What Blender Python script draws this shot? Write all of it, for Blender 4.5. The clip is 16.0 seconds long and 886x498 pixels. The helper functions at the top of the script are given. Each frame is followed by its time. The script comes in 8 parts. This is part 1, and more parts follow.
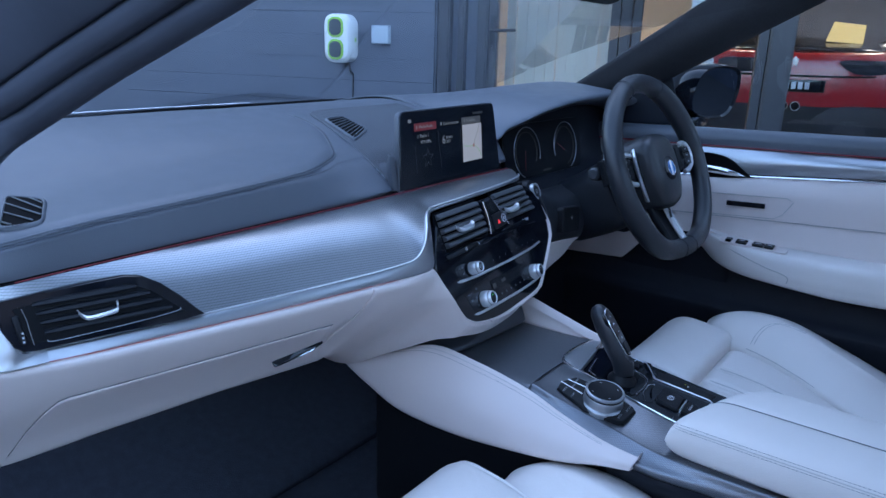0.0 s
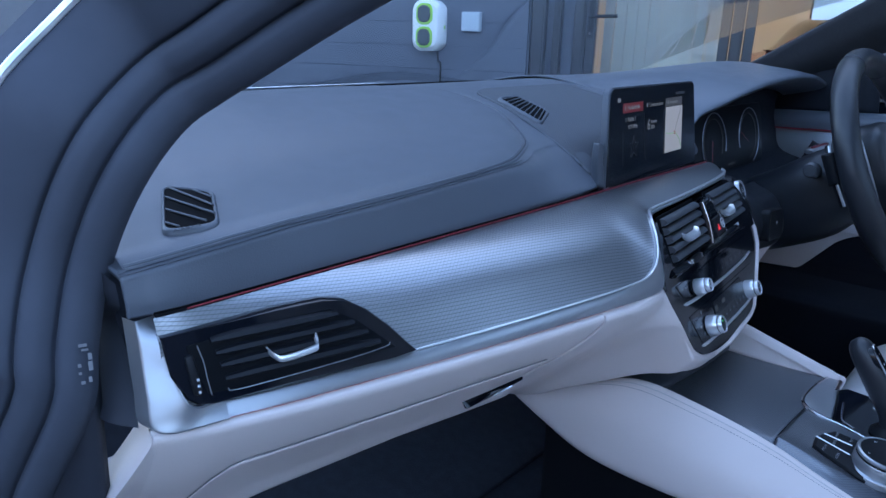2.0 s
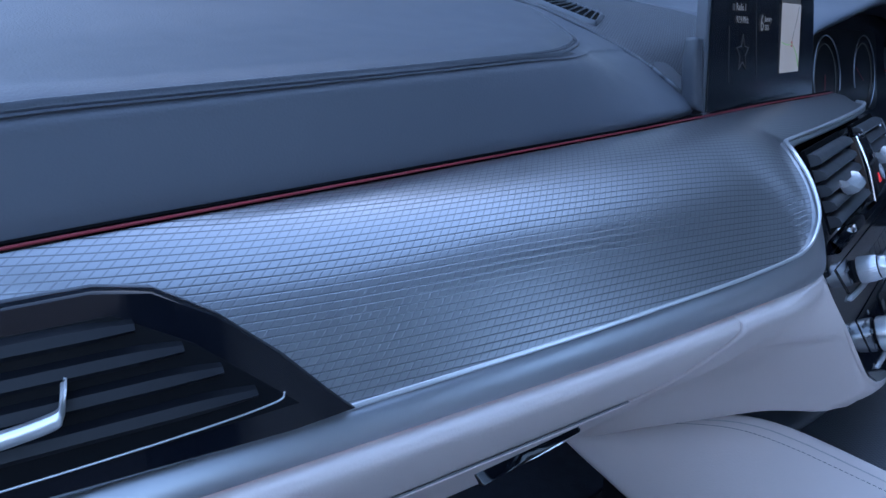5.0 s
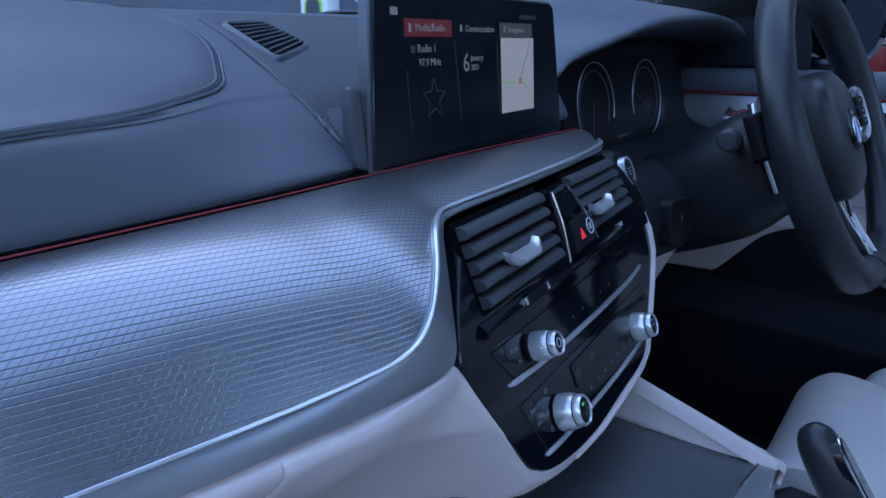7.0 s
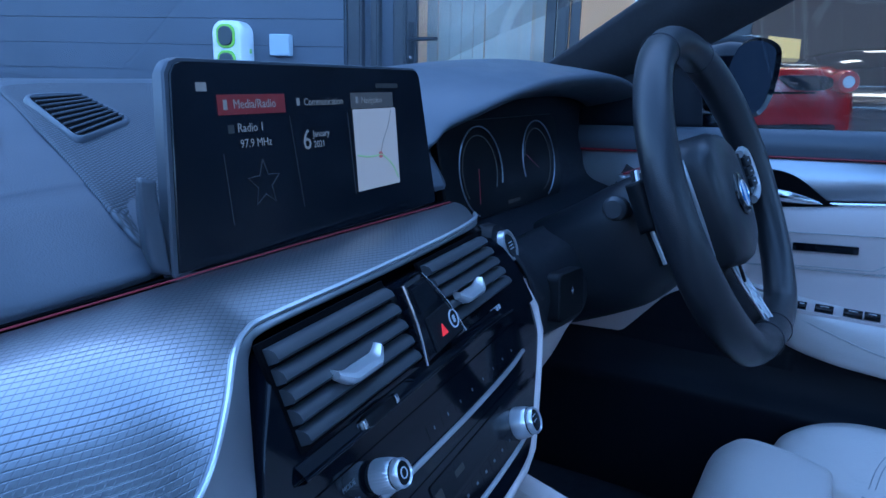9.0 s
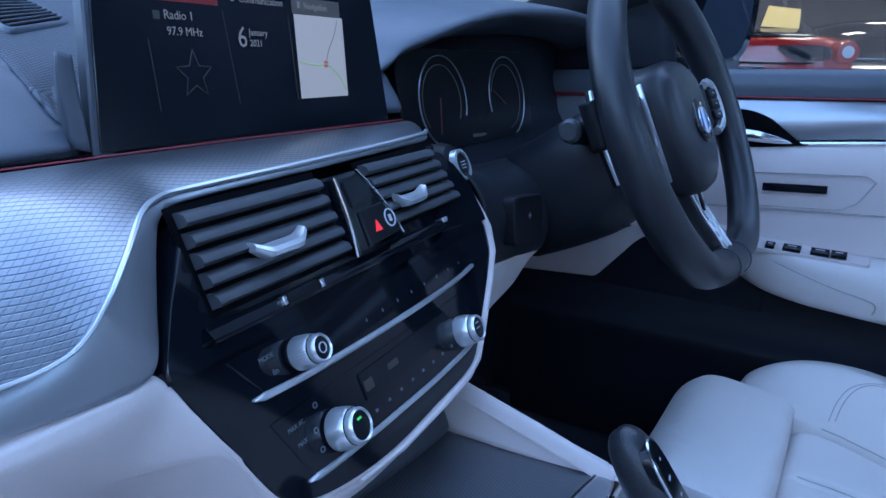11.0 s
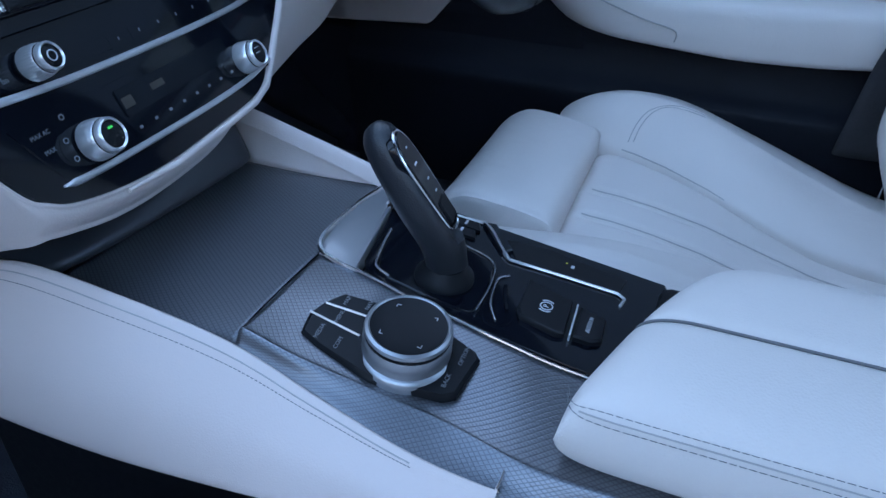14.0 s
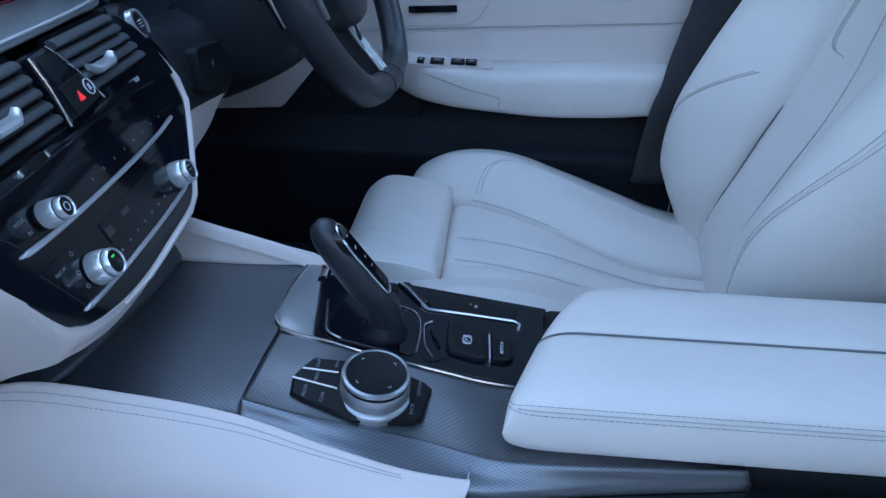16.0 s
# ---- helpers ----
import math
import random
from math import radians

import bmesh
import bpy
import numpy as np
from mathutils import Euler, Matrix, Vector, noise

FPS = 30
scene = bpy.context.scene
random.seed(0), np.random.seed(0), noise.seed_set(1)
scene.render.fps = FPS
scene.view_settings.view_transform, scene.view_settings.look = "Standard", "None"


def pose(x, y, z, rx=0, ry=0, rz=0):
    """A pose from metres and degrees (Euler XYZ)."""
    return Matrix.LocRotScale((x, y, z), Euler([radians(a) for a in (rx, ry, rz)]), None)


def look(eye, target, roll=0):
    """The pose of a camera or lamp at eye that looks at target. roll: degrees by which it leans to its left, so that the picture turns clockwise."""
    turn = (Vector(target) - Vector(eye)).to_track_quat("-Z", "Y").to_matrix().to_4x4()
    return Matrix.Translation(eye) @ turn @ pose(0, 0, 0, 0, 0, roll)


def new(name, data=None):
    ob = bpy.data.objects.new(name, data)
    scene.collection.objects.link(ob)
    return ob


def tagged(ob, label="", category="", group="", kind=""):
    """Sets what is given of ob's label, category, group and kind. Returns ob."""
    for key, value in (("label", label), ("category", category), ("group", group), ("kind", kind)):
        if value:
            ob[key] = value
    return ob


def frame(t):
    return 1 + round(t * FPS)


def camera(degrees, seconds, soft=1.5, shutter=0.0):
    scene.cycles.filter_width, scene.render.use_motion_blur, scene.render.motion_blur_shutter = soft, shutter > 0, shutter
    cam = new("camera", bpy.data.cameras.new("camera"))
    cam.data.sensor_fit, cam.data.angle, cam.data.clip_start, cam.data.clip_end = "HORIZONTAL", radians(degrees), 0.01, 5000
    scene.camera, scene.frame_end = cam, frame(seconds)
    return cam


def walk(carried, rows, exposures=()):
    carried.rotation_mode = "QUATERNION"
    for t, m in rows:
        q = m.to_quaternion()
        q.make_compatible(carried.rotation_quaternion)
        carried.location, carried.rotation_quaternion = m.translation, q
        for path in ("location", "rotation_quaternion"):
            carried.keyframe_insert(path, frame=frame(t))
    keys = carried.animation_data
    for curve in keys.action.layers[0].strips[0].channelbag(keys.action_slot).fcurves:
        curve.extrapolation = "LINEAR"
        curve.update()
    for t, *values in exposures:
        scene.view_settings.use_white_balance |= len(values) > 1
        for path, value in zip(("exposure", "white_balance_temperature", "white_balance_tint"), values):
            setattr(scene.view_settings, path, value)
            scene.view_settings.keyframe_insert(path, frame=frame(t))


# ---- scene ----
from mathutils.bvhtree import BVHTree

cam = camera(64.9, 16.0)
PATH = [
    (0, (-0.941, -0.697, 1.152), (0.595, 0.453, 0.589), 1.7),
    (0.5, (-0.949, -0.646, 1.149), (0.567, 0.529, 0.584), 1.6),
    (1, (-0.943, -0.57, 1.142), (0.545, 0.639, 0.571), 1.6),
    (1.5, (-0.928, -0.486, 1.129), (0.524, 0.762, 0.55), 1.7),
    (2, (-0.901, -0.431, 1.107), (0.524, 0.845, 0.524), 1.6),
    (2.5, (-0.87, -0.392, 1.089), (0.545, 0.894, 0.502), 1.8),
    (3, (-0.824, -0.334, 1.066), (0.584, 0.958, 0.473), 1.8),
    (3.2, (-0.801, -0.309, 1.058), (0.603, 0.985, 0.462), 1.9),
    (5.3, (-0.645, -0.251, 0.989), (0.727, 1.083, 0.407), 0.0),
    (5.5, (-0.626, -0.261, 0.990), (0.760, 1.057, 0.405), 0.2),
    (6, (-0.589, -0.286, 0.9985), (0.833, 0.986, 0.400), 0.5),
    (6.5, (-0.543, -0.318, 1.0125), (0.926, 0.888, 0.391), 1.2),
    (7, (-0.494, -0.330, 1.0305), (1.047, 0.788, 0.419), 1.9),
    (7.5, (-0.456, -0.326, 1.045), (1.158, 0.707, 0.474), 1.6),
    (8, (-0.422, -0.321, 1.0495), (1.243, 0.666, 0.531), 1.7),
    (8.2, (-0.410, -0.322, 1.0505), (1.257, 0.662, 0.546), 1.6),
    (10.3, (-0.395, -0.374, 1.022), (1.28, 0.613, 0.553), 1.5),
    (10.5, (-0.394, -0.377, 1.015), (1.278, 0.609, 0.532), 1.5),
    (11, (-0.389, -0.388, 0.995), (1.269, 0.593, 0.457), 1.5),
    (11.5, (-0.386, -0.402, 0.977), (1.248, 0.561, 0.341), 1.4),
    (12, (-0.385, -0.428, 0.965), (1.205, 0.5, 0.182), 1.6),
    (12.5, (-0.385, -0.449, 0.96), (1.174, 0.414, 0.051), 1.6),
    (13, (-0.382, -0.459, 0.957), (1.168, 0.325, -0.035), 1.4),
    (13.5, (-0.388, -0.474, 0.955), (1.165, 0.223, -0.096), 1.4),
    (14, (-0.391, -0.487, 0.961), (1.179, 0.105, -0.127), 1.5),
    (14.5, (-0.401, -0.496, 0.966), (1.198, -0.026, -0.14), 1.4),
    (15, (-0.426, -0.474, 0.991), (1.207, -0.149, -0.117), 1.4),
    (15.5, (-0.471, -0.462, 1.022), (1.204, -0.245, -0.048), 1.3),
    (16, (-0.516, -0.436, 1.045), (1.225, -0.301, 0.07), 1.1),
]
EXPOSURES = [(0.0, 3.16, 6200, 12), (3.0, 3.08, 6150, 12), (5.5, 2.86, 5950, 14), (6.5, 2.74, 5900, 15), (7.0, 2.80, 5900, 14), (7.5, 2.84, 5650, 12), (8.0, 2.90, 4750, 7), (10.3, 3.12, 5250, 8), (11.0, 3.27, 5650, 12), (12.5, 3.46, 6250, 8), (14.0, 3.18, 6300, 7), (16.0, 3.22, 6300, 6)]
walk(cam, [(t, look(eye, target, roll)) for t, eye, target, roll in PATH], EXPOSURES)

# ---- light: open shade under a clear winter sky, the sun hidden behind the building ----
world = bpy.data.worlds.new("sky")
scene.world = world
world.use_nodes = True
wn = world.node_tree
sky = wn.nodes.new("ShaderNodeTexSky")
sky.sky_type = "NISHITA"
sky.sun_disc = False
sky.sun_elevation, sky.sun_rotation = radians(24), radians(60)
wn.links.new(sky.outputs[0], wn.nodes["Background"].inputs[0])
wn.nodes["Background"].inputs[1].default_value = 0.15
sun = new("sun", bpy.data.lights.new("sun", "SUN"))
sun.data.energy, sun.data.angle, sun.data.color = 3.0, radians(0.6), (1.0, 0.92, 0.82)
sun.matrix_world = look((12.0, 7.0, 6.2), (0, 0, 0))


# ---- materials ----
def material(name, base, rough=0.5, metal=0.0, noise_scale=0.0, vary=0.0, bump=0.0, bump_scale=400.0, coat=0.0, spec=0.5, emit=None, power=0.0, crease=0.0):
    """A principled surface with two scales of variation (tone and roughness) and a fine relief."""
    m = bpy.data.materials.new(name)
    m.use_nodes = True
    nt = m.node_tree
    b = nt.nodes["Principled BSDF"]
    b.inputs["Base Color"].default_value = (*base, 1)
    b.inputs["Roughness"].default_value = rough
    b.inputs["Metallic"].default_value = metal
    b.inputs["Specular IOR Level"].default_value = spec
    b.inputs["Coat Weight"].default_value = coat
    if emit:
        b.inputs["Emission Color"].default_value = (*emit, 1)
        b.inputs["Emission Strength"].default_value = power
    co = nt.nodes.new("ShaderNodeTexCoord")
    if vary:
        big = nt.nodes.new("ShaderNodeTexNoise")
        big.inputs["Scale"].default_value = noise_scale
        big.inputs["Detail"].default_value = 6
        nt.links.new(co.outputs["Object"], big.inputs["Vector"])
        mix = nt.nodes.new("ShaderNodeMix")
        mix.data_type = "RGBA"
        mix.inputs["A"].default_value = (*[c * (1 - vary) for c in base], 1)
        mix.inputs["B"].default_value = (*[min(1, c * (1 + vary)) for c in base], 1)
        nt.links.new(big.outputs["Fac"], mix.inputs["Factor"])
        nt.links.new(mix.outputs["Result"], b.inputs["Base Color"])
        rr = nt.nodes.new("ShaderNodeMapRange")
        rr.inputs["To Min"].default_value = max(0.02, rough * 0.85)
        rr.inputs["To Max"].default_value = min(1, rough * 1.15)
        fine = nt.nodes.new("ShaderNodeTexNoise")
        fine.inputs["Scale"].default_value = noise_scale * 6
        nt.links.new(co.outputs["Object"], fine.inputs["Vector"])
        nt.links.new(fine.outputs["Fac"], rr.inputs["Value"])
        nt.links.new(rr.outputs["Result"], b.inputs["Roughness"])
    if bump:
        vo = nt.nodes.new("ShaderNodeTexVoronoi")
        vo.inputs["Scale"].default_value = bump_scale
        nt.links.new(co.outputs["Object"], vo.inputs["Vector"])
        bn = nt.nodes.new("ShaderNodeBump")
        bn.inputs["Strength"].default_value = bump
        bn.inputs["Distance"].default_value = 0.0004
        nt.links.new(vo.outputs["Distance"], bn.inputs["Height"])
        nt.links.new(bn.outputs["Normal"], b.inputs["Normal"])
        if crease:
            soft = nt.nodes.new("ShaderNodeTexNoise")
            soft.inputs["Scale"].default_value = 17.0
            soft.inputs["Detail"].default_value = 3
            soft.inputs["Distortion"].default_value = 0.6
            nt.links.new(co.outputs["Object"], soft.inputs["Vector"])
            wide = nt.nodes.new("ShaderNodeBump")
            wide.inputs["Strength"].default_value = crease
            wide.inputs["Distance"].default_value = 0.006
            nt.links.new(soft.outputs["Fac"], wide.inputs["Height"])
            nt.links.new(wide.outputs["Normal"], bn.inputs["Normal"])
    return m


def woven(name, base, rough, metal, pitch_a, angle_a, pitch_b, angle_b, strength, groove, deep=0.45, second=1.0):
    """A net of two families of fine grooves over the surface, laid out in metres along its own UV map."""
    m = material(name, base, rough, metal)
    nt = m.node_tree
    b = nt.nodes["Principled BSDF"]
    co = nt.nodes.new("ShaderNodeTexCoord")
    cells = []
    for pitch, angle, weight in ((pitch_a, angle_a, 1.0), (pitch_b, angle_b, second)):
        mp = nt.nodes.new("ShaderNodeMapping")
        mp.inputs["Rotation"].default_value = (0, 0, radians(angle))
        mp.inputs["Scale"].default_value = (1 / pitch,) * 3
        nt.links.new(co.outputs["UV"], mp.inputs["Vector"])
        sep = nt.nodes.new("ShaderNodeSeparateXYZ")
        nt.links.new(mp.outputs["Vector"], sep.inputs["Vector"])
        tri = nt.nodes.new("ShaderNodeMath")
        tri.operation = "PINGPONG"
        tri.inputs[1].default_value = 0.5
        nt.links.new(sep.outputs["Y"], tri.inputs[0])
        rmp = nt.nodes.new("ShaderNodeMapRange")
        rmp.interpolation_type = "SMOOTHSTEP"
        rmp.inputs["From Min"].default_value = 0.0
        rmp.inputs["From Max"].default_value = groove
        rmp.inputs["To Min"].default_value = 1 - weight
        nt.links.new(tri.outputs[0], rmp.inputs["Value"])
        cells.append(rmp)
    low = nt.nodes.new("ShaderNodeMath")
    low.operation = "MINIMUM"
    nt.links.new(cells[0].outputs["Result"], low.inputs[0])
    nt.links.new(cells[1].outputs["Result"], low.inputs[1])
    mix = nt.nodes.new("ShaderNodeMix")
    mix.data_type = "RGBA"
    mix.inputs["A"].default_value = (*[c * deep for c in base], 1)
    mix.inputs["B"].default_value = (*base, 1)
    nt.links.new(low.outputs[0], mix.inputs["Factor"])
    nt.links.new(mix.outputs["Result"], b.inputs["Base Color"])
    bn = nt.nodes.new("ShaderNodeBump")
    bn.inputs["Strength"].default_value = strength
    bn.inputs["Distance"].default_value = 0.0005
    nt.links.new(low.outputs[0], bn.inputs["Height"])
    nt.links.new(bn.outputs["Normal"], b.inputs["Normal"])
    return m


PAD = material("dark soft-touch dash skin", (0.082, 0.091, 0.110), 0.43, noise_scale=6, vary=0.10, bump=0.25, bump_scale=900)
PADNET = woven("dark perforated dash cloth", (0.10, 0.11, 0.13), 0.55, 0, 0.0024, 60, 0.0024, -60, 0.8, 0.40, 0.34)
LEATHER = material("ivory leather", (0.72, 0.665, 0.63), 0.47, noise_scale=7, vary=0.05, bump=0.4, bump_scale=600, crease=0.35)
LEATHERB = material("ivory smooth leatherette", (0.69, 0.60, 0.57), 0.5, noise_scale=5, vary=0.05, bump=0.25, bump_scale=800, crease=0.08)
THREAD = material("grey thread", (0.16, 0.16, 0.17), 0.8)
PALETHREAD = material("ivory thread", (0.46, 0.435, 0.42), 0.8)
DARKTHREAD = material("dark thread", (0.03, 0.032, 0.04), 0.8)
NETMETAL = woven("satin aluminium with a rhombic net", (0.34, 0.35, 0.37), 0.30, 0.90, 0.0029, -12, 0.0029, 36, 0.2, 0.15, 0.44, 0.5)
NETMETAL2 = woven("satin aluminium with a fine net", (0.215, 0.225, 0.248), 0.33, 0.85, 0.0027, 35, 0.0027, -35, 0.2, 0.20, 0.60, 0.9)
LIDSKIN = woven("dark grey embossed lid skin", (0.165, 0.175, 0.195), 0.36, 0.6, 0.0029, 35, 0.0029, -35, 0.2, 0.22, 0.62, 0.85)
SATIN = material("satin silver paint", (0.40, 0.41, 0.43), 0.34, 0.75, noise_scale=20, vary=0.03)
BANDSILVER = material("satin silver band paint", (0.34, 0.35, 0.37), 0.34, 0.75, noise_scale=20, vary=0.03)
HOUSINGGREY = material("grey satin display housing", (0.085, 0.092, 0.108), 0.42, 0.3, noise_scale=20, vary=0.03)
DARKVANE = material("black vane plastic", (0.008, 0.009, 0.012), 0.40, noise_scale=25, vary=0.1, spec=0.22)
CLUSTERGLASS = material("matt black instrument glass", (0.004, 0.005, 0.007), 0.35, spec=0.12)
DARKSEAL = material("black door frame plastic", (0.024, 0.026, 0.034), 0.6, noise_scale=14, vary=0.15, spec=0.25)
FLAPGREY = material("dark satin paint", (0.052, 0.056, 0.066), 0.38, 0.4, noise_scale=20, vary=0.03)
SEAMDARK = material("dark blue-grey stitching", (0.048, 0.053, 0.064), 0.8)
CHROME = material("bright chrome", (0.82, 0.83, 0.85), 0.2, 1.0)
PALEEDGE = material("matt pearl chrome", (0.74, 0.75, 0.77), 0.30, 0.75)
GLOSS = material("piano black", (0.0045, 0.0058, 0.0095), 0.06, spec=0.34)
BLACK = material("black plastic", (0.009, 0.010, 0.0125), 0.45, noise_scale=30, vary=0.15, bump=0.2, bump_scale=1200, spec=0.18)
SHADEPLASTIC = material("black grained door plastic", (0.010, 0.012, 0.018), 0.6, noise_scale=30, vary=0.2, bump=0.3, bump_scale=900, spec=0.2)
COLUMN = material("black satin column plastic", (0.013, 0.015, 0.020), 0.42, noise_scale=30, vary=0.15, bump=0.2, bump_scale=1000, spec=0.4)
SLATS = material("dark grey vent plastic", (0.048, 0.051, 0.058), 0.38, noise_scale=25, vary=0.1)
RUBBER = material("black rubber seal", (0.056, 0.062, 0.080), 0.72, noise_scale=14, vary=0.15, spec=0.25)
CARPET = material("black carpet", (0.028, 0.032, 0.046), 0.95, noise_scale=60, vary=0.4, bump=0.8, bump_scale=500)
LINER = material("dark headliner cloth", (0.03, 0.03, 0.035), 0.9, noise_scale=40, vary=0.2)
WHEELSKIN = material("black wheel leather", (0.019, 0.021, 0.026), 0.34, noise_scale=18, vary=0.15, bump=0.35, bump_scale=900)
# near-black that stands for shade in wells and gaps; also colours the windscreen seal
SEALSHADE = material("near-black for seals and recess shade", (0.004, 0.004, 0.005), 0.8, spec=0.05)
SCREEN = material("dark display glass", (0.005, 0.007, 0.011), 0.2, spec=0.33)
BLUEGLOSS = material("blue enamel", (0.03, 0.18, 0.55), 0.2, coat=0.6)
WHITEGLOSS = material("white enamel", (0.8, 0.8, 0.82), 0.2, coat=0.6)
INK = material("white print", (0.55, 0.56, 0.59), 0.5)
INKDIM = material("grey print", (0.17, 0.18, 0.195), 0.5)
REDLIGHT = material("red ambient light strip", (0.22, 0.02, 0.03), 0.4, emit=(1.0, 0.05, 0.09), power=0.0012)
REDGLOW = material("red glowing light guide", (0.22, 0.02, 0.03), 0.4, emit=(1.0, 0.10, 0.08), power=0.022)
RED = material("red hazard print", (0.7, 0.02, 0.03), 0.4, emit=(1.0, 0.05, 0.06), power=0.06)
GREEN = material("green telltale", (0.05, 0.5, 0.1), 0.4, emit=(0.1, 1.0, 0.15), power=0.05)
AMBER = material("amber telltale", (0.5, 0.5, 0.05), 0.4, emit=(0.8, 0.9, 0.1), power=0.03)
LITTEXT = material("lit display text", (0.1, 0.1, 0.1), 0.5, emit=(0.75, 0.82, 0.9), power=0.013)
LITDIM = material("dim display line", (0.02, 0.02, 0.02), 0.5, emit=(0.45, 0.55, 0.62), power=0.0028)
LITRED = material("lit red tile", (0.06, 0.008, 0.01), 0.5, emit=(0.75, 0.09, 0.12), power=0.010)
LITMAP = material("lit map", (0.2, 0.2, 0.2), 0.5, emit=(0.78, 0.76, 0.78), power=0.030)
LITTILE = material("lit dark grey tile", (0.04, 0.04, 0.04), 0.5, emit=(0.5, 0.52, 0.55), power=0.006)
LITBAR = material("lit grey bar", (0.1, 0.1, 0.1), 0.5, emit=(0.5, 0.52, 0.55), power=0.016)
MAPROAD = material("map road", (0.1, 0.2, 0.1), 0.5, emit=(0.25, 0.42, 0.22), power=0.07)
MAPDOT = material("map marker", (0.1, 0.02, 0.02), 0.5, emit=(0.35, 0.12, 0.14), power=0.07)
GAUGE = material("gauge ring", (0.34, 0.36, 0.40), 0.3, 0.7)
CLADDING = material("dark blue-grey cladding", (0.075, 0.086, 0.115), 0.6, noise_scale=3, vary=0.14, bump=0.3, bump_scale=60)
FRAMEGREY = material("anthracite window frame", (0.022, 0.024, 0.030), 0.4, noise_scale=8, vary=0.1)
WHITEBOX = material("white moulded plastic", (0.8, 0.81, 0.82), 0.4, noise_scale=10, vary=0.02)
LIME = material("lime green ring", (0.32, 0.62, 0.06), 0.4)
SOCKET = material("dark grey socket cover", (0.06, 0.07, 0.075), 0.25)
PALEBOX = material("pale blue-grey plastic", (0.42, 0.48, 0.54), 0.5, noise_scale=10, vary=0.03)
TARMAC = material("tarmac", (0.055, 0.055, 0.058), 0.9, noise_scale=5, vary=0.3, bump=0.7, bump_scale=120)
SHOWFLOOR = material("pale showroom floor", (0.55, 0.49, 0.42), 0.35, noise_scale=1.5, vary=0.08)
SHOWWALL = material("warm showroom wall", (0.62, 0.56, 0.47), 0.7, noise_scale=1.2, vary=0.12)
DARKWALL = material("dark showroom wall", (0.024, 0.025, 0.028), 0.6, noise_scale=1.2, vary=0.2)
BLIND = material("pale blind and reflection stripes", (0.55, 0.5, 0.42), 0.8, noise_scale=4, vary=0.1)
REDPAINT = material("glossy red car paint", (0.24, 0.004, 0.009), 0.25, coat=0.5, noise_scale=2, vary=0.05)
DARKGLASS = material("dark tinted glass", (0.01, 0.012, 0.016), 0.06, coat=0.4)
YELLOWCARD = material("yellow card", (0.78, 0.55, 0.16), 0.6, noise_scale=6, vary=0.06)
MIRROR = material("dimmed mirror", (0.17, 0.19, 0.22), 0.03, 1.0)
BODYPAINT = material("dark blue-grey body paint", (0.03, 0.035, 0.05), 0.25, coat=1.0, noise_scale=4, vary=0.05)
LAMPWHITE = material("showroom lamp", (0.9, 0.85, 0.75), 0.5, emit=(1.0, 0.82, 0.58), power=0.35)

GLASS = bpy.data.materials.new("window glass")
GLASS.use_nodes = True
_n = GLASS.node_tree
_n.nodes.remove(_n.nodes["Principled BSDF"])
_g, _t, _m, _f, _p, _o = (_n.nodes.new("ShaderNode" + k) for k in ("BsdfGlossy", "BsdfTransparent", "MixShader", "LayerWeight", "Math", "MapRange"))
_g.inputs["Roughness"].default_value = 0.02
_t.inputs["Color"].default_value = (0.93, 0.95, 0.96, 1)
_p.operation = "POWER"
_p.inputs[1].default_value = 5.0
_o.inputs["To Min"].default_value, _o.inputs["To Max"].default_value = 0.05, 0.9
_n.links.new(_f.outputs["Facing"], _p.inputs[0])
_n.links.new(_p.outputs[0], _o.inputs["Value"])
_n.links.new(_o.outputs["Result"], _m.inputs[0])
_n.links.new(_t.outputs[0], _m.inputs[1])
_n.links.new(_g.outputs[0], _m.inputs[2])
_n.links.new(_m.outputs[0], _n.nodes["Material Output"].inputs[0])


# ---- mesh helpers ----
def link(name, bm, mat, smooth=True):
    me = bpy.data.meshes.new(name)
    bmesh.ops.recalc_face_normals(bm, faces=bm.faces)
    bm.to_mesh(me)
    bm.free()
    me.materials.append(mat)
    if smooth:
        for p in me.polygons:
            p.use_smooth = True
    return new(name, me)


def part(name, bm, mat, parent, label="", smooth=True, solid=0.0, bevel=0.0, sharp=40):
    """Links a bmesh as one mesh object under a thing or a part."""
    ob = link(name, bm, mat, smooth)
    if parent is not None:
        ob.parent = parent
        if parent.type == "EMPTY":
            ob.matrix_parent_inverse = Matrix.Translation(-parent.location)
    if solid:
        md = ob.modifiers.new("thickness", "SOLIDIFY")
        md.thickness, md.offset = solid, -1
    if bevel:
        md = ob.modifiers.new("edges", "BEVEL")
        md.width, md.segments, md.limit_method, md.angle_limit = bevel, 3, "ANGLE", radians(35)
        md.harden_normals = False
    if smooth and sharp:
        ob.data.set_sharp_from_angle(angle=radians(sharp))
    if label:
        ob["label"] = label
    return ob


def thing(name, at, label, category, group="", kind=""):
    ob = new(name)
    ob.empty_display_size = 0.05
    ob.location = at
    return tagged(ob, label, category, group, kind)


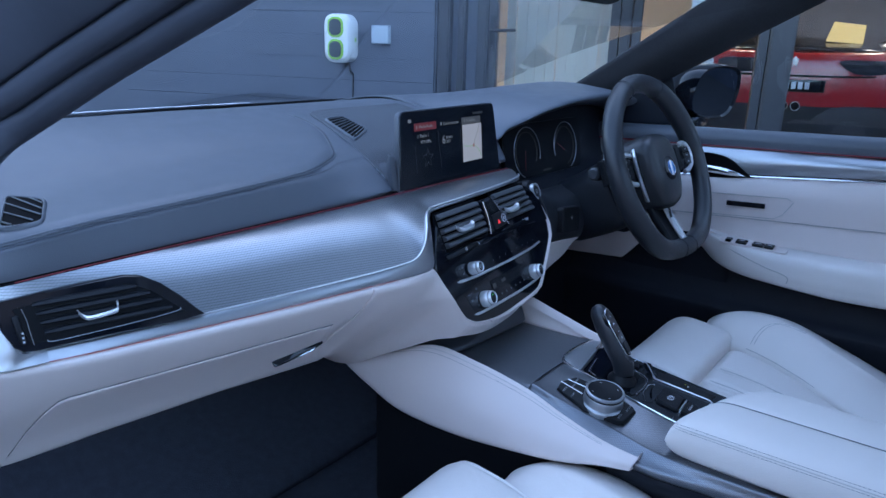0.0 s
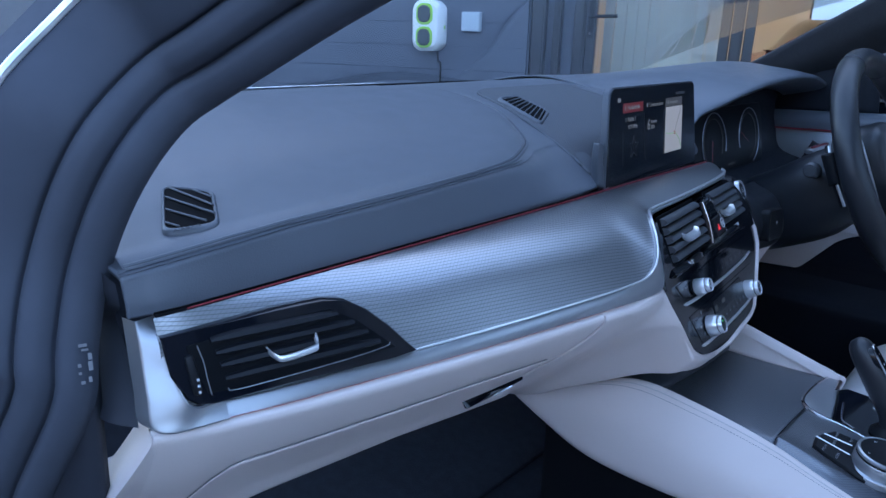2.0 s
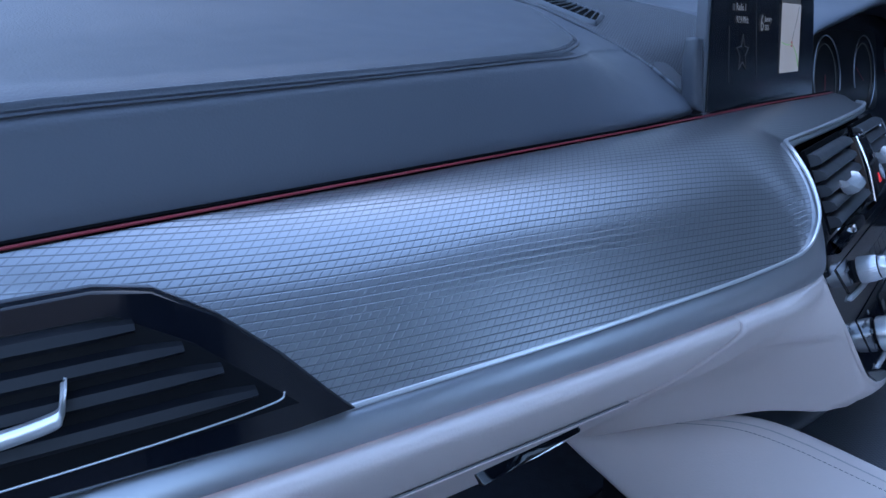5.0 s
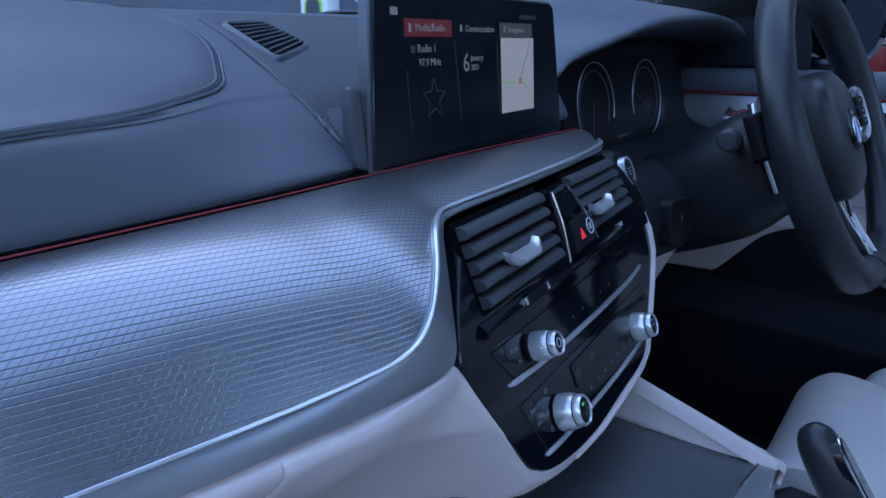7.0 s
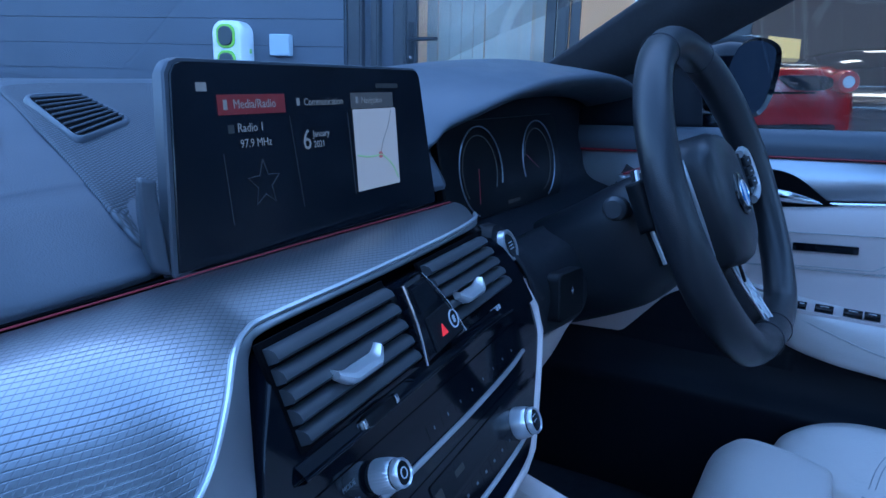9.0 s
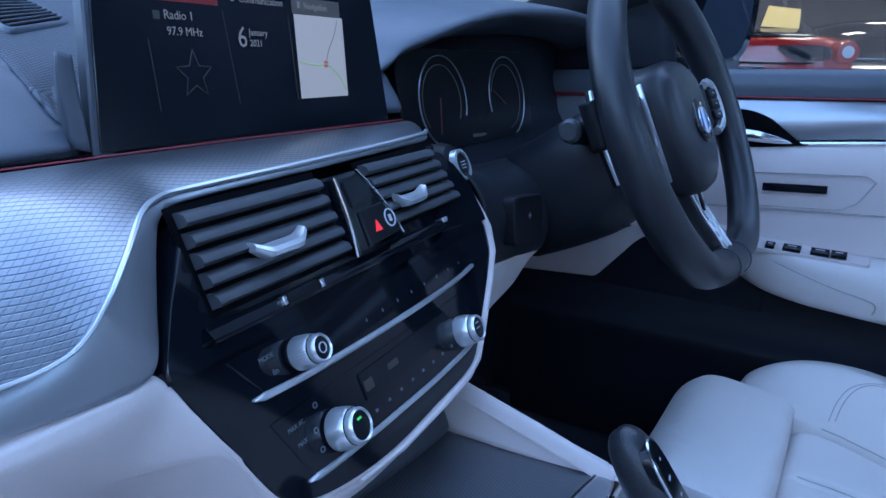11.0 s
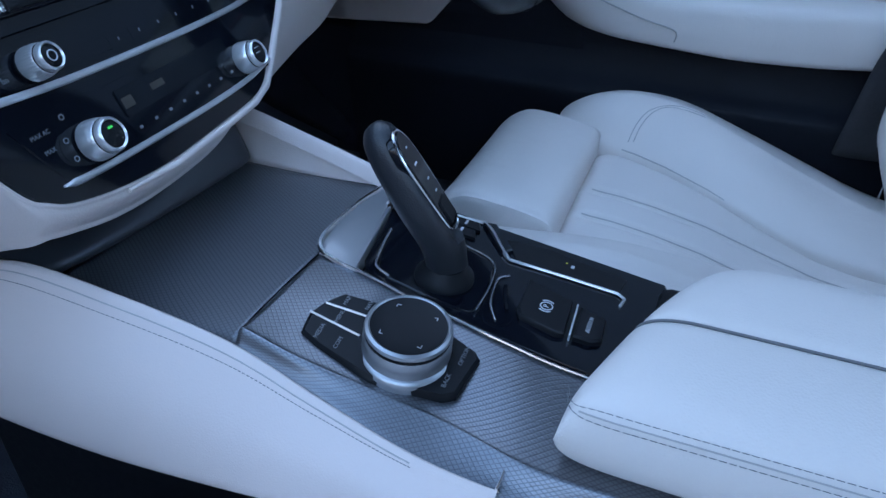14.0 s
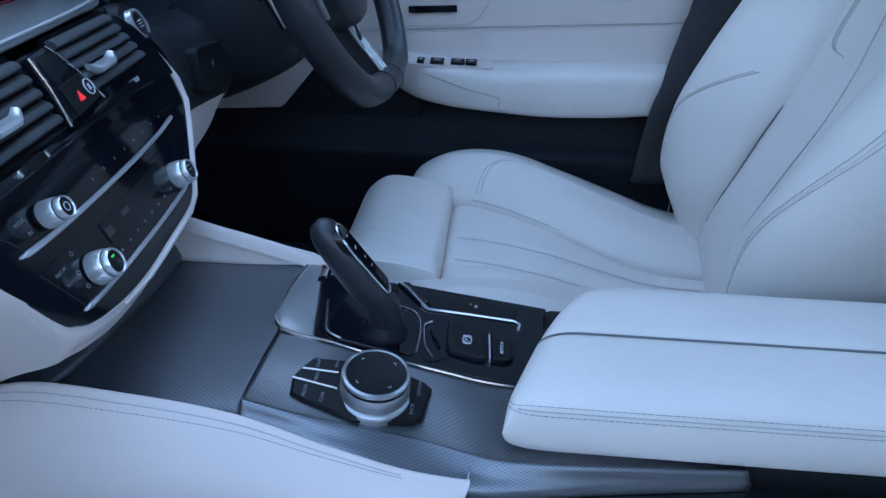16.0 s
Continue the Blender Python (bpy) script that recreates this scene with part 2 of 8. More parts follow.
def catmull(pts, n, closed=False):
    """n points on a smooth curve through pts."""
    P = [Vector(p) for p in pts]
    k = len(P)
    out = []
    spans = k if closed else k - 1
    for i in range(n):
        s = i / n * spans if closed else i / (n - 1) * spans
        j = min(int(s), spans - 1)
        f = s - j
        if closed:
            a, b, c, d = P[(j - 1) % k], P[j % k], P[(j + 1) % k], P[(j + 2) % k]
        else:
            b, c = P[j], P[j + 1]
            a = P[j - 1] if j else b * 2 - c
            d = P[j + 2] if j + 2 < k else c * 2 - b
        out.append(0.5 * ((2 * b) + (c - a) * f + (2 * a - 5 * b + 4 * c - d) * f * f + (3 * b - a - 3 * c + d) * f ** 3))
    return out


def grid(rows, closed=False, cap=False):
    """A skin over rows of points, with a UV map in metres."""
    bm = bmesh.new()
    uv = bm.loops.layers.uv.new("metres")
    R = [[bm.verts.new(p) for p in row] for row in rows]
    n, m = len(R), len(R[0])
    U = [0.0]
    mid = m // 2
    for i in range(1, n):
        U.append(U[-1] + (R[i][mid].co - R[i - 1][mid].co).length)
    V = [0.0]
    mi = n // 2
    for j in range(1, m):
        V.append(V[-1] + (R[mi][j].co - R[mi][j - 1].co).length)
    for i in range(n - 1):
        for j in range(m if closed else m - 1):
            k = (j + 1) % m
            try:
                f = bm.faces.new((R[i][j], R[i + 1][j], R[i + 1][k], R[i][k]))
            except ValueError:
                continue
            vk = V[k] if k else V[-1] + 0.005
            for lp, (a, b) in zip(f.loops, ((U[i], V[j]), (U[i + 1], V[j]), (U[i + 1], vk), (U[i], vk))):
                lp[uv].uv = (a, b)
    if cap and closed:
        bm.faces.new(R[0])
        bm.faces.new(R[-1])
    return bm


def surf(ctrl, nu=40, nv=24):
    """A smooth skin through a net of control points (rows of equal length)."""
    cols = [catmull(row, nv) for row in ctrl]
    rows = list(zip(*[catmull([c[j] for c in cols], nu) for j in range(nv)]))
    return grid(rows)


def tube(pts, r, n=8, closed=False, rx=None, smooth=None):
    """A round (or with rx flattened) bar along a path."""
    P = catmull(pts, smooth, closed) if smooth else [Vector(p) for p in pts]
    k = len(P)
    rows = []
    side = None
    for i, p in enumerate(P):
        a = P[(i - 1) % k] if closed or i else p
        b = P[(i + 1) % k] if closed or i < k - 1 else p
        t = (b - a).normalized()
        ref = Vector((0, 0, 1)) if abs(t.z) < 0.9 else Vector((0, 1, 0))
        if side is None:
            side = t.cross(ref).normalized()
        side = (side - t * side.dot(t)).normalized()
        up = side.cross(t)
        rr = r[i] if isinstance(r, (list, tuple)) else r
        q = rx or rr
        rows.append([p + side * math.cos(2 * math.pi * j / n) * q + up * math.sin(2 * math.pi * j / n) * rr for j in range(n)])
    if closed:
        rows.append(rows[0])
        bm = grid(rows, closed=True)
        bmesh.ops.remove_doubles(bm, verts=bm.verts, dist=1e-6)
        return bm
    return grid(rows, closed=True, cap=True)


def lathe(profile, m, n=32):
    """A turned solid: profile of (radius, height) about the local z axis of m."""
    rows = [[m @ Vector((r * math.cos(2 * math.pi * j / n), r * math.sin(2 * math.pi * j / n), h)) for j in range(n)] for r, h in profile]
    bm = grid(rows, closed=True)
    bmesh.ops.remove_doubles(bm, verts=bm.verts, dist=1e-7)
    return bm


def prism(outline, lo, hi, m, round_to=0, inset=0.0):
    """A plate with the given outline in the local xy plane, from lo to hi, with a chamfered front edge."""
    if round_to:
        outline = [tuple(p) for p in catmull([(x, y, 0) for x, y in outline], round_to, True)]
    pts = [Vector((p[0], p[1], 0)) for p in outline]
    c = sum(pts, Vector()) / len(pts)
    rings = [(pts, lo), (pts, hi - inset), ([p + (c - p).normalized() * inset for p in pts], hi)] if inset else [(pts, lo), (pts, hi)]
    rows = [[m @ Vector((p.x, p.y, h)) for p in ring] for ring, h in rings]
    return grid(rows, closed=True, cap=True)


def rbox(lo, hi, m=Matrix(), r=0.0, seg=2):
    """A box from lo to hi in the frame m, with rounded edges."""
    bm = bmesh.new()
    bmesh.ops.create_cube(bm, size=1)
    lo, hi = Vector(lo), Vector(hi)
    for v in bm.verts:
        v.co = Vector([lo[i] + (v.co[i] + 0.5) * (hi[i] - lo[i]) for i in range(3)])
    if r:
        bmesh.ops.bevel(bm, geom=list(bm.edges), offset=r, segments=seg, profile=0.5, affect="EDGES")
    bmesh.ops.transform(bm, matrix=m, verts=bm.verts)
    return bm


def joined(*bms):
    out = bmesh.new()
    for b in bms:
        me = bpy.data.meshes.new("tmp")
        b.to_mesh(me)
        b.free()
        out.from_mesh(me)
        bpy.data.meshes.remove(me)
    return out


def rect(x0, y0, x1, y1, r=0.0, n=4):
    """A rounded rectangle outline."""
    if not r:
        return [(x0, y0), (x1, y0), (x1, y1), (x0, y1)]
    out = []
    for cx, cy, a0 in ((x1 - r, y0 + r, -90), (x1 - r, y1 - r, 0), (x0 + r, y1 - r, 90), (x0 + r, y0 + r, 180)):
        for i in range(n + 1):
            a = radians(a0 + 90 * i / n)
            out.append((cx + r * math.cos(a), cy + r * math.sin(a)))
    return out


def writing(name, words, m, size, mat, parent, align="CENTER", bold=0.0):
    """Raised lettering in the built-in font, in the local xy plane of m."""
    cu = bpy.data.curves.new(name, "FONT")
    cu.body, cu.size, cu.align_x, cu.align_y, cu.extrude, cu.offset, cu.resolution_u = words, size, align, "CENTER", 0.00012, bold, 2
    tmp = bpy.data.objects.new("tmp", cu)
    me = bpy.data.meshes.new_from_object(tmp)
    bpy.data.objects.remove(tmp)
    me.transform(m)
    me.materials.append(mat)
    ob = new(name, me)
    ob.parent = parent
    if parent.type == "EMPTY":
        ob.matrix_parent_inverse = Matrix.Translation(-parent.location)
    return ob


def basis(o, x, y):
    """A frame with its origin at o, its x axis along x and its y axis near y."""
    x = Vector(x).normalized()
    y = Vector(y)
    y = (y - x * y.dot(x)).normalized()
    z = x.cross(y)
    return Matrix(((x.x, y.x, z.x, o[0]), (x.y, y.y, z.y, o[1]), (x.z, y.z, z.z, o[2]), (0, 0, 0, 1)))


def lerp(table, x):
    """Value between the rows (x, value) of a table."""
    if x <= table[0][0]:
        return table[0][1]
    for (a, va), (b, vb) in zip(table, table[1:]):
        if x <= b:
            return va + (vb - va) * (x - a) / (b - a)
    return table[-1][1]


# =====================================================================
# the place round the car: tarmac, showroom front, what stands behind its glass
# =====================================================================
ground = part("ground", rbox((-60, -60, -0.3), (60, 60, 0.0)), TARMAC, None, smooth=False)
tagged(ground, "dark grey tarmac forecourt in open shade", "ground", kind="structure")

# frame of the facade: x along it, y into the building, z up
FAC = pose(3.383, 0.873, 0, 0, 0, -70)


def facade_wall(name, x0, x1, z0, z1, label):
    ob = part(name, rbox((x0, 0, z0), (x1, 0.25, z1), FAC), CLADDING, None, smooth=False)
    return tagged(ob, label, "wall", kind="structure")


wall_left = facade_wall("wall_facade_left", -14, -1.48, 0, 5.5, "dark blue-grey boarded facade of the showroom")
facade_wall("wall_facade_top", -1.48, 4.8, 2.35, 5.5, "dark blue-grey boarded facade over the glazing")
facade_wall("wall_facade_right", 4.8, 14, 0, 5.5, "dark blue-grey boarded facade of the showroom")
for name, lo, hi, mat, words in (("wall_showroom_back_1", (-1.6, 7.0, 0), (0.6, 7.2, 5.5), SHOWWALL, "warm plastered showroom wall"), ("wall_showroom_back_2", (0.6, 7.0, 0), (9.2, 7.2, 5.5), DARKWALL, "dark painted showroom wall"), ("wall_showroom_side", (9.0, 0.25, 0), (9.2, 7.0, 5.5), DARKWALL, "dark painted showroom wall"), ("wall_showroom_near", (-1.75, 0.25, 0), (-1.55, 7.0, 5.5), SHOWWALL, "warm plastered showroom wall")):
    tagged(part(name, rbox(lo, hi, FAC), mat, None, smooth=False), words, "wall", kind="structure")
tagged(part("ceiling_showroom", rbox((-1.75, 0.0, 5.5), (9.2, 7.2, 5.7), FAC), SHOWWALL, None, smooth=False), "plain showroom ceiling", "ceiling", kind="structure")
tagged(part("floor_showroom", rbox((-1.5, 0.02, 0.0), (9.0, 7.0, 0.04), FAC), SHOWFLOOR, None, smooth=False), "pale polished showroom floor", "floor", kind="structure")

# unseen plain walls, added across the yard behind the open door and behind the car to limit low sky light
tagged(part("wall_unseen_yard", rbox((-5.3, -16, 0.0), (-5.0, 10.0, 2.8)), CLADDING, None, smooth=False), "unseen plain dark wall added across the yard to hold back low sky light", "wall", kind="structure")
tagged(part("wall_unseen_rear", rbox((-4.3, -9.3, 0.0), (12.0, -9.0, 3.2)), CLADDING, None, smooth=False), "unseen plain dark wall added behind the car", "wall", kind="structure")

# boards of the cladding beside the glazing
board = rbox((-4.0, -0.022, 0.0), (-1.49, -0.002, 0.1475), r=0.001, seg=1)
board_mesh = None
for i in range(18):
    if board_mesh is None:
        first = part("board", board, CLADDING, wall_left, smooth=False)
        board_mesh = first.data
        first.matrix_local = FAC
    else:
        ob = new("board", board_mesh)
        ob.parent = wall_left
        ob.matrix_local = FAC @ Matrix.Translation((0, 0, 0.15 * i))


def post(name, x0, x1, y0=-0.03, y1=0.12, z0=0.04, z1=2.35, label="anthracite aluminium frame post"):
    ob = part(name, joined(rbox((x0, y0, z0), (x1, y1, z1), FAC, 0.004, 1), rbox((x0 + 0.012, y0 - 0.008, z0), (x1 - 0.012, y0, z1), FAC, 0.002, 1)), FRAMEGREY, None, smooth=False)
    return tagged(ob, label, "window frame", kind="structure")


post("trim_post_wide", -1.465, -1.38, label="dark corner post beside the showroom door")
post("trim_post_slim", -1.33, -1.28, label="slim dark post beside the showroom door")
post("trim_post_hinge", -1.20, -1.125, label="dark frame post carrying the showroom door")
tagged(part("wall_infill", rbox((-1.48, 0.03, 0), (-1.12, 0.10, 2.35), FAC), CLADDING, None, smooth=False), "dark infill panel beside the door", "panel", kind="structure")
post("trim_post_middle", -0.30, -0.235, label="anthracite post between two glass doors")
post("trim_post_pillar", 0.548, 0.685, label="anthracite post between glass panes")
post("trim_post_far", 2.55, 2.65, label="anthracite post between glass panes")
post("trim_post_last", 4.7, 4.8, label="anthracite post between glass panes")


def glass_door(name, x0, x1, handle_x, label):
    door = thing(name, FAC @ Vector((x0, 0, 0.04)), label, "door", kind="structure")
    w = 0.055
    for nm, lo, hi in (("stile", (x0, -0.02, 0.05), (x0 + w, 0.05, 2.3)), ("stile", (x1 - w, -0.02, 0.05), (x1, 0.05, 2.3)), ("rail", (x0 + w, -0.02, 0.05), (x1 - w, 0.05, 0.17)), ("rail", (x0 + w, -0.02, 2.2), (x1 - w, 0.05, 2.3))):
        part(nm, rbox(lo, hi, FAC, 0.004, 1), FRAMEGREY, door, smooth=False)
    pane = part("pane", rbox((x0 + w, 0.008, 0.17), (x1 - w, 0.02, 2.2), FAC), GLASS, door, "clear glass reflecting the yard", smooth=False)
    pane.visible_shadow = False
    if handle_x is not None:
        plate = part("handle_plate", rbox((handle_x - 0.016, -0.03, 1.12), (handle_x + 0.016, -0.018, 1.34), FAC, 0.004), BLACK, door)
        part("handle_lever", joined(tube([FAC @ Vector(p) for p in ((handle_x, -0.03, 1.245), (handle_x, -0.075, 1.245), (handle_x + 0.02, -0.08, 1.246), (handle_x + 0.16, -0.08, 1.25))], 0.010, 8)), BLACK, plate)
        part("lock_cylinder", lathe([(0, 0.01), (0.007, 0.01), (0.008, 0)], FAC @ pose(handle_x, -0.03, 1.15, 90, 0, 0), 12), CHROME, plate)
    return door


glass_door("door_1", -1.125, -0.305, -1.095, "anthracite framed glass showroom door with a black lever handle")
glass_door("door_2", -0.23, 0.545, None, "anthracite framed glass showroom door, closed")
for nm, x0, x1 in (("window_1", 0.69, 2.55), ("window_2", 2.65, 4.7)):
    win = thing(nm, FAC @ Vector((x0, 0, 0.04)), "tall clear showroom window pane", "window", kind="structure")
    pane = part("pane", rbox((x0, 0.008, 0.09), (x1, 0.02, 2.35), FAC), GLASS, win, smooth=False)
    pane.visible_shadow = False
    part("sill", rbox((x0, -0.03, 0.04), (x1, 0.06, 0.09), FAC, 0.003, 1), FRAMEGREY, win, smooth=False)

# pale blinds behind the first door, spread over the pane to stand for its yard reflection
blind = thing("reflection_blind", FAC @ Vector((-0.9, 0.35, 0.05)), "pale blind slats behind the glass door, standing for the yard's reflection in it", "blind")
for i in range(11):
    x = -1.075 + i * 0.070
    part("slat", rbox((x, 0.30, 0.1), (x + 0.066, 0.304, 2.3), FAC @ pose(x, 0.30, 0, 0, 0, (-14, 6, -4, 10)[i % 4]) @ Matrix.Translation((-x, -0.30, 0))), BLIND, blind, smooth=False)
part("rail", rbox((-1.08, 0.33, 2.3), (-0.3, 0.38, 2.34), FAC), FRAMEGREY, blind, smooth=False)

# poster on the second door
poster = part("notice", rbox((0.10, 0.024, 1.25), (0.40, 0.026, 1.62), FAC), WHITEBOX, None, smooth=False)
tagged(poster, "white paper notice taped behind the glass door", "notice")
part("print_bar", rbox((0.13, 0.0225, 1.50), (0.37, 0.024, 1.55), FAC), PALEBOX, poster, smooth=False)
part("print_bar", rbox((0.13, 0.0225, 1.38), (0.33, 0.024, 1.41), FAC), PALEBOX, poster, smooth=False)

# showroom lamps
for i, (x, y) in enumerate(((1.2, 1.8), (3.2, 2.6), (5.5, 2.0), (0.2, 4.2), (3.2, 5.2))):
    lamp = thing("ceiling_light", FAC @ Vector((x, y, 5.5)), "flat square showroom ceiling light, switched on", "ceiling light", "showroom ceiling lights")
    part("housing", rbox((x - 0.32, y - 0.32, 5.44), (x + 0.32, y + 0.32, 5.5), FAC, 0.01), FRAMEGREY, lamp)
    part("diffuser", rbox((x - 0.3, y - 0.3, 5.43), (x + 0.3, y + 0.3, 5.438), FAC), LAMPWHITE, lamp, smooth=False)
    lt = new("showroom_light", bpy.data.lights.new("showroom_light", "AREA"))
    lt.data.energy, lt.data.size, lt.data.color = 8.5, 0.6, (1.0, 0.85, 0.66)
    lt.matrix_world = FAC @ Matrix.Translation((x, y, 5.40))

# ---- wall charger: white body, two lime ringed sockets ----
charger = thing("wall_charger", FAC @ Vector((-2.14, -0.02, 1.02)), "white twin-socket electric car charger with lime green rings", "car charger")
cm = FAC @ pose(-2.14, -0.022, 1.172, 90, 0, 0)
part("body", joined(prism(rect(-0.10, -0.158, 0.10, 0.158, 0.07, 8), 0.0, 0.13, cm, inset=0.025)), WHITEBOX, charger)
for v in (0.072, -0.072):
    part("socket_ring", prism(rect(-0.062, v - 0.066, 0.052, v + 0.066, 0.045, 7), 0.125, 0.137, cm, inset=0.004), LIME, charger, "lime green socket surround")
    part("socket_cover", prism(rect(-0.048, v - 0.052, 0.038, v + 0.052, 0.036, 7), 0.13, 0.147, cm, inset=0.006), SOCKET, charger, "dark hinged socket cover")
part("badge", rbox((0.099, -0.02, 0.03), (0.102, 0.005, 0.055), cm), LIME, charger)
cable = part("cable", tube([FAC @ Vector(p) for p in ((-2.10, -0.03, 1.02), (-2.095, -0.03, 0.95), (-2.07, -0.04, 0.90), (-2.09, -0.035, 0.5), (-2.09, -0.035, 0.0))], 0.006, 6, smooth=24), BLACK, charger)
tagged(part("wall_box", joined(prism(rect(-0.062, -0.06, 0.062, 0.06, 0.008), 0, 0.05, FAC @ pose(-1.86, -0.022, 1.203, 90, 0, 0), inset=0.006)), PALEBOX, None), "pale grey square junction box on the dark wall", "junction box")

# ---- the red sports car behind the glass ----
# local frame: x across its tail, y forward along the car, z up
RC = FAC @ pose(1.03, 1.75, 0.160, 0, 0, 6)
red = thing("red_sports_car", RC.translation, "glossy red mid-engined sports car parked inside the showroom", "car")


def mirrored(rows):
    """Full rows across the tail from half rows that start at the middle."""
    return [[Vector((-x, y, z)) for x, y, z in reversed(r[1:])] + [Vector(p) for p in r] for r in rows]


tail = mirrored([
    [(0, 0.02, 0.30), (0.4, 0.02, 0.30), (0.75, 0.06, 0.32), (0.93, 0.22, 0.36)],
    [(0, -0.04, 0.48), (0.4, -0.04, 0.48), (0.78, 0.0, 0.48), (0.96, 0.22, 0.48)],
    [(0, -0.06, 0.66), (0.4, -0.05, 0.66), (0.80, 0.0, 0.66), (0.97, 0.26, 0.66)],
    [(0, -0.05, 0.84), (0.4, -0.04, 0.84), (0.78, 0.02, 0.86), (0.95, 0.30, 0.86)],
    [(0, -0.02, 0.98), (0.4, -0.01, 0.99), (0.72, 0.06, 1.0), (0.90, 0.36, 0.98)],
    [(0, 0.06, 1.02), (0.4, 0.08, 1.03), (0.66, 0.16, 1.04), (0.82, 0.5, 1.02)],
    [(0, 0.40, 1.06), (0.35, 0.42, 1.06), (0.60, 0.5, 1.06), (0.76, 0.9, 1.02)],
])
part("tail_shell", surf([[RC @ p for p in r] for r in tail], 40, 40), REDPAINT, red, solid=0.01)
side_rows = []
for y, w, zt in ((0.25, 0.95, 0.92), (0.8, 0.97, 0.98), (1.6, 0.95, 0.9), (2.6, 0.93, 0.86), (3.6, 0.94, 0.84), (4.3, 0.80, 0.66), (4.5, 0.5, 0.5)):
    half = [(0, y, zt + 0.05), (w * 0.6, y, zt + 0.04), (w * 0.93, y, zt - 0.06), (w, y, zt - 0.3), (w * 0.96, y, 0.2)]
    side_rows.append([RC @ v for v in mirrored([half])[0]])
part("body_shell", surf(side_rows, 40, 40), REDPAINT, red, solid=0.01)
cabin = []
for y, w, z in ((0.35, 0.45, 1.06), (0.9, 0.6, 1.16), (1.5, 0.62, 1.23), (2.1, 0.62, 1.2), (2.9, 0.62, 0.95)):
    half = [(0, y, z), (w * 0.7, y, z - 0.02), (w, y, z - 0.1), (w + 0.12, y, 0.9)]
    cabin.append([RC @ v for v in mirrored([half])[0]])
part("cabin_glass", surf(cabin, 30, 24), DARKGLASS, red, solid=0.006)
for s in (-1, 1):
    part("light_recess", joined(prism([(s * 0.26, 0.955), (s * 0.45, 0.965), (s * 0.60, 0.96), (s * 0.66, 0.92), (s * 0.60, 0.865), (s * 0.42, 0.855), (s * 0.32, 0.89)], -0.035, 0.012, RC @ pose(0, 0, 0.0, 90, 0, 0) @ pose(0, 0, 0.04), 28)), DARKGLASS, red, "black grille recess beside the tail lamp")
    lm = RC @ pose(s * 0.735, -0.035, 0.925, 90, 0, 0)
    lamp = part("tail_lamp", lathe([(0, 0.065), (0.04, 0.06), (0.045, 0.07), (0.075, 0.068), (0.088, 0.04), (0.09, -0.06)], lm, 28), REDPAINT, red, "round tail lamp with a pale centre")
    part("lamp_lens", lathe([(0, 0.074), (0.042, 0.07), (0.046, 0.058)], lm, 24), PALEBOX, lamp)
    wm = RC @ pose(s * 0.86, 0.78, 0.26, 0, 90, 0)
    wheel = part("wheel", lathe([(0.2, -0.13), (0.34, -0.12), (0.345, 0.12), (0.2, 0.13)], wm, 32), RUBBER, red)
    part("rim", lathe([(0, 0.05), (0.06, 0.06), (0.2, 0.1), (0.23, 0.13)], wm, 24), SATIN, wheel)
for x in (-0.125, -0.035):
    pipe = part("exhaust", lathe([(0, 0.06), (0.030, 0.06), (0.031, 0.07), (0.034, 0.07), (0.036, 0.0)], RC @ pose(x, -0.035, 0.60, 90, 0, 0), 24), GLOSS, red, "black exhaust tip with a thin bright rim")
    part("rim", tube([RC @ Vector((x + 0.034 * math.cos(2 * math.pi * k / 24), -0.107, 0.60 + 0.034 * math.sin(2 * math.pi * k / 24))) for k in range(24)], 0.0025, 6, True), SATIN, pipe)
part("number_plate", rbox((-0.20, -0.085, 0.71), (0.17, -0.068, 0.805), RC, 0.004), GLOSS, red, "black show plate with pale lettering")
for x in (-0.165, -0.115, -0.065, -0.015, 0.035):
    part("plate_bar", rbox((x - 0.017, -0.088, 0.732), (x + 0.017, -0.0855, 0.786), RC), PALEBOX, red, smooth=False)
part("badge", prism([(0, 0.045), (0.018, 0.02), (0.026, 0.03), (0.02, -0.005), (0.012, -0.045), (-0.002, -0.02), (-0.016, -0.045), (-0.02, 0.0), (-0.03, 0.012)], 0, 0.008, RC @ pose(-0.07, -0.045, 0.94, 90, 0, 0)), CHROME, red, "small silver badge")
part("bumper_line", tube([RC @ Vector(p) for p in ((-0.7, -0.0, 0.845), (-0.3, -0.055, 0.835), (0.3, -0.055, 0.835), (0.7, 0.0, 0.845))], 0.008, 6, smooth=24), GLOSS, red)
part("diffuser", rbox((-0.72, -0.062, 0.22), (0.72, 0.2, 0.615), RC, 0.03), BLACK, red, "black diffuser round the exhausts")
part("engine_cover", surf([[RC @ Vector((x * w, y, z)) for x in (-1, -0.5, 0, 0.5, 1)] for y, w, z in ((0.05, 0.58, 1.035), (0.16, 0.60, 1.075), (0.45, 0.62, 1.15), (0.9, 0.62, 1.22), (1.3, 0.60, 1.25))], 16, 16), DARKGLASS, red, "dark rear screen over the engine", solid=0.006)
card = part("display_card", prism([(-0.15, 0.0), (0.13, -0.02), (0.17, 0.17), (-0.07, 0.20)], 0, 0.004, RC @ pose(0.36, 0.24, 1.105, 52, 0, 0)), YELLOWCARD, None, smooth=False)
tagged(card, "yellow card leaning on the red car's engine cover", "card")
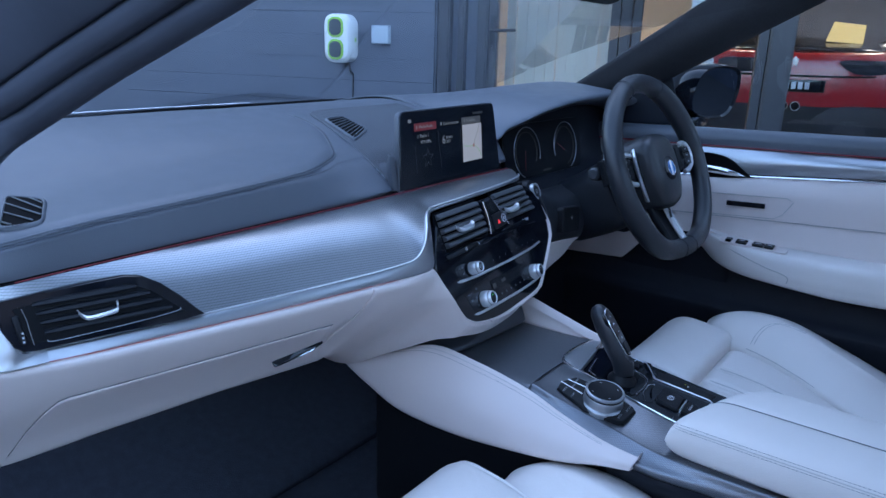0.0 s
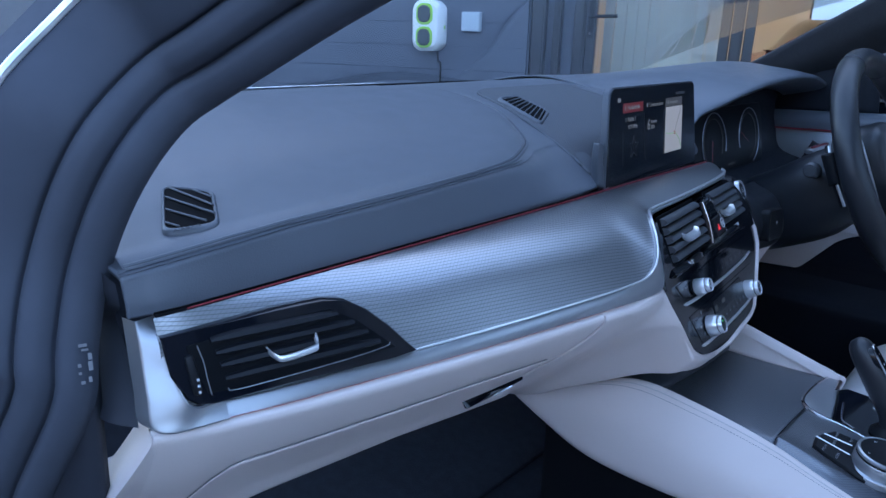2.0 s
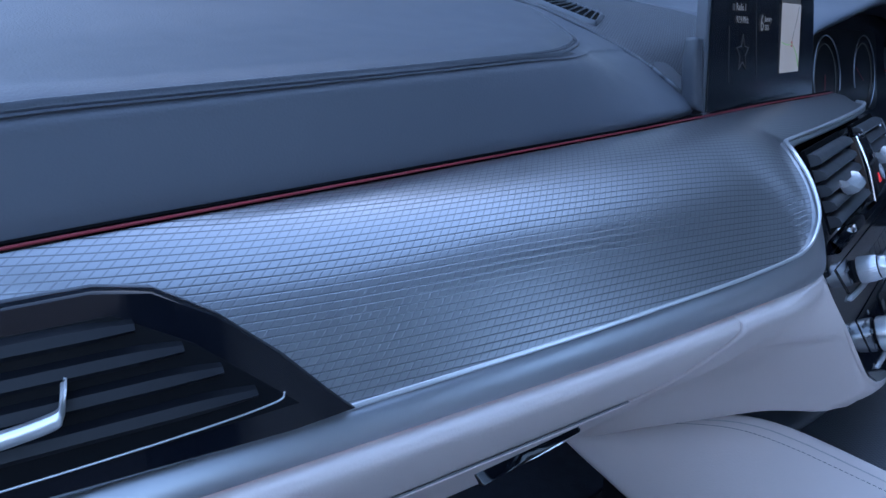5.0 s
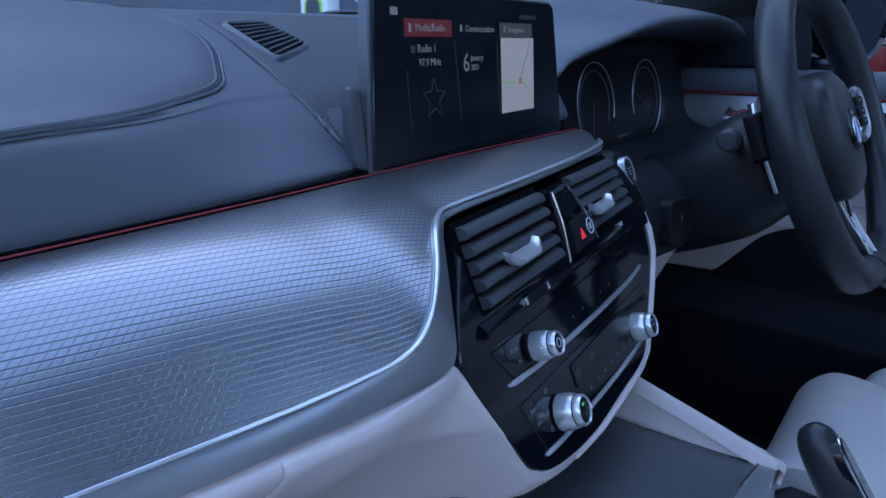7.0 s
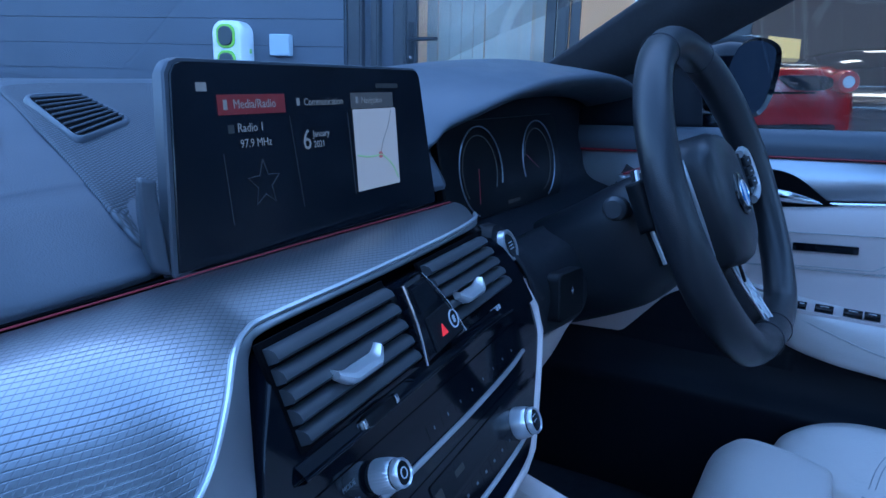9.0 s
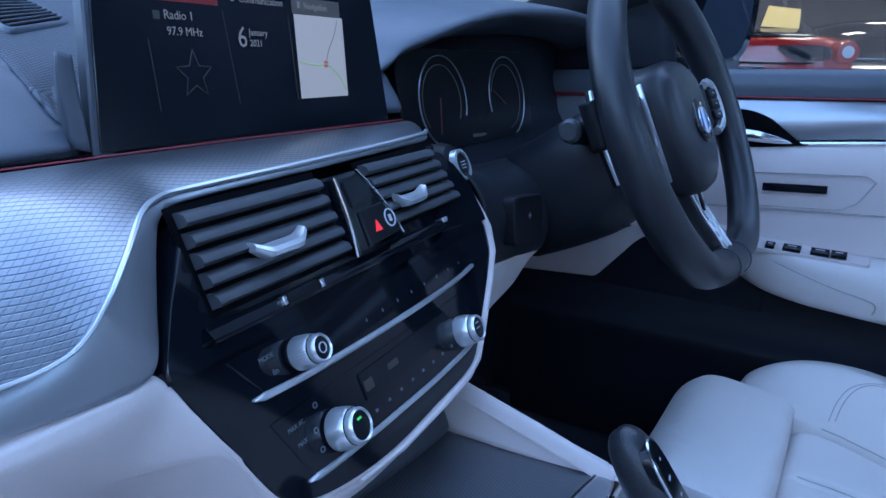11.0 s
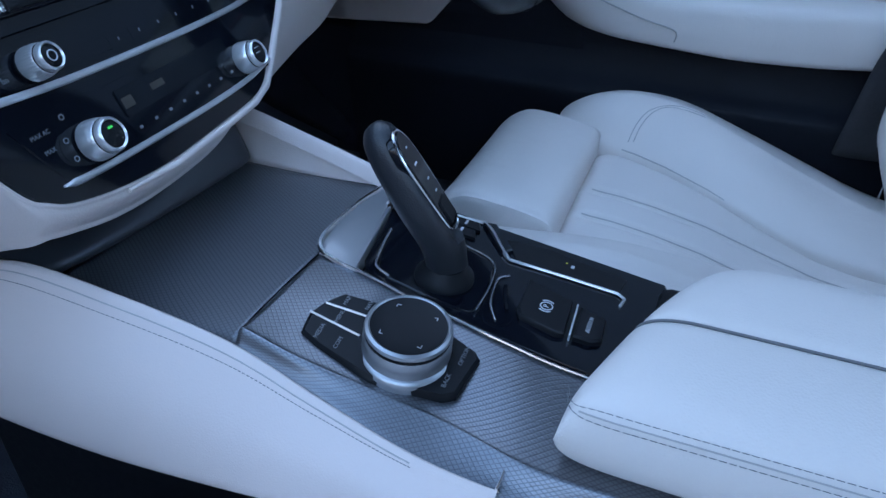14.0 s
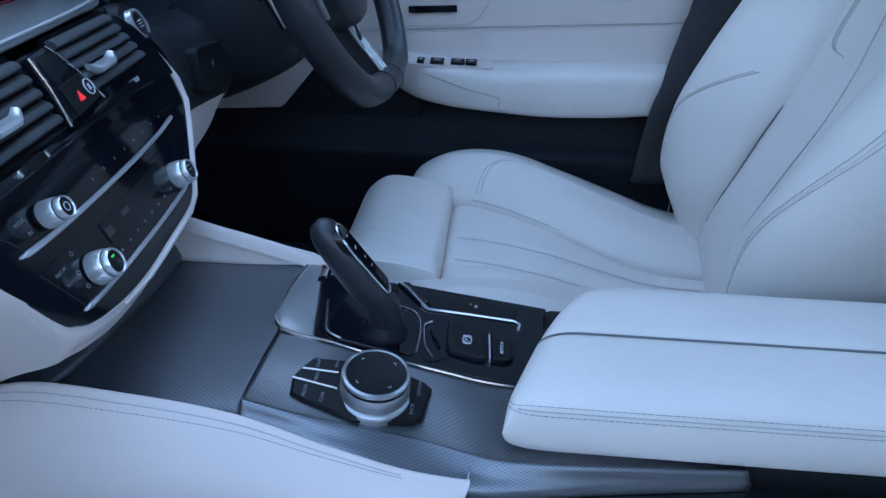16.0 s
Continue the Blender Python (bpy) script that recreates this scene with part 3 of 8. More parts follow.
# car shape set farther back to stand for a reflection in the showroom glass
back = thing("blue_car_reflection", FAC @ Vector((3.4, 4.6, 0.04)), "dark blue car shape with a sloping windscreen, standing for a reflection in the showroom glass", "car")
BC = FAC @ pose(3.2, 4.4, 0.04, 0, 0, 70)
rows = []
for y, w, z in ((-2.0, 0.6, 0.6), (-1.8, 0.85, 0.8), (-0.9, 0.92, 1.0), (0.8, 0.92, 1.02), (1.8, 0.88, 0.9), (2.1, 0.6, 0.6)):
    half = [(0, y, z), (w * 0.7, y, z - 0.02), (w, y, z - 0.15), (w, y, z - 0.4), (w * 0.95, y, 0.2)]
    rows.append([BC @ v for v in mirrored([half])[0]])
part("body_shell", surf(rows, 36, 30), BODYPAINT, back, solid=0.01)
rows = []
for y, w, z in ((-1.2, 0.5, 0.98), (-0.6, 0.6, 1.32), (0.2, 0.62, 1.42), (0.9, 0.6, 1.34), (1.5, 0.5, 1.0)):
    half = [(0, y, z), (w * 0.7, y, z - 0.02), (w, y, z - 0.1), (w + 0.15, y, 0.95)]
    rows.append([BC @ v for v in mirrored([half])[0]])
part("cabin_glass", surf(rows, 30, 24), DARKGLASS, back, solid=0.006)


# =====================================================================
# dashboard
# =====================================================================
dash = thing("dashboard", (0, 0.1, 0.62), "two-tone dashboard, dark soft top over ivory lower panel with aluminium trim", "dashboard")
# per section across the car: y and z of the seam, then heights at 0.10, 0.17, 0.30 m ahead of the screen
PADROWS = [(-0.74, 0.003, 0.9535, 0.967, 0.986, 1.01), (-0.65, -0.0115, 0.965, 0.977, 0.997, 1.025), (-0.6, -0.0115, 0.9687, 0.982, 1.001, 1.029), (-0.5, -0.011, 0.9725, 0.989, 1.01, 1.033), (-0.4, -0.0075, 0.976, 0.995, 1.015, 1.035), (-0.35, -0.004, 0.9778, 0.997, 1.017, 1.036), (-0.3, 0.0015, 0.9785, 0.999, 1.018, 1.036), (-0.26, 0.015, 0.9797, 1.0, 1.019, 1.036), (-0.22, 0.034, 0.9805, 1.001, 1.02, 1.036), (-0.16, 0.045, 0.9803, 1.0005, 1.02, 1.036), (-0.1, 0.045, 0.982, 1.0, 1.021, 1.037), (0.05, 0.045, 0.985, 1.003, 1.022, 1.038), (0.2, 0.045, 0.985, 1.003, 1.022, 1.04)]


def pad_line(x):
    ys, zs, ze, zf, zg = (lerp([(r[0], r[k]) for r in PADROWS], x) for k in (1, 2, 3, 4, 5))
    ya = lerp([(-0.74, -0.0015), (-0.70, -0.0115), (-0.6, -0.0192), (-0.165, -0.0192), (-0.145, 0.002), (0.2, 0.014)], x)
    za = lerp([(-0.74, 0.9268), (-0.6, 0.9324), (-0.25, 0.9340), (-0.05, 0.9372), (0.2, 0.938)], x)
    return [(x, ya, za), (x, ya + 0.0006, za + 0.009), (x, ya + (ys - ya) * 0.62, za + (zs - za) * 0.76), (x, ys, zs - 0.0010), (x, ys + 0.010, zs + (ze - zs) * 0.010 / (0.10 - ys) + 0.0006), (x, 0.10, ze), (x, 0.17, zf), (x, 0.30, zg), (x, 0.45, 1.022), (x, 0.62, 0.985)]


PAD_CACHE = {}


def pad_z(x, y):
    if x not in PAD_CACHE:
        PAD_CACHE[x] = catmull(pad_line(x), 60)
    row = PAD_CACHE[x]
    return lerp([(p.y, p.z) for p in row], y)


XS = [-0.727, -0.715, -0.70, -0.65, -0.60, -0.55, -0.50, -0.45, -0.40, -0.35, -0.30, -0.26, -0.22, -0.16, -0.10, 0.0, 0.10, 0.17, 0.20]
top_pad = part("top_pad", surf([pad_line(x) for x in XS], 90, 60), PAD, dash, "dark soft-touch dashboard top", solid=0.004)
# padded airbag cover, a shallow swelling inside the seam
SEAM = [(-0.722, 0.003), (-0.70, -0.001), (-0.65, -0.0080), (-0.60, -0.0095), (-0.55, -0.0098), (-0.50, -0.0095), (-0.45, -0.0083), (-0.40, -0.0055), (-0.35, -0.001), (-0.30, 0.0090), (-0.26, 0.0265), (-0.235, 0.040), (-0.2216, 0.0475), (-0.205, 0.060), (-0.19, 0.080), (-0.165, 0.121), (-0.150, 0.17), (-0.146, 0.22), (-0.16, 0.27), (-0.20, 0.30), (-0.30, 0.32), (-0.50, 0.325), (-0.68, 0.305)]
edge_pts = catmull([(x, y, 0) for x, y in SEAM], 140)


def inside_depth(x, y, outline):
    """Distance to a closed outline, positive inside it."""
    n, best, odd = len(outline), 9.0, False
    for k in range(n):
        a, b = outline[k], outline[(k + 1) % n]
        ex, ey = b[0] - a[0], b[1] - a[1]
        f = max(0.0, min(1.0, ((x - a[0]) * ex + (y - a[1]) * ey) / max(1e-12, ex * ex + ey * ey)))
        best = min(best, math.hypot(x - a[0] - f * ex, y - a[1] - f * ey))
        if (a[1] > y) != (b[1] > y) and x < a[0] + (y - a[1]) / (b[1] - a[1]) * ex:
            odd = not odd
    return best if odd else -best


cover_line = [(p.x, p.y) for p in edge_pts[::2]] + [(-0.80, 0.30), (-0.80, 0.0)]
cover_rows = []
for i in range(80):
    x = -0.722 + 0.590 * i / 79
    y0 = lerp(SEAM[:9], x) - 0.003 if x < -0.35 else -0.004
    row = []
    for j in range(46):
        y = y0 + (0.334 - y0) * j / 45
        d = inside_depth(x, y, cover_line)
        f = max(0.0, min(1.0, d / 0.016))
        row.append((x, y, pad_z(x, y) + (0.0048 * f * f * (3 - 2 * f) if d > 0 else -0.003)))
    cover_rows.append(row)
part("airbag_cover", grid(cover_rows), PAD, top_pad, "padded dark airbag cover")
for k, off in enumerate((0.0006, 0.0030, 0.0054, 0.0078)):
    line = []
    for i, p in enumerate(edge_pts[:108]):
        d = (edge_pts[i + 1] - edge_pts[max(i - 1, 0)]).normalized()
        q = p + Vector((-d.y, d.x, 0)) * off
        line.append((q.x, q.y, pad_z(q.x, q.y) + (0.0008, 0.0012, 0.0011, 0.0012)[k]))
    part("seam", tube(line, 0.0008 if k % 2 else 0.0013, 6), SEAMDARK if k % 2 else PAD, top_pad)

part("pad_end", surf([[(-0.7265, 0.010, 0.948), (-0.7245, 0.012, 0.930), (-0.7190, 0.034, 0.914), (-0.7205, 0.012, 0.882), (-0.731, -0.012, 0.853)], [(-0.7320, 0.020, 0.957), (-0.730, 0.032, 0.935), (-0.724, 0.050, 0.912), (-0.732, 0.030, 0.882), (-0.742, 0.010, 0.853)], [(-0.730, 0.08, 0.975), (-0.730, 0.09, 0.95), (-0.732, 0.09, 0.912), (-0.740, 0.07, 0.882), (-0.747, 0.05, 0.853)]], 14, 30), DARKSEAL, dash, "dark end of the dashboard beside the pillar")
# perforated speaker panel between seam and screen
sp = []
for y, x0 in ((0.238, -0.070), (0.228, -0.100), (0.2095, -0.1150), (0.17, -0.128), (0.133, -0.139), (0.0836, -0.150), (0.045, -0.1580), (0.019, -0.1625), (-0.0003, -0.163), (-0.010, -0.160)):
    row = []
    for f in (0, 0.1, 0.35, 0.7, 1):
        x = x0 + (0.14 - x0) * f
        yy = max(y, -0.012 + 0.9 * max(0.0, min(0.035, x + 0.150)))
        row.append((x, yy, pad_z(x, yy) + 0.0022))
    sp.append(row)
part("speaker_panel", surf(sp, 40, 30), PADNET, top_pad, "dark finely perforated panel beside the screen", solid=0.003)


def slatted_vent(name, corners, slats, parent, label, frame_w, across):
    """A vent in a soft panel: rounded frame, a flat near-black face for the shaded well, and thin slats."""
    c = [Vector(p) for p in corners]
    mid = sum(c, Vector()) / 4
    m = basis(mid, c[1] - c[0], c[0] - c[3])
    inv = m.inverted()
    q = [inv @ p for p in c]
    def ring(s):
        out = []
        for i in range(4):
            a, b, d = q[i - 1], q[i], q[(i + 1) % 4]
            e1, e2 = (a - b).normalized(), (d - b).normalized()
            g = b + (b - Vector((0, 0, 0))).normalized() * s
            r = 0.010 + s * 0.4
            for k in range(7):
                f = k / 6
                out.append(g + e1 * r * (1 - f) ** 2 + e2 * r * f ** 2)
        return out
    levels = [(ring(frame_w), -0.006), (ring(frame_w * 0.93), -0.0008), (ring(frame_w * 0.75), 0.0012), (ring(frame_w * 0.5), 0.0022), (ring(frame_w * 0.25), 0.0022), (ring(frame_w * 0.08), 0.0012), (ring(0), -0.002)]
    vent = part(name, grid([[m @ Vector((p.x, p.y, h)) for p in r] for r, h in levels], closed=True), PAD, parent, label)
    # no real depth: a flat near-black face carries the shade of the well
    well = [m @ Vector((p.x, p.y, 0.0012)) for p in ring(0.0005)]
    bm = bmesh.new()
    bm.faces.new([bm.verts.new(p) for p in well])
    part("well", bm, SEALSHADE, vent, smooth=False)
    for i in range(slats):
        c = -across * 0.9 + (1 + across * 0.9) * (i + 0.5) / slats
        u0, u1 = (max(0.0, -c / across), min(1.0, (1 - c) / across)) if across else (0.0, 1.0)
        if u1 - u0 < 0.06:
            continue
        a, b = (m @ (q[0].lerp(q[1], u).lerp(q[3].lerp(q[2], u), c + across * u) + Vector((0, 0, 0.0024))) for u in (u0, u1))
        part("slat", tube([a, b], 0.0008, 6), PAD, vent)
    return vent


sv = slatted_vent("side_vent", [(-0.6440, 0.1000, 0.9840), (-0.6220, 0.0690, 0.9822), (-0.6500, 0.0140, 0.9755), (-0.6825, 0.0240, 0.9712)], 5, dash, "small dark side window vent", 0.0075, 0.55)
slatted_vent("centre_vent", [(-0.1165, 0.1725, 1.0256), (-0.0745, 0.1780, 1.0270), (-0.0745, 0.1240, 1.0115), (-0.1310, 0.0935, 1.0025)], 9, dash, "dark diagonal-slatted vent ahead of the screen", 0.007, 0.0)
wm = basis((-0.6725, 0.0125, 0.9752), (0.0325, -0.0100, 0.0043), (0.0320, 0.077, 0.0104))
writing("airbag_lettering", "AIRBAG", wm, 0.0056, DARKTHREAD, sv)

# black seal where the dash meets the windscreen, with the bright glass edge behind it
part("windscreen_seal", tube([(-0.70, 0.40, 1.012), (-0.60, 0.47, 1.0155), (-0.40, 0.50, 1.0165), (-0.1, 0.51, 1.0165), (0.2, 0.51, 1.0165), (0.5, 0.50, 1.016), (0.70, 0.42, 1.012)], 0.0065, 8, smooth=50), SEALSHADE, dash, "black seal at the foot of the windscreen")
part("glass_edge", tube([(-0.60, 0.485, 1.0225), (-0.40, 0.515, 1.0235), (-0.2, 0.525, 1.0235), (0.0, 0.525, 1.0232)], 0.0010, 6, smooth=40), CHROME, dash, "bright edge of the glass")

# light strip under the pad
strip = [(x, lerp([(-0.74, -0.0055), (-0.70, -0.0155), (-0.6, -0.0232), (0.16, -0.0232)], x), lerp([(-0.74, 0.9270), (-0.6, 0.9320), (-0.25, 0.9335), (-0.05, 0.9360), (0.16, 0.9364)], x)) for x in [-0.712 + 0.02 * i for i in range(44)]]
part("light_strip", tube(strip[1:], 0.0006, 6), REDLIGHT, dash, "thin red light strip below the dark pad")
part("shadow_gap", tube([(x, y + 0.0026, z + 0.0008) for x, y, z in strip], 0.0008, 6), SEALSHADE, dash)

# near-black filler blocks added behind the panels to keep their gaps dark
part("dash_gap_filler", rbox((-0.185, -0.050, 0.760), (0.160, 0.18, 0.911)), SEALSHADE, dash, smooth=False)
part("dash_gap_filler", rbox((-0.60, -0.008, 0.890), (0.155, 0.20, 0.9300)), SEALSHADE, dash, smooth=False)

# aluminium trim with rhombic net
WHITE = [(-0.716, -0.026, 0.866), (-0.69, -0.036, 0.865), (-0.64, -0.051, 0.865), (-0.59, -0.064, 0.866), (-0.53, -0.079, 0.867), (-0.44, -0.101, 0.869), (-0.37, -0.115, 0.870), (-0.32, -0.124, 0.8705), (-0.28, -0.130, 0.8715), (-0.258, -0.1325, 0.873),
         (-0.242, -0.1325, 0.878), (-0.227, -0.1290, 0.890), (-0.207, -0.1160, 0.904), (-0.184, -0.0970, 0.9165), (-0.165, -0.0850, 0.9195), (-0.145, -0.0800, 0.9200), (-0.074, -0.0780, 0.9220), (0.0, -0.074, 0.924), (0.069, -0.068, 0.9255), (0.125, -0.058, 0.9265), (0.15, -0.045, 0.926)]
UPX = [-0.714, -0.69, -0.64, -0.59, -0.53, -0.44, -0.37, -0.32, -0.28, -0.258, -0.244, -0.228, -0.208, -0.186, -0.167, -0.147, -0.075, 0.0, 0.067, 0.12, 0.155]


def trim_base(x, s):
    """The swelling trim skin, carried on under the centre stack; s runs from the upper edge down."""
    u = Vector((x, lerp([(-0.74, -0.006), (-0.70, -0.016), (-0.6, -0.0232), (0.2, -0.0232)], x), lerp([(-0.74, 0.9258), (-0.6, 0.9306), (-0.25, 0.9320), (-0.05, 0.9346), (0.2, 0.9350)], x)))
    w = Vector([lerp([(p[0], p[k]) for p in WHITE[:9]] + [(0.2, (0.2, -0.137, 0.8715)[k])], x) for k in range(3)])
    bulge = sum(lerp([(-0.74, 0.001), (-0.60, 0.004), (-0.545, 0.006), (-0.48, 0.0115), (-0.40, 0.0165), (-0.34, 0.0195), (-0.26, 0.0225), (-0.19, 0.0215), (-0.14, 0.016), (0.0, 0.013), (0.2, 0.012)], x + d) for d in (-0.05, -0.025, 0, 0.025, 0.05)) / 5
    return u + (w - u) * s + Vector((0, -0.6, 0.8)) * bulge * 4 * s * (1 - s) * (1.55 - 1.1 * s)


trim_rows = []
for k, ((x, y, z), ux) in enumerate(zip(WHITE, UPX)):
    w = Vector((x, y, z))
    last = 1.0 if k < 9 else min((0.08 + 0.92 * i / 200 for i in range(201)), key=lambda v: (trim_base(ux, v) - w).length)
    fix = w - trim_base(ux, last)
    trim_rows.append([trim_base(ux, last * s) + fix * s * s for s in (0, 0.12, 0.28, 0.45, 0.62, 0.8, 1)])
# outline of the passenger vent that is let into the trim
pm = basis((-0.708, -0.033, 0.867), (0.168, -0.047, 0.003), (-0.006, 0.013, 0.051))
pinv = pm.inverted()
pv_pts = [(-0.709, -0.006, 0.911), (-0.678, -0.014, 0.913), (-0.635, -0.025, 0.916), (-0.600, -0.035, 0.917), (-0.585, -0.041, 0.9145), (-0.570, -0.050, 0.905), (-0.556, -0.063, 0.891), (-0.546, -0.074, 0.878), (-0.539, -0.081, 0.870), (-0.560, -0.076, 0.8685), (-0.64, -0.054, 0.8675), (-0.692, -0.0395, 0.867), (-0.701, -0.0363, 0.8685), (-0.7065, -0.0325, 0.8730), (-0.711, -0.022, 0.888)]
def forth(p):
    """The vent leans out towards its upper edge."""
    k = max(0.0, min(1.0, (p[2] - 0.867) / 0.046))
    return Vector(p) + Vector((-0.0050, -0.0098, 0.0045)) * k


pv2 = [(pinv @ forth(p)).to_2d() for p in pv_pts]
trim_skin = surf(trim_rows, 190, 44)
trim_skin.verts.ensure_lookup_table()
# the skin is drawn taut towards the corner beside the centre stack
taut = [[trim_skin.verts[i * 44 + j] for j in range(44)] for i in range(190)]
for _ in range(24):
    moved = []
    for i in range(1, 189):
        for j in range(1, 43):
            v = taut[i][j]
            w = max(0.0, min(1.0, (v.co.x + 0.36) / 0.10)) * max(0.0, min(1.0, (-0.115 - v.co.x) / 0.05))
            if w > 0:
                mean = (taut[i - 1][j].co + taut[i + 1][j].co + taut[i][j - 1].co + taut[i][j + 1].co) / 4
                moved.append((v, v.co.lerp(mean, 0.8 * w)))
    for v, c in moved:
        v.co = c
for v in trim_skin.verts:
    q = pinv @ v.co
    d = inside_depth(q.x, q.y, pv2)
    top = 0.0030 + max(0.0, -d) * 1.6
    if q.z > top and d > -0.02:
        v.co = pm @ Vector((q.x, q.y, top))
    if q.x < 0.012 and q.y < 0.046:
        q = pinv @ v.co
        v.co = pm @ Vector((q.x, q.y, min(q.z, -0.005)))
# even out the crease where the skin runs down to the vent
for step in range(60):
    moved = []
    for i in range(1, 189):
        for j in range(1, 43):
            v = taut[i][j]
            if -0.60 < v.co.x < -0.13:
                q = pinv @ v.co
                if inside_depth(q.x, q.y, pv2) < -0.003:
                    mean = (taut[i - 1][j].co + taut[i + 1][j].co + taut[i][j - 1].co + taut[i][j + 1].co) / 4
                    moved.append((v, v.co.lerp(mean, -0.52 if step % 2 else 0.5)))
    for v, c in moved:
        v.co = c
net_uv = trim_skin.loops.layers.uv["metres"]
for face in trim_skin.faces:
    for lp in face.loops:
        x, y, z = lp.vert.co
        lp[net_uv].uv = (x, math.hypot(y - lerp([(-0.74, -0.006), (-0.70, -0.016), (-0.6, -0.0232), (0.2, -0.0232)], x), z - lerp([(-0.74, 0.9258), (-0.6, 0.9306), (-0.25, 0.9320), (-0.05, 0.9346), (0.2, 0.9350)], x)))
trim = part("trim_panel", trim_skin, NETMETAL, dash, "satin aluminium trim with a fine rhombic net")
part("trim_edge", tube([Vector(p) + Vector((0, -0.0026, 0.0022)) for p in catmull(WHITE[3:], 130)], [0.0010] * 60 + [0.0010 + 0.0008 * min(1.0, k / 25) for k in range(70)], 6), PALEEDGE, trim, "bright thin edge line")
INNER = [(-0.728, -0.027, 0.855), (-0.69, -0.043, 0.855), (-0.64, -0.058, 0.855), (-0.59, -0.071, 0.8555), (-0.53, -0.086, 0.856), (-0.44, -0.108, 0.857), (-0.37, -0.122, 0.857), (-0.32, -0.131, 0.857), (-0.28, -0.136, 0.8555), (-0.25, -0.138, 0.854),
         (-0.222, -0.137, 0.853), (-0.207, -0.133, 0.858), (-0.197, -0.122, 0.878), (-0.183, -0.106, 0.902), (-0.170, -0.094, 0.913), (-0.150, -0.086, 0.9165), (-0.074, -0.082, 0.9185), (0.0, -0.077, 0.920), (0.069, -0.071, 0.922), (0.125, -0.061, 0.922), (0.155, -0.045, 0.922)]
rim_rows = []
for k, (a, b) in enumerate(zip(WHITE[1:], INNER[1:])):
    a, b = Vector(a), Vector(b)
    o = Vector((0, -0.8, 0.5)) * (0.0006, 0.002, 0.003)[min(k, 2)]
    rim_rows.append([a + Vector((0, 0.003, 0.0)), a + o * 0.6, a.lerp(b, 0.4) + o, a.lerp(b, 0.85) + o * 0.7, b, b + Vector((0, 0.006, -0.002))])
part("trim_surround", surf(rim_rows, 130, 16), BANDSILVER, dash, "satin silver band round the trim", solid=0.002)
part("lower_light_strip", tube([Vector(p) + Vector((0, 0.0030, -0.0014)) for p in catmull(INNER[1:9], 80)], 0.0006, 6), REDGLOW, dash, "red light strip under the silver band")
# silver leg at the outer end
OUTER_EDGE = [(-0.7173, 0.0074, 0.9195), (-0.7203, -0.0015, 0.9081), (-0.7237, -0.0117, 0.8925), (-0.7267, -0.021, 0.8765), (-0.729, -0.0285, 0.8594), (-0.7205, -0.0360, 0.8545), (-0.7034, -0.0415, 0.8545), (-0.684, -0.0465, 0.8550)]
INNER_EDGE = [(-0.7050, 0.0070, 0.9205), (-0.7085, -0.0140, 0.9120), (-0.7105, -0.0275, 0.8880), (-0.7085, -0.0360, 0.8740), (-0.7050, -0.0390, 0.8690), (-0.6995, -0.0395, 0.8665), (-0.6920, -0.0385, 0.8660), (-0.6820, -0.0390, 0.8650)]
leg = []
for o, n in zip(OUTER_EDGE, INNER_EDGE):
    o, n = Vector(o), Vector(n)
    out = Vector((-0.3, -0.8, 0.4)) * 0.0010
    leg.append([o + Vector((-0.002, 0.016, -0.001)), o + Vector((-0.0008, 0.0016, 0)), o + out, o.lerp(n, 0.12) + out * 1.5, o.lerp(n, 0.5) + out * 1.5, o.lerp(n, 0.9) + out, n + Vector((0, -0.0006, 0.0004)), n + Vector((0.0012, 0.004, -0.001))])
part("trim_end", surf(leg, 40, 36), BANDSILVER, dash, "satin silver end piece")

# ---- passenger vent ----
vent = thing("passenger_air_vent", (-0.62, -0.03, 0.867), "piano black leaf-shaped air vent in the aluminium trim", "air vent")
vent_face = part("vent_frame", prism([tuple(p) for p in pv2], -0.012, 0.0046, pm, inset=0.0016), GLOSS, vent)
inner = [tuple((pinv @ forth(p)).to_2d()) for p in ((-0.697, -0.016, 0.904), (-0.640, -0.030, 0.909), (-0.598, -0.041, 0.910), (-0.580, -0.052, 0.899), (-0.556, -0.071, 0.876), (-0.62, -0.053, 0.873), (-0.692, -0.032, 0.873))]
# thin near-black plate painted as the shaded inside of the vent
part("vent_well_shade", prism(inner, 0.002, 0.0049, pm), CLUSTERGLASS, vent_face, smooth=False)
for i, (va, ua, ub) in enumerate(((0.0425, 0.021, 0.112), (0.0335, 0.023, 0.124), (0.0245, 0.025, 0.134), (0.0150, 0.027, 0.143))):
    # each vane is a thin blade tilted down to the front, with a rounded front edge
    row = []
    for k in range(17):
        u = ua + (ub - ua) * k / 16
        w = 0.55 + 0.45 * math.sin(math.pi * min(1, k / 3) / 2) * math.sin(math.pi * min(1, (16 - k) / 3) / 2)
        row.append([pm @ Vector((u, va + 0.0040 * w, 0.0044)), pm @ Vector((u, va + 0.0022 * w, 0.0078)), pm @ Vector((u, va - 0.0008 * w, 0.0088)), pm @ Vector((u, va - 0.0022 * w, 0.0076)), pm @ Vector((u, va - 0.0024 * w, 0.0044))])
    part("vane", grid(row, closed=True, cap=True), DARKVANE, vent_face, "dark air vane")
part("vane_line", tube([pm @ Vector(p) for p in ((0.028, 0.0080, 0.0054), (0.033, 0.0055, 0.0054), (0.07, 0.0058, 0.0054), (0.12, 0.0075, 0.0054), (0.148, 0.0098, 0.0054), (0.152, 0.0125, 0.0054))], 0.00035, 6, smooth=30), SATIN, vent_face)
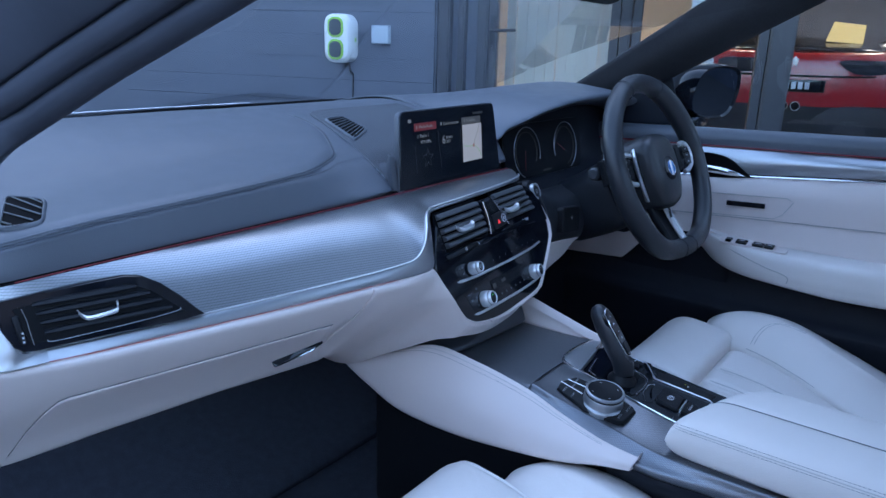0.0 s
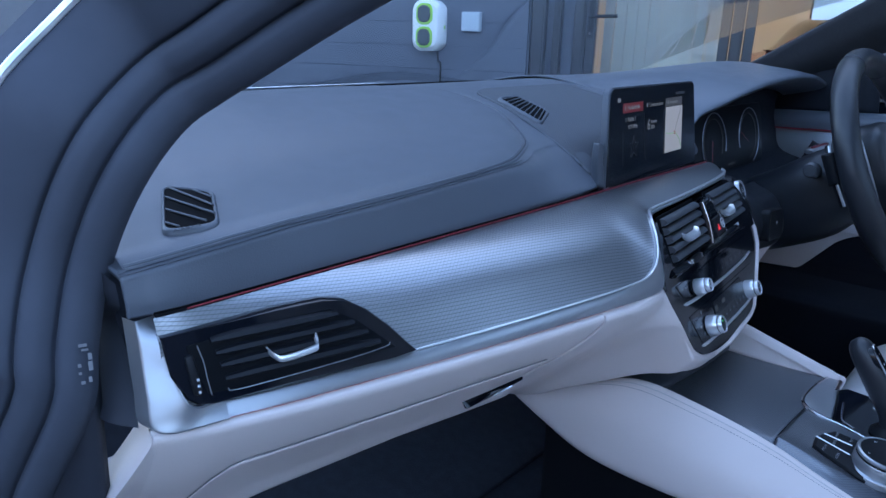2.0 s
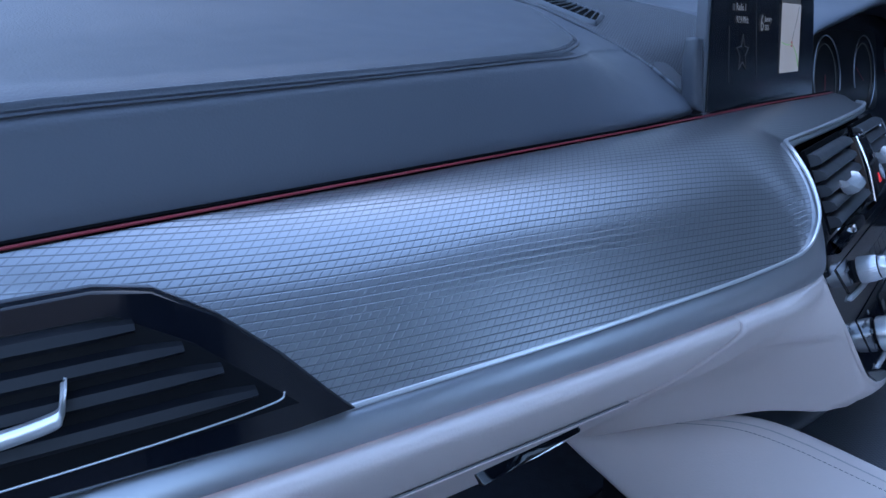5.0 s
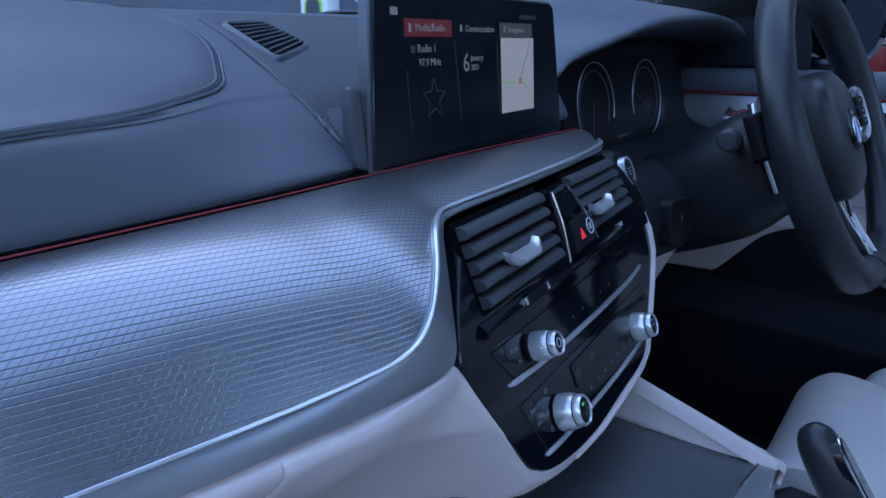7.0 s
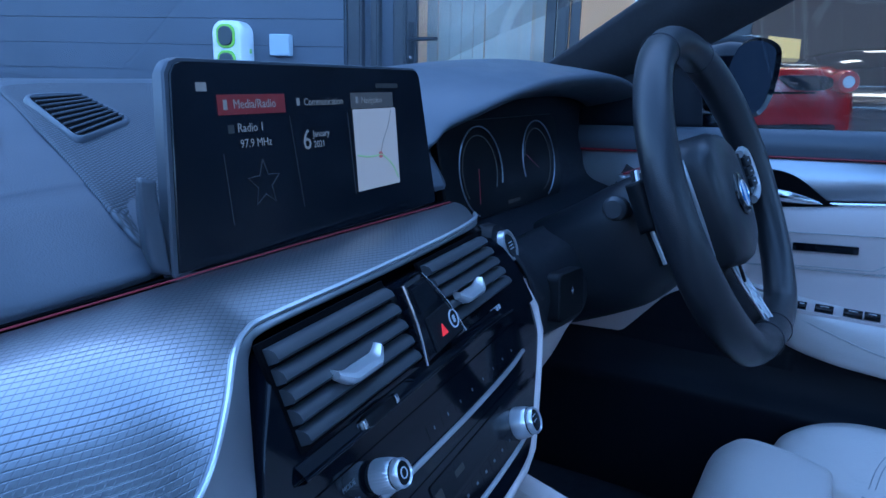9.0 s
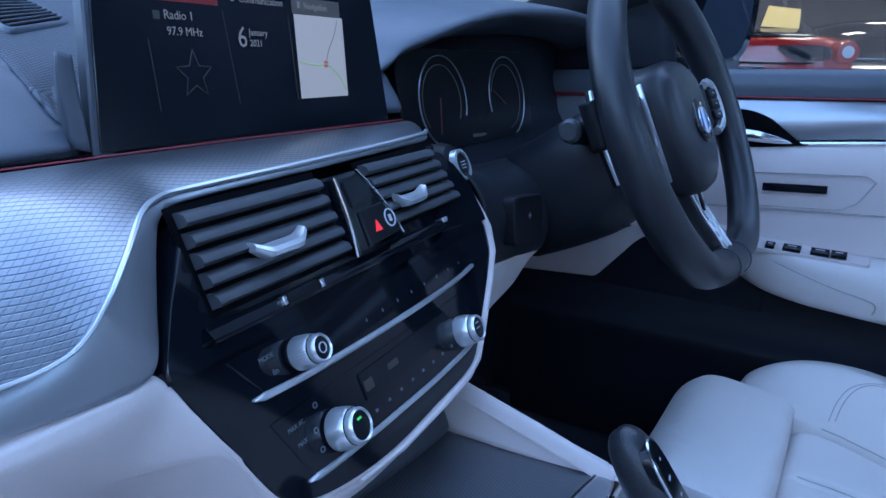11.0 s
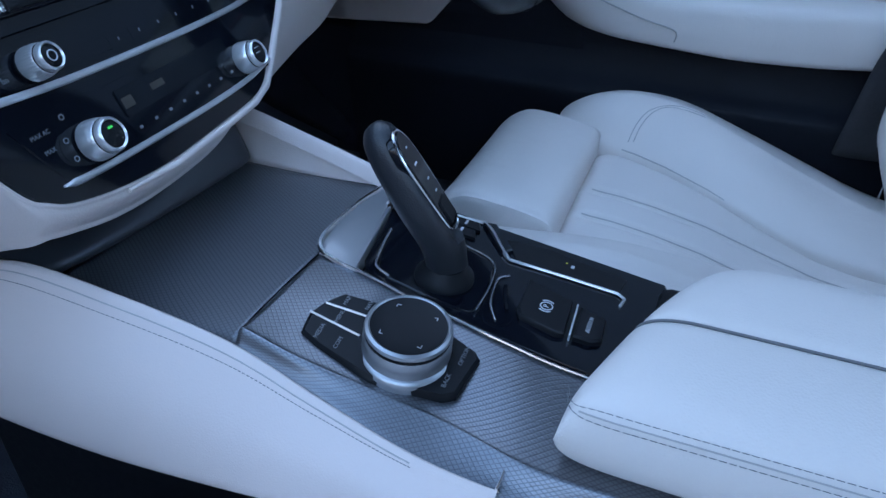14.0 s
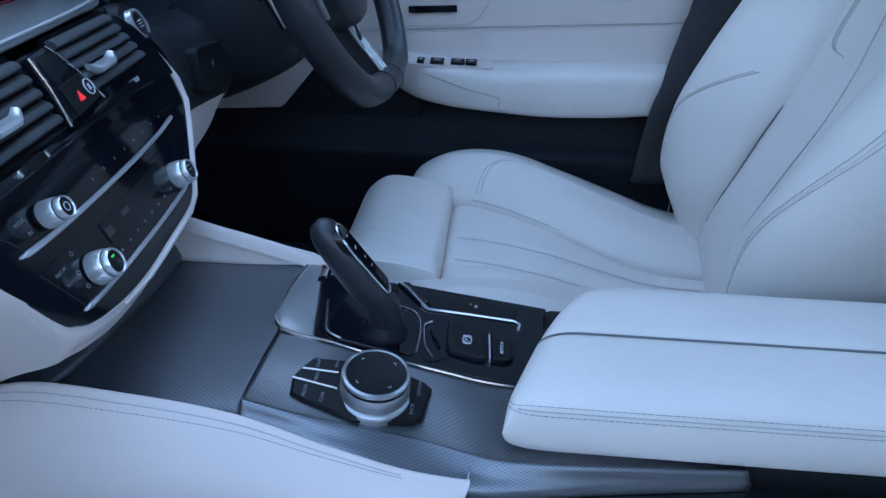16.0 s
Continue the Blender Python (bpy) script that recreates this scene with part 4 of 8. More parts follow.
tab = part("vent_tab", surf([[pm @ Vector((u, v + dv, w + dw)) for u, v, w in ((0.057, 0.0285, 0.008), (0.060, 0.0245, 0.015), (0.066, 0.0222, 0.0175), (0.087, 0.0240, 0.0175), (0.0910, 0.0265, 0.0160), (0.0925, 0.0315, 0.008))] for dv, dw in ((0.0020, -0.002), (0.0016, 0.001), (-0.0016, 0.0012), (-0.0028, -0.001), (-0.0024, -0.003))], 10, 30), PALEEDGE, vent, "bright silver vent tab", solid=0.001)
wheel = part("thumb_wheel", rbox((0.0065, 0.007, 0.003), (0.0125, 0.035, 0.0075), pm @ pose(0.0, 0.0, 0, 0, 0, 6), 0.002), BLACK, vent, "ridged thumb wheel with white marks")
part("wheel_rim", tube([pm @ Vector(p) for p in ((0.0120, 0.041, 0.0060), (0.0145, 0.030, 0.0064), (0.0155, 0.018, 0.0064), (0.0170, 0.006, 0.0060))], 0.0004, 6, smooth=16), SATIN, vent)
for k in range(3):
    part("mark", rbox((0.0086, 0.0095 + 0.0042 * k, 0.0074), (0.0102, 0.0112 + 0.0042 * k, 0.0078), pm), INK, wheel, smooth=False)

# ---- ivory lower panel and glove box ----
def lower_line(a, x):
    """From the silver band down and forward under the dashboard."""
    y, z = a[1], a[2]
    k = lerp([(-0.74, 0.70), (-0.60, 0.88), (-0.45, 1.0)], x)
    return [(x, y + 0.004, z - 0.001), (x, y - 0.002, z - 0.005), (x, y + 0.002, z - 0.016), (x, y + 0.034 * k, z - 0.052), (x, y + 0.074 * k, z - 0.087), (x, y + 0.106 * k, 0.738), (x, y + 0.128 * k, 0.712), (x, y + 0.150 * k, 0.700), (x, y + 0.20 * k, 0.690), (x, 0.24, 0.68)]


lower = part("lower_panel", surf([lower_line(a, a[0] + 0.001) for a in INNER[:8]] + [lower_line((-0.30, -0.1335, 0.8563), -0.299)], 70, 60), LEATHERB, dash, "ivory lower dashboard panel")
# end cap of the lower panel at the door side
capL = lower_line(INNER[0], -0.727)
flare = [-0.727 - 0.36 * max(0.0, 0.858 - p[2]) for p in capL]
part("end_cap", surf([[(-0.727, y, z) for x, y, z in capL], [(f + 0.001, y + 0.001, z) for f, (x, y, z) in zip(flare, capL)], [(f + 0.001, y + 0.004, z) for f, (x, y, z) in zip(flare, capL)], [(f + 0.02, y + 0.05, z) for f, (x, y, z) in zip(flare, capL)]], 14, 50), LEATHERB, lower)
# glove box lid, one seam-edged plate just proud of the panel
lid_rows = []
for i in range(41):
    f = i / 40
    row = []
    for j in range(25):
        g = j / 24
        x = -0.705 + (0.345 + 0.055 * g) * f
        a = Vector([lerp([(p[0], p[k]) for p in INNER[:11]], x) for k in range(3)])
        line = catmull(lower_line(a, x), 90)
        top = 30 + 36 * (max(0, 0.12 - f) / 0.12) ** 2
        q = top + (62 - top) * g
        k = int(q)
        row.append(line[k].lerp(line[k + 1], q - k) + Vector((0, -0.0008, -0.0006)))
    lid_rows.append(row)
glove = part("glove_box_lid", grid(lid_rows), LEATHERB, dash, "ivory glove box lid, closed", solid=0.001)
part("lid_seam", tube([r[0] for r in lid_rows[::-1]] + lid_rows[0][1:], 0.0006, 6), THREAD, glove)
part("lid_seam", tube(lid_rows[-1], 0.0006, 6), THREAD, glove)
gm = basis((-0.356, -0.0305, 0.7475), (0.10, -0.014, 0.006), (0.0, -0.06, 0.06))
part("handle", prism([(-0.048, -0.004), (-0.025, 0.004), (0.013, 0.0185), (0.018, 0.0185), (0.010, 0.007), (-0.015, -0.0035), (-0.040, -0.0068)], -0.006, 0.0042, gm, 40, inset=0.0012), GLOSS, glove, "glossy black glove box handle")
part("handle_edge", tube([gm @ Vector(p) for p in ((-0.012, 0.001, 0.0044), (0.0, 0.0052, 0.0044), (0.0095, 0.0090, 0.0044))], 0.0008, 6, smooth=12), CHROME, glove)

# ivory cheek beside and under the centre stack: an upper face, a soft crease and a face that turns under
CHEEK = [
    [(x, y - 0.0003, z - 0.0003) for x, y, z in lower_line((-0.32, -0.131, 0.857), -0.33)[:9]],
    [(x, y - 0.0010, z - 0.0010) for x, y, z in lower_line((-0.305, -0.133, 0.8565), -0.305)[:9]],
    [(-0.28, -0.133, 0.8545), (-0.28, -0.1395, 0.8495), (-0.28, -0.1360, 0.8380), (-0.28, -0.1050, 0.8015), (-0.28, -0.0690, 0.770), (-0.28, -0.0490, 0.751), (-0.278, -0.022, 0.725), (-0.274, 0.011, 0.698), (-0.27, 0.064, 0.688)],
    [(-0.25, -0.1365, 0.8537), (-0.25, -0.1398, 0.8505), (-0.249, -0.1372, 0.837), (-0.249, -0.108, 0.802), (-0.248, -0.080, 0.778), (-0.245, -0.067, 0.765), (-0.224, -0.020, 0.715), (-0.198, 0.060, 0.645), (-0.195, 0.100, 0.640)],
    [(-0.225, -0.1355, 0.8530), (-0.225, -0.1388, 0.8498), (-0.2235, -0.1366, 0.837), (-0.222, -0.116, 0.807), (-0.220, -0.098, 0.789), (-0.214, -0.087, 0.778), (-0.195, -0.040, 0.730), (-0.182, 0.035, 0.648), (-0.170, 0.060, 0.650)],
    [(-0.206, -0.1295, 0.8505), (-0.206, -0.1338, 0.8480), (-0.2055, -0.1346, 0.836), (-0.205, -0.1255, 0.808), (-0.204, -0.119, 0.797), (-0.199, -0.109, 0.786), (-0.180, -0.070, 0.740), (-0.172, -0.010, 0.672), (-0.160, 0.010, 0.675)],
    [(-0.1942, -0.1365, 0.8300), (-0.194, -0.1400, 0.8280), (-0.1935, -0.1398, 0.818), (-0.193, -0.1358, 0.806), (-0.1915, -0.132, 0.799), (-0.187, -0.125, 0.789), (-0.174, -0.102, 0.750), (-0.164, -0.055, 0.695), (-0.150, -0.040, 0.700)],
    [(-0.1823, -0.1450, 0.8082), (-0.182, -0.1483, 0.8065), (-0.1815, -0.1478, 0.803), (-0.181, -0.147, 0.800), (-0.180, -0.146, 0.797), (-0.178, -0.141, 0.788), (-0.168, -0.124, 0.755), (-0.156, -0.096, 0.716), (-0.145, -0.085, 0.720)],
]
STACK_EDGE = [((-0.1649, -0.1587, 0.7758), (-0.152, -0.128, 0.727)), ((-0.1535, -0.1618, 0.7662), (-0.145, -0.138, 0.731)), ((-0.1363, -0.1635, 0.7584), (-0.131, -0.142, 0.729)), ((-0.0981, -0.1627, 0.7511), (-0.096, -0.142, 0.722)), ((-0.0502, -0.1593, 0.7475), (-0.050, -0.140, 0.7195)), ((0.0134, -0.1522, 0.7484), (0.014, -0.135, 0.723)), ((0.061, -0.1464, 0.7502), (0.063, -0.127, 0.735)), ((0.0856, -0.1414, 0.7557), (0.092, -0.117, 0.745)), ((0.1079, -0.1329, 0.7694), (0.115, -0.105, 0.760)), ((0.1301, -0.124, 0.784), (0.137, -0.097, 0.776)), ((0.1561, -0.1135, 0.8014), (0.162, -0.088, 0.797)), ((0.1782, -0.1034, 0.8187), (0.183, -0.081, 0.819)), ((0.1852, -0.0937, 0.8388), (0.189, -0.078, 0.842))]
for a, b in STACK_EDGE:
    a, b = Vector(a) + Vector((0, 0.001, 0)), Vector(b)
    o = Vector((0.0, -0.7, -0.4)) * min(0.006, 0.14 * (a - b).length)
    CHEEK.append([a + Vector((0, 0.008, 0.001)), a + o * 0.2, a.lerp(b, 0.10) + o * 0.6, a.lerp(b, 0.2) + o, a.lerp(b, 0.32) + o * 1.1, a.lerp(b, 0.48) + o, a.lerp(b, 0.72) + o * 0.6, b, b + Vector((0, 0.03, 0.004))])
part("stack_cheek", surf(CHEEK, 110, 60), LEATHERB, dash, "ivory panel with a soft crease beside the centre stack", solid=0.002)
# ivory lower panel on the driver's side
drv = [[(0.185, -0.090, 0.800), (0.21, -0.086, 0.792), (0.25, -0.082, 0.787), (0.30, -0.080, 0.784), (0.34, -0.079, 0.7835), (0.42, -0.074, 0.779), (0.52, -0.066, 0.772)], [(0.187, -0.085, 0.760), (0.21, -0.082, 0.757), (0.25, -0.079, 0.765), (0.30, -0.077, 0.766), (0.345, -0.076, 0.7760), (0.42, -0.073, 0.776), (0.52, -0.065, 0.770)],
       [(0.19, -0.070, 0.716), (0.212, -0.069, 0.722), (0.258, -0.068, 0.734), (0.308, -0.067, 0.7445), (0.355, -0.067, 0.765), (0.42, -0.068, 0.773), (0.52, -0.062, 0.768)], [(0.19, -0.058, 0.716), (0.212, -0.058, 0.722), (0.258, -0.058, 0.735), (0.308, -0.058, 0.7455), (0.355, -0.060, 0.766), (0.42, -0.062, 0.774), (0.52, -0.058, 0.769)]]
part("driver_lower_panel", surf(drv, 24, 30), LEATHERB, dash, "ivory ribbon-shaped knee panel below the steering column", solid=0.003)

# ---- hood over the instruments, dark dash on the driver's side ----
LIP = [(0.175, 0.975), (0.195, 0.985), (0.215, 0.999), (0.2535, 1.017), (0.30, 1.031), (0.34, 1.038), (0.40, 1.044), (0.50, 1.049), (0.58, 1.050), (0.66, 1.046), (0.72, 1.036), (0.775, 1.018)]
hood_rows = []
for x, z in LIP:
    e = lerp([(0.175, 0.048), (0.215, 0.040), (0.2535, 0.018), (0.30, 0.006), (0.34, 0.0)], x)
    hood_rows.append([(x, 0.06 + e, z - 0.026), (x, 0.0 + e, z - 0.012), (x, -0.018 + e, z - 0.004), (x, -0.022 + e, z + 0.003), (x, -0.010 + e, z + 0.009), (x, 0.05 + e * 0.6, max(z + 0.018, 0.998)), (x, 0.14, max(z + 0.024, 1.013)), (x, 0.30, 1.045 if x < 0.7 else 1.03), (x, 0.46, 1.024), (x, 0.62, 0.985)])
part("instrument_hood", surf(hood_rows, 60, 44), PAD, dash, "dark hood arching over the instruments", solid=0.003)
back_rows = []
for x, z in LIP:
    back_rows.append([(x, 0.070, z - 0.024), (x, 0.072, z - 0.05), (x, 0.058, 0.93), (x, 0.04, 0.895), (x, 0.0, 0.88), (x, -0.03, 0.87)])
part("binnacle", surf(back_rows, 50, 24), SHADEPLASTIC, dash, "black recess round the instruments")
fas = [[(0.165, -0.045, 0.915), (0.24, -0.035, 0.885), (0.34, -0.03, 0.88), (0.46, -0.03, 0.88), (0.60, -0.03, 0.89), (0.72, -0.02, 0.92)], [(0.180, -0.078, 0.885), (0.25, -0.075, 0.868), (0.34, -0.075, 0.862), (0.46, -0.07, 0.862), (0.60, -0.06, 0.875), (0.72, -0.05, 0.90)],
       [(0.188, -0.092, 0.850), (0.25, -0.095, 0.83), (0.34, -0.095, 0.815), (0.46, -0.085, 0.81), (0.60, -0.07, 0.82), (0.72, -0.055, 0.84)], [(0.180, -0.085, 0.80), (0.25, -0.08, 0.785), (0.34, -0.075, 0.772), (0.46, -0.06, 0.758), (0.60, -0.05, 0.75), (0.72, -0.04, 0.745)], [(0.18, -0.03, 0.79), (0.25, -0.02, 0.775), (0.34, -0.02, 0.76), (0.46, -0.0, 0.75), (0.60, 0.0, 0.74), (0.72, 0.02, 0.73)]]
fascia = part("driver_fascia", surf(fas, 30, 50), COLUMN, dash, "black fascia below the instruments", solid=0.003)
sm = basis((0.268, -0.0975, 0.832), (1, 0.02, -0.1), (0, 0.1, 1))
part("switch_panel", prism(rect(-0.038, -0.026, 0.036, 0.024, 0.008), -0.008, 0.006, sm, inset=0.002), BLACK, fascia)
writing("plus_mark", "+", sm @ pose(0, 0.002, 0.0063), 0.014, INK, fascia, bold=0.0002)
part("end_trim", rbox((0.615, -0.05, 0.902), (0.715, -0.035, 0.914), Matrix(), 0.003), SATIN, dash)
part("end_light", rbox((0.615, -0.0525, 0.9155), (0.712, -0.045, 0.9172)), REDLIGHT, dash, smooth=False)

# ---- instrument cluster ----
cluster = thing("instrument_cluster", (0.395, 0.03, 0.885), "dark digital instrument cluster with two open silver rings", "instruments")
im = basis((0.395, 0.034, 0.94), (1, 0.0, 0), (0, 0.18, 1))
part("display", prism(rect(-0.165, -0.052, 0.165, 0.062, 0.02, 6), -0.01, 0.0, im, inset=0.002), CLUSTERGLASS, cluster)
for cx, a0, a1 in ((-0.083, 250, -20), (0.083, 200, -70)):
    arc = [im @ Vector((cx + 0.052 * math.cos(radians(a0 + (a1 - a0) * k / 40)), 0.002 + 0.052 * math.sin(radians(a0 + (a1 - a0) * k / 40)), 0.004)) for k in range(41)]
    part("gauge_ring", tube(arc, 0.0009, 6), GAUGE, cluster, "thin silver gauge ring")
    arc = [im @ Vector((cx + 0.042 * math.cos(radians(a0 - 30 + (a1 - a0 + 20) * k / 30)), 0.002 + 0.042 * math.sin(radians(a0 - 30 + (a1 - a0 + 20) * k / 30)), 0.002)) for k in range(31)]
    part("gauge_scale", tube(arc, 0.0006, 5), LITDIM, cluster)
part("needle", tube([im @ Vector(p) for p in ((-0.088, 0.006, 0.003), (-0.094, -0.034, 0.003))], 0.0004, 5), REDLIGHT, cluster, "red gauge needle")
part("needle", tube([im @ Vector(p) for p in ((0.045, 0.012, 0.003), (0.080, -0.008, 0.003))], 0.0004, 5), REDLIGHT, cluster, "red gauge needle")
part("readout_bar", rbox((-0.018, -0.044, 0.0005), (0.016, -0.040, 0.001), im), LITDIM, cluster, smooth=False)

# ---- display screen ----
SM = basis((0.0, -0.012, 0.928), (math.cos(radians(4)), math.sin(radians(4)), 0), (0, 0.09, 0.996))
screen = thing("display_screen", (0, -0.01, 0.928), "wide dark touch display standing on the dashboard, switched on", "display")
out = [(-0.1535, 0.004), (0.157, 0.004), (0.1585, 0.008), (0.141, 0.119), (0.137, 0.124), (0.131, 0.126), (-0.134, 0.126), (-0.1400, 0.124), (-0.1440, 0.118), (-0.1550, 0.008)]
part("housing", prism([(x, y) for x, y in out], -0.009, -0.0015, SM, inset=0.001), HOUSINGGREY, screen)
part("rim", prism([(x * 1.006, y + (0.001 if y > 0.06 else 0)) for x, y in out], -0.006, 0.0, SM, inset=0.0012), HOUSINGGREY, screen, "thin grey rim")
face_line = [(-0.1520, 0.0090), (0.156, 0.0048), (0.1572, 0.008), (0.1398, 0.119), (0.1360, 0.1235), (0.130, 0.1250), (-0.132, 0.1250), (-0.1375, 0.1232), (-0.1410, 0.118), (-0.1518, 0.012)]
glass = part("glass", prism(face_line, -0.002, 0.0012, SM, inset=0.0006), SCREEN, screen)
bracket = surf([[SM @ Vector(p) for p in ((-0.1620, 0.012, -0.014), (-0.1625, 0.045, -0.014), (-0.1610, 0.064, -0.012))], [SM @ Vector(p) for p in ((-0.1650, 0.012, -0.003), (-0.1675, 0.045, -0.003), (-0.1665, 0.064, -0.002))], [SM @ Vector(p) for p in ((-0.1580, 0.010, 0.001), (-0.1590, 0.045, 0.000), (-0.1590, 0.062, 0.000))]], 12, 14)
part("side_flap", bracket, HOUSINGGREY, screen, "grey satin flap beside the display", solid=0.002)


def lit(name, x0, y0, x1, y1, mat, h=0.0016):
    return part(name, rbox((x0, y0, 0.0011), (x1, y1, h), SM), mat, glass, smooth=False)


lit("red_tile", -0.109, 0.0945, -0.048, 0.1065, LITRED)
lit("grey_tile", 0.029, 0.0945, 0.0905, 0.1065, LITTILE)
lit("map", 0.0305, 0.031, 0.0935, 0.094, LITMAP)
for words, x, y, size, al in (("Media/Radio", -0.0965, 0.1005, 0.0078, "LEFT"), ("Communication", -0.0285, 0.1005, 0.0072, "LEFT"), ("Navigation", 0.043, 0.1005, 0.0070, "LEFT"), ("Radio 1", -0.095, 0.0862, 0.0078, "LEFT"), ("97.9 MHz", -0.094, 0.0766, 0.0074, "LEFT"), ("6", -0.0335, 0.0745, 0.0200, "LEFT"), ("January", -0.0215, 0.0785, 0.0066, "LEFT"), ("2021", -0.0215, 0.0712, 0.0066, "LEFT")):
    writing("screen_text", words, SM @ pose(x, y, 0.0019), size, LITTEXT, glass, al)
star = []
for k in range(11):
    a = radians(90 + 36 * k)
    r = 0.0155 if k % 2 == 0 else 0.0068
    star.append(SM @ Vector((-0.0755 + r * math.cos(a), 0.0505 + r * math.sin(a), 0.0016)))
part("star", tube(star, 0.0004, 5), LITDIM, glass)
for x0, y0, x1, y1 in ((-0.1085, 0.072, -0.1065, 0.029), (-0.0445, 0.092, -0.0375, 0.03), (0.0235, 0.092, 0.0265, 0.03)):
    part("divider", tube([SM @ Vector((x0, y0, 0.0014)), SM @ Vector((x1, y1, 0.0014))], 0.0003, 5), LITDIM, glass)
part("map_road", tube([SM @ Vector((x, y, 0.0017)) for x, y in ((0.0325, 0.059), (0.045, 0.057), (0.058, 0.0565), (0.066, 0.057), (0.075, 0.053), (0.084, 0.046), (0.091, 0.036))], 0.0007, 5, smooth=30), MAPROAD, glass)
part("map_road", tube([SM @ Vector((x, y, 0.0017)) for x, y in ((0.066, 0.058), (0.071, 0.068), (0.080, 0.080), (0.086, 0.092))], 0.0004, 5, smooth=16), LITBAR, glass)
part("map_marker", lathe([(0, 0.0006), (0.0028, 0.0006), (0.0028, 0)], SM @ pose(0.0655, 0.057, 0.0016), 14), MAPDOT, glass)
part("icon", rbox((-0.124, 0.1085, 0.0011), (-0.116, 0.1135, 0.0016), SM), LITTEXT, glass, smooth=False)
part("icon", rbox((-0.1045, 0.0975, 0.0016), (-0.1015, 0.1035, 0.0020), SM), LITTEXT, glass, smooth=False)
part("icon", rbox((-0.1025, 0.0835, 0.0011), (-0.0975, 0.0885, 0.0016), SM), LITDIM, glass, smooth=False)
part("icon", rbox((-0.0355, 0.0985, 0.0011), (-0.0325, 0.1035, 0.0016), SM), LITTEXT, glass, smooth=False)
part("icon", rbox((0.0355, 0.0985, 0.0016), (0.0385, 0.1035, 0.0020), SM), LITTEXT, glass, smooth=False)
part("status_bar", rbox((0.066, 0.110, 0.0011), (0.100, 0.1135, 0.0015), SM), LITDIM, glass, smooth=False)


# =====================================================================
# centre stack
# =====================================================================
_a, _b = radians(24), radians(6)
_ex = Vector((math.cos(_b), math.sin(_b), 0))
_v = Vector((-math.sin(_b) * math.sin(_a), math.cos(_b) * math.sin(_a), math.cos(_a)))
ST = basis((0, -0.111, 0.851), _ex, _v)
stack = thing("centre_stack", (0, -0.11, 0.75), "piano black centre stack with air vents, radio and climate controls", "control panel")
BEZ = [(-0.168, 0.058), (-0.160, 0.066), (-0.148, 0.069), (-0.06, 0.069), (0.06, 0.071), (0.118, 0.071), (0.140, 0.066), (0.160, 0.052), (0.177, 0.030), (0.184, 0.0), (0.186, -0.012), (0.178, -0.034), (0.155, -0.053), (0.128, -0.072), (0.105, -0.088), (0.082, -0.103), (0.057, -0.109), (0.009, -0.111), (-0.055, -0.112), (-0.103, -0.108), (-0.141, -0.100), (-0.158, -0.0915), (-0.169, -0.081), (-0.187, -0.041), (-0.206, -0.001), (-0.203, 0.006), (-0.190, 0.028)]
ST2 = ST @ Matrix.Translation((0.008, -0.0015, -0.006))
bezel = part("bezel", prism(BEZ[:10] + [(0.184, -0.006), (-0.205, -0.006)] + BEZ[24:], -0.03, 0.002, ST, inset=0.002), GLOSS, stack, "piano black vent panel")
part("lower_bezel", prism([(0.184, -0.003)] + [(p.x, p.y) for p in catmull([(x, y, 0) for x, y in BEZ[10:25]], 80)] + [(-0.205, -0.003)], -0.012, -0.0025, ST, inset=0.0015), GLOSS, stack, "piano black control panel")
RIM = [(x * 1.018 + 0.001, y * 1.02 - 0.0012) for x, y in BEZ[8:20]]
part("bezel_rim", tube([ST @ Vector((x, y, -0.0035)) for x, y in RIM], [0.0020, 0.0042, 0.0048, 0.0044, 0.0040, 0.0036, 0.0034, 0.0032, 0.0030, 0.0028, 0.0024, 0.0014], 10), LEATHERB, stack, "ivory rim line")


def on(x, y, h=0.0, turn=0):
    return ST @ pose(x, y, h, 0, 0, turn)


def on2(x, y, h=0.0, turn=0):
    return ST2 @ pose(x, y, h, 0, 0, turn)


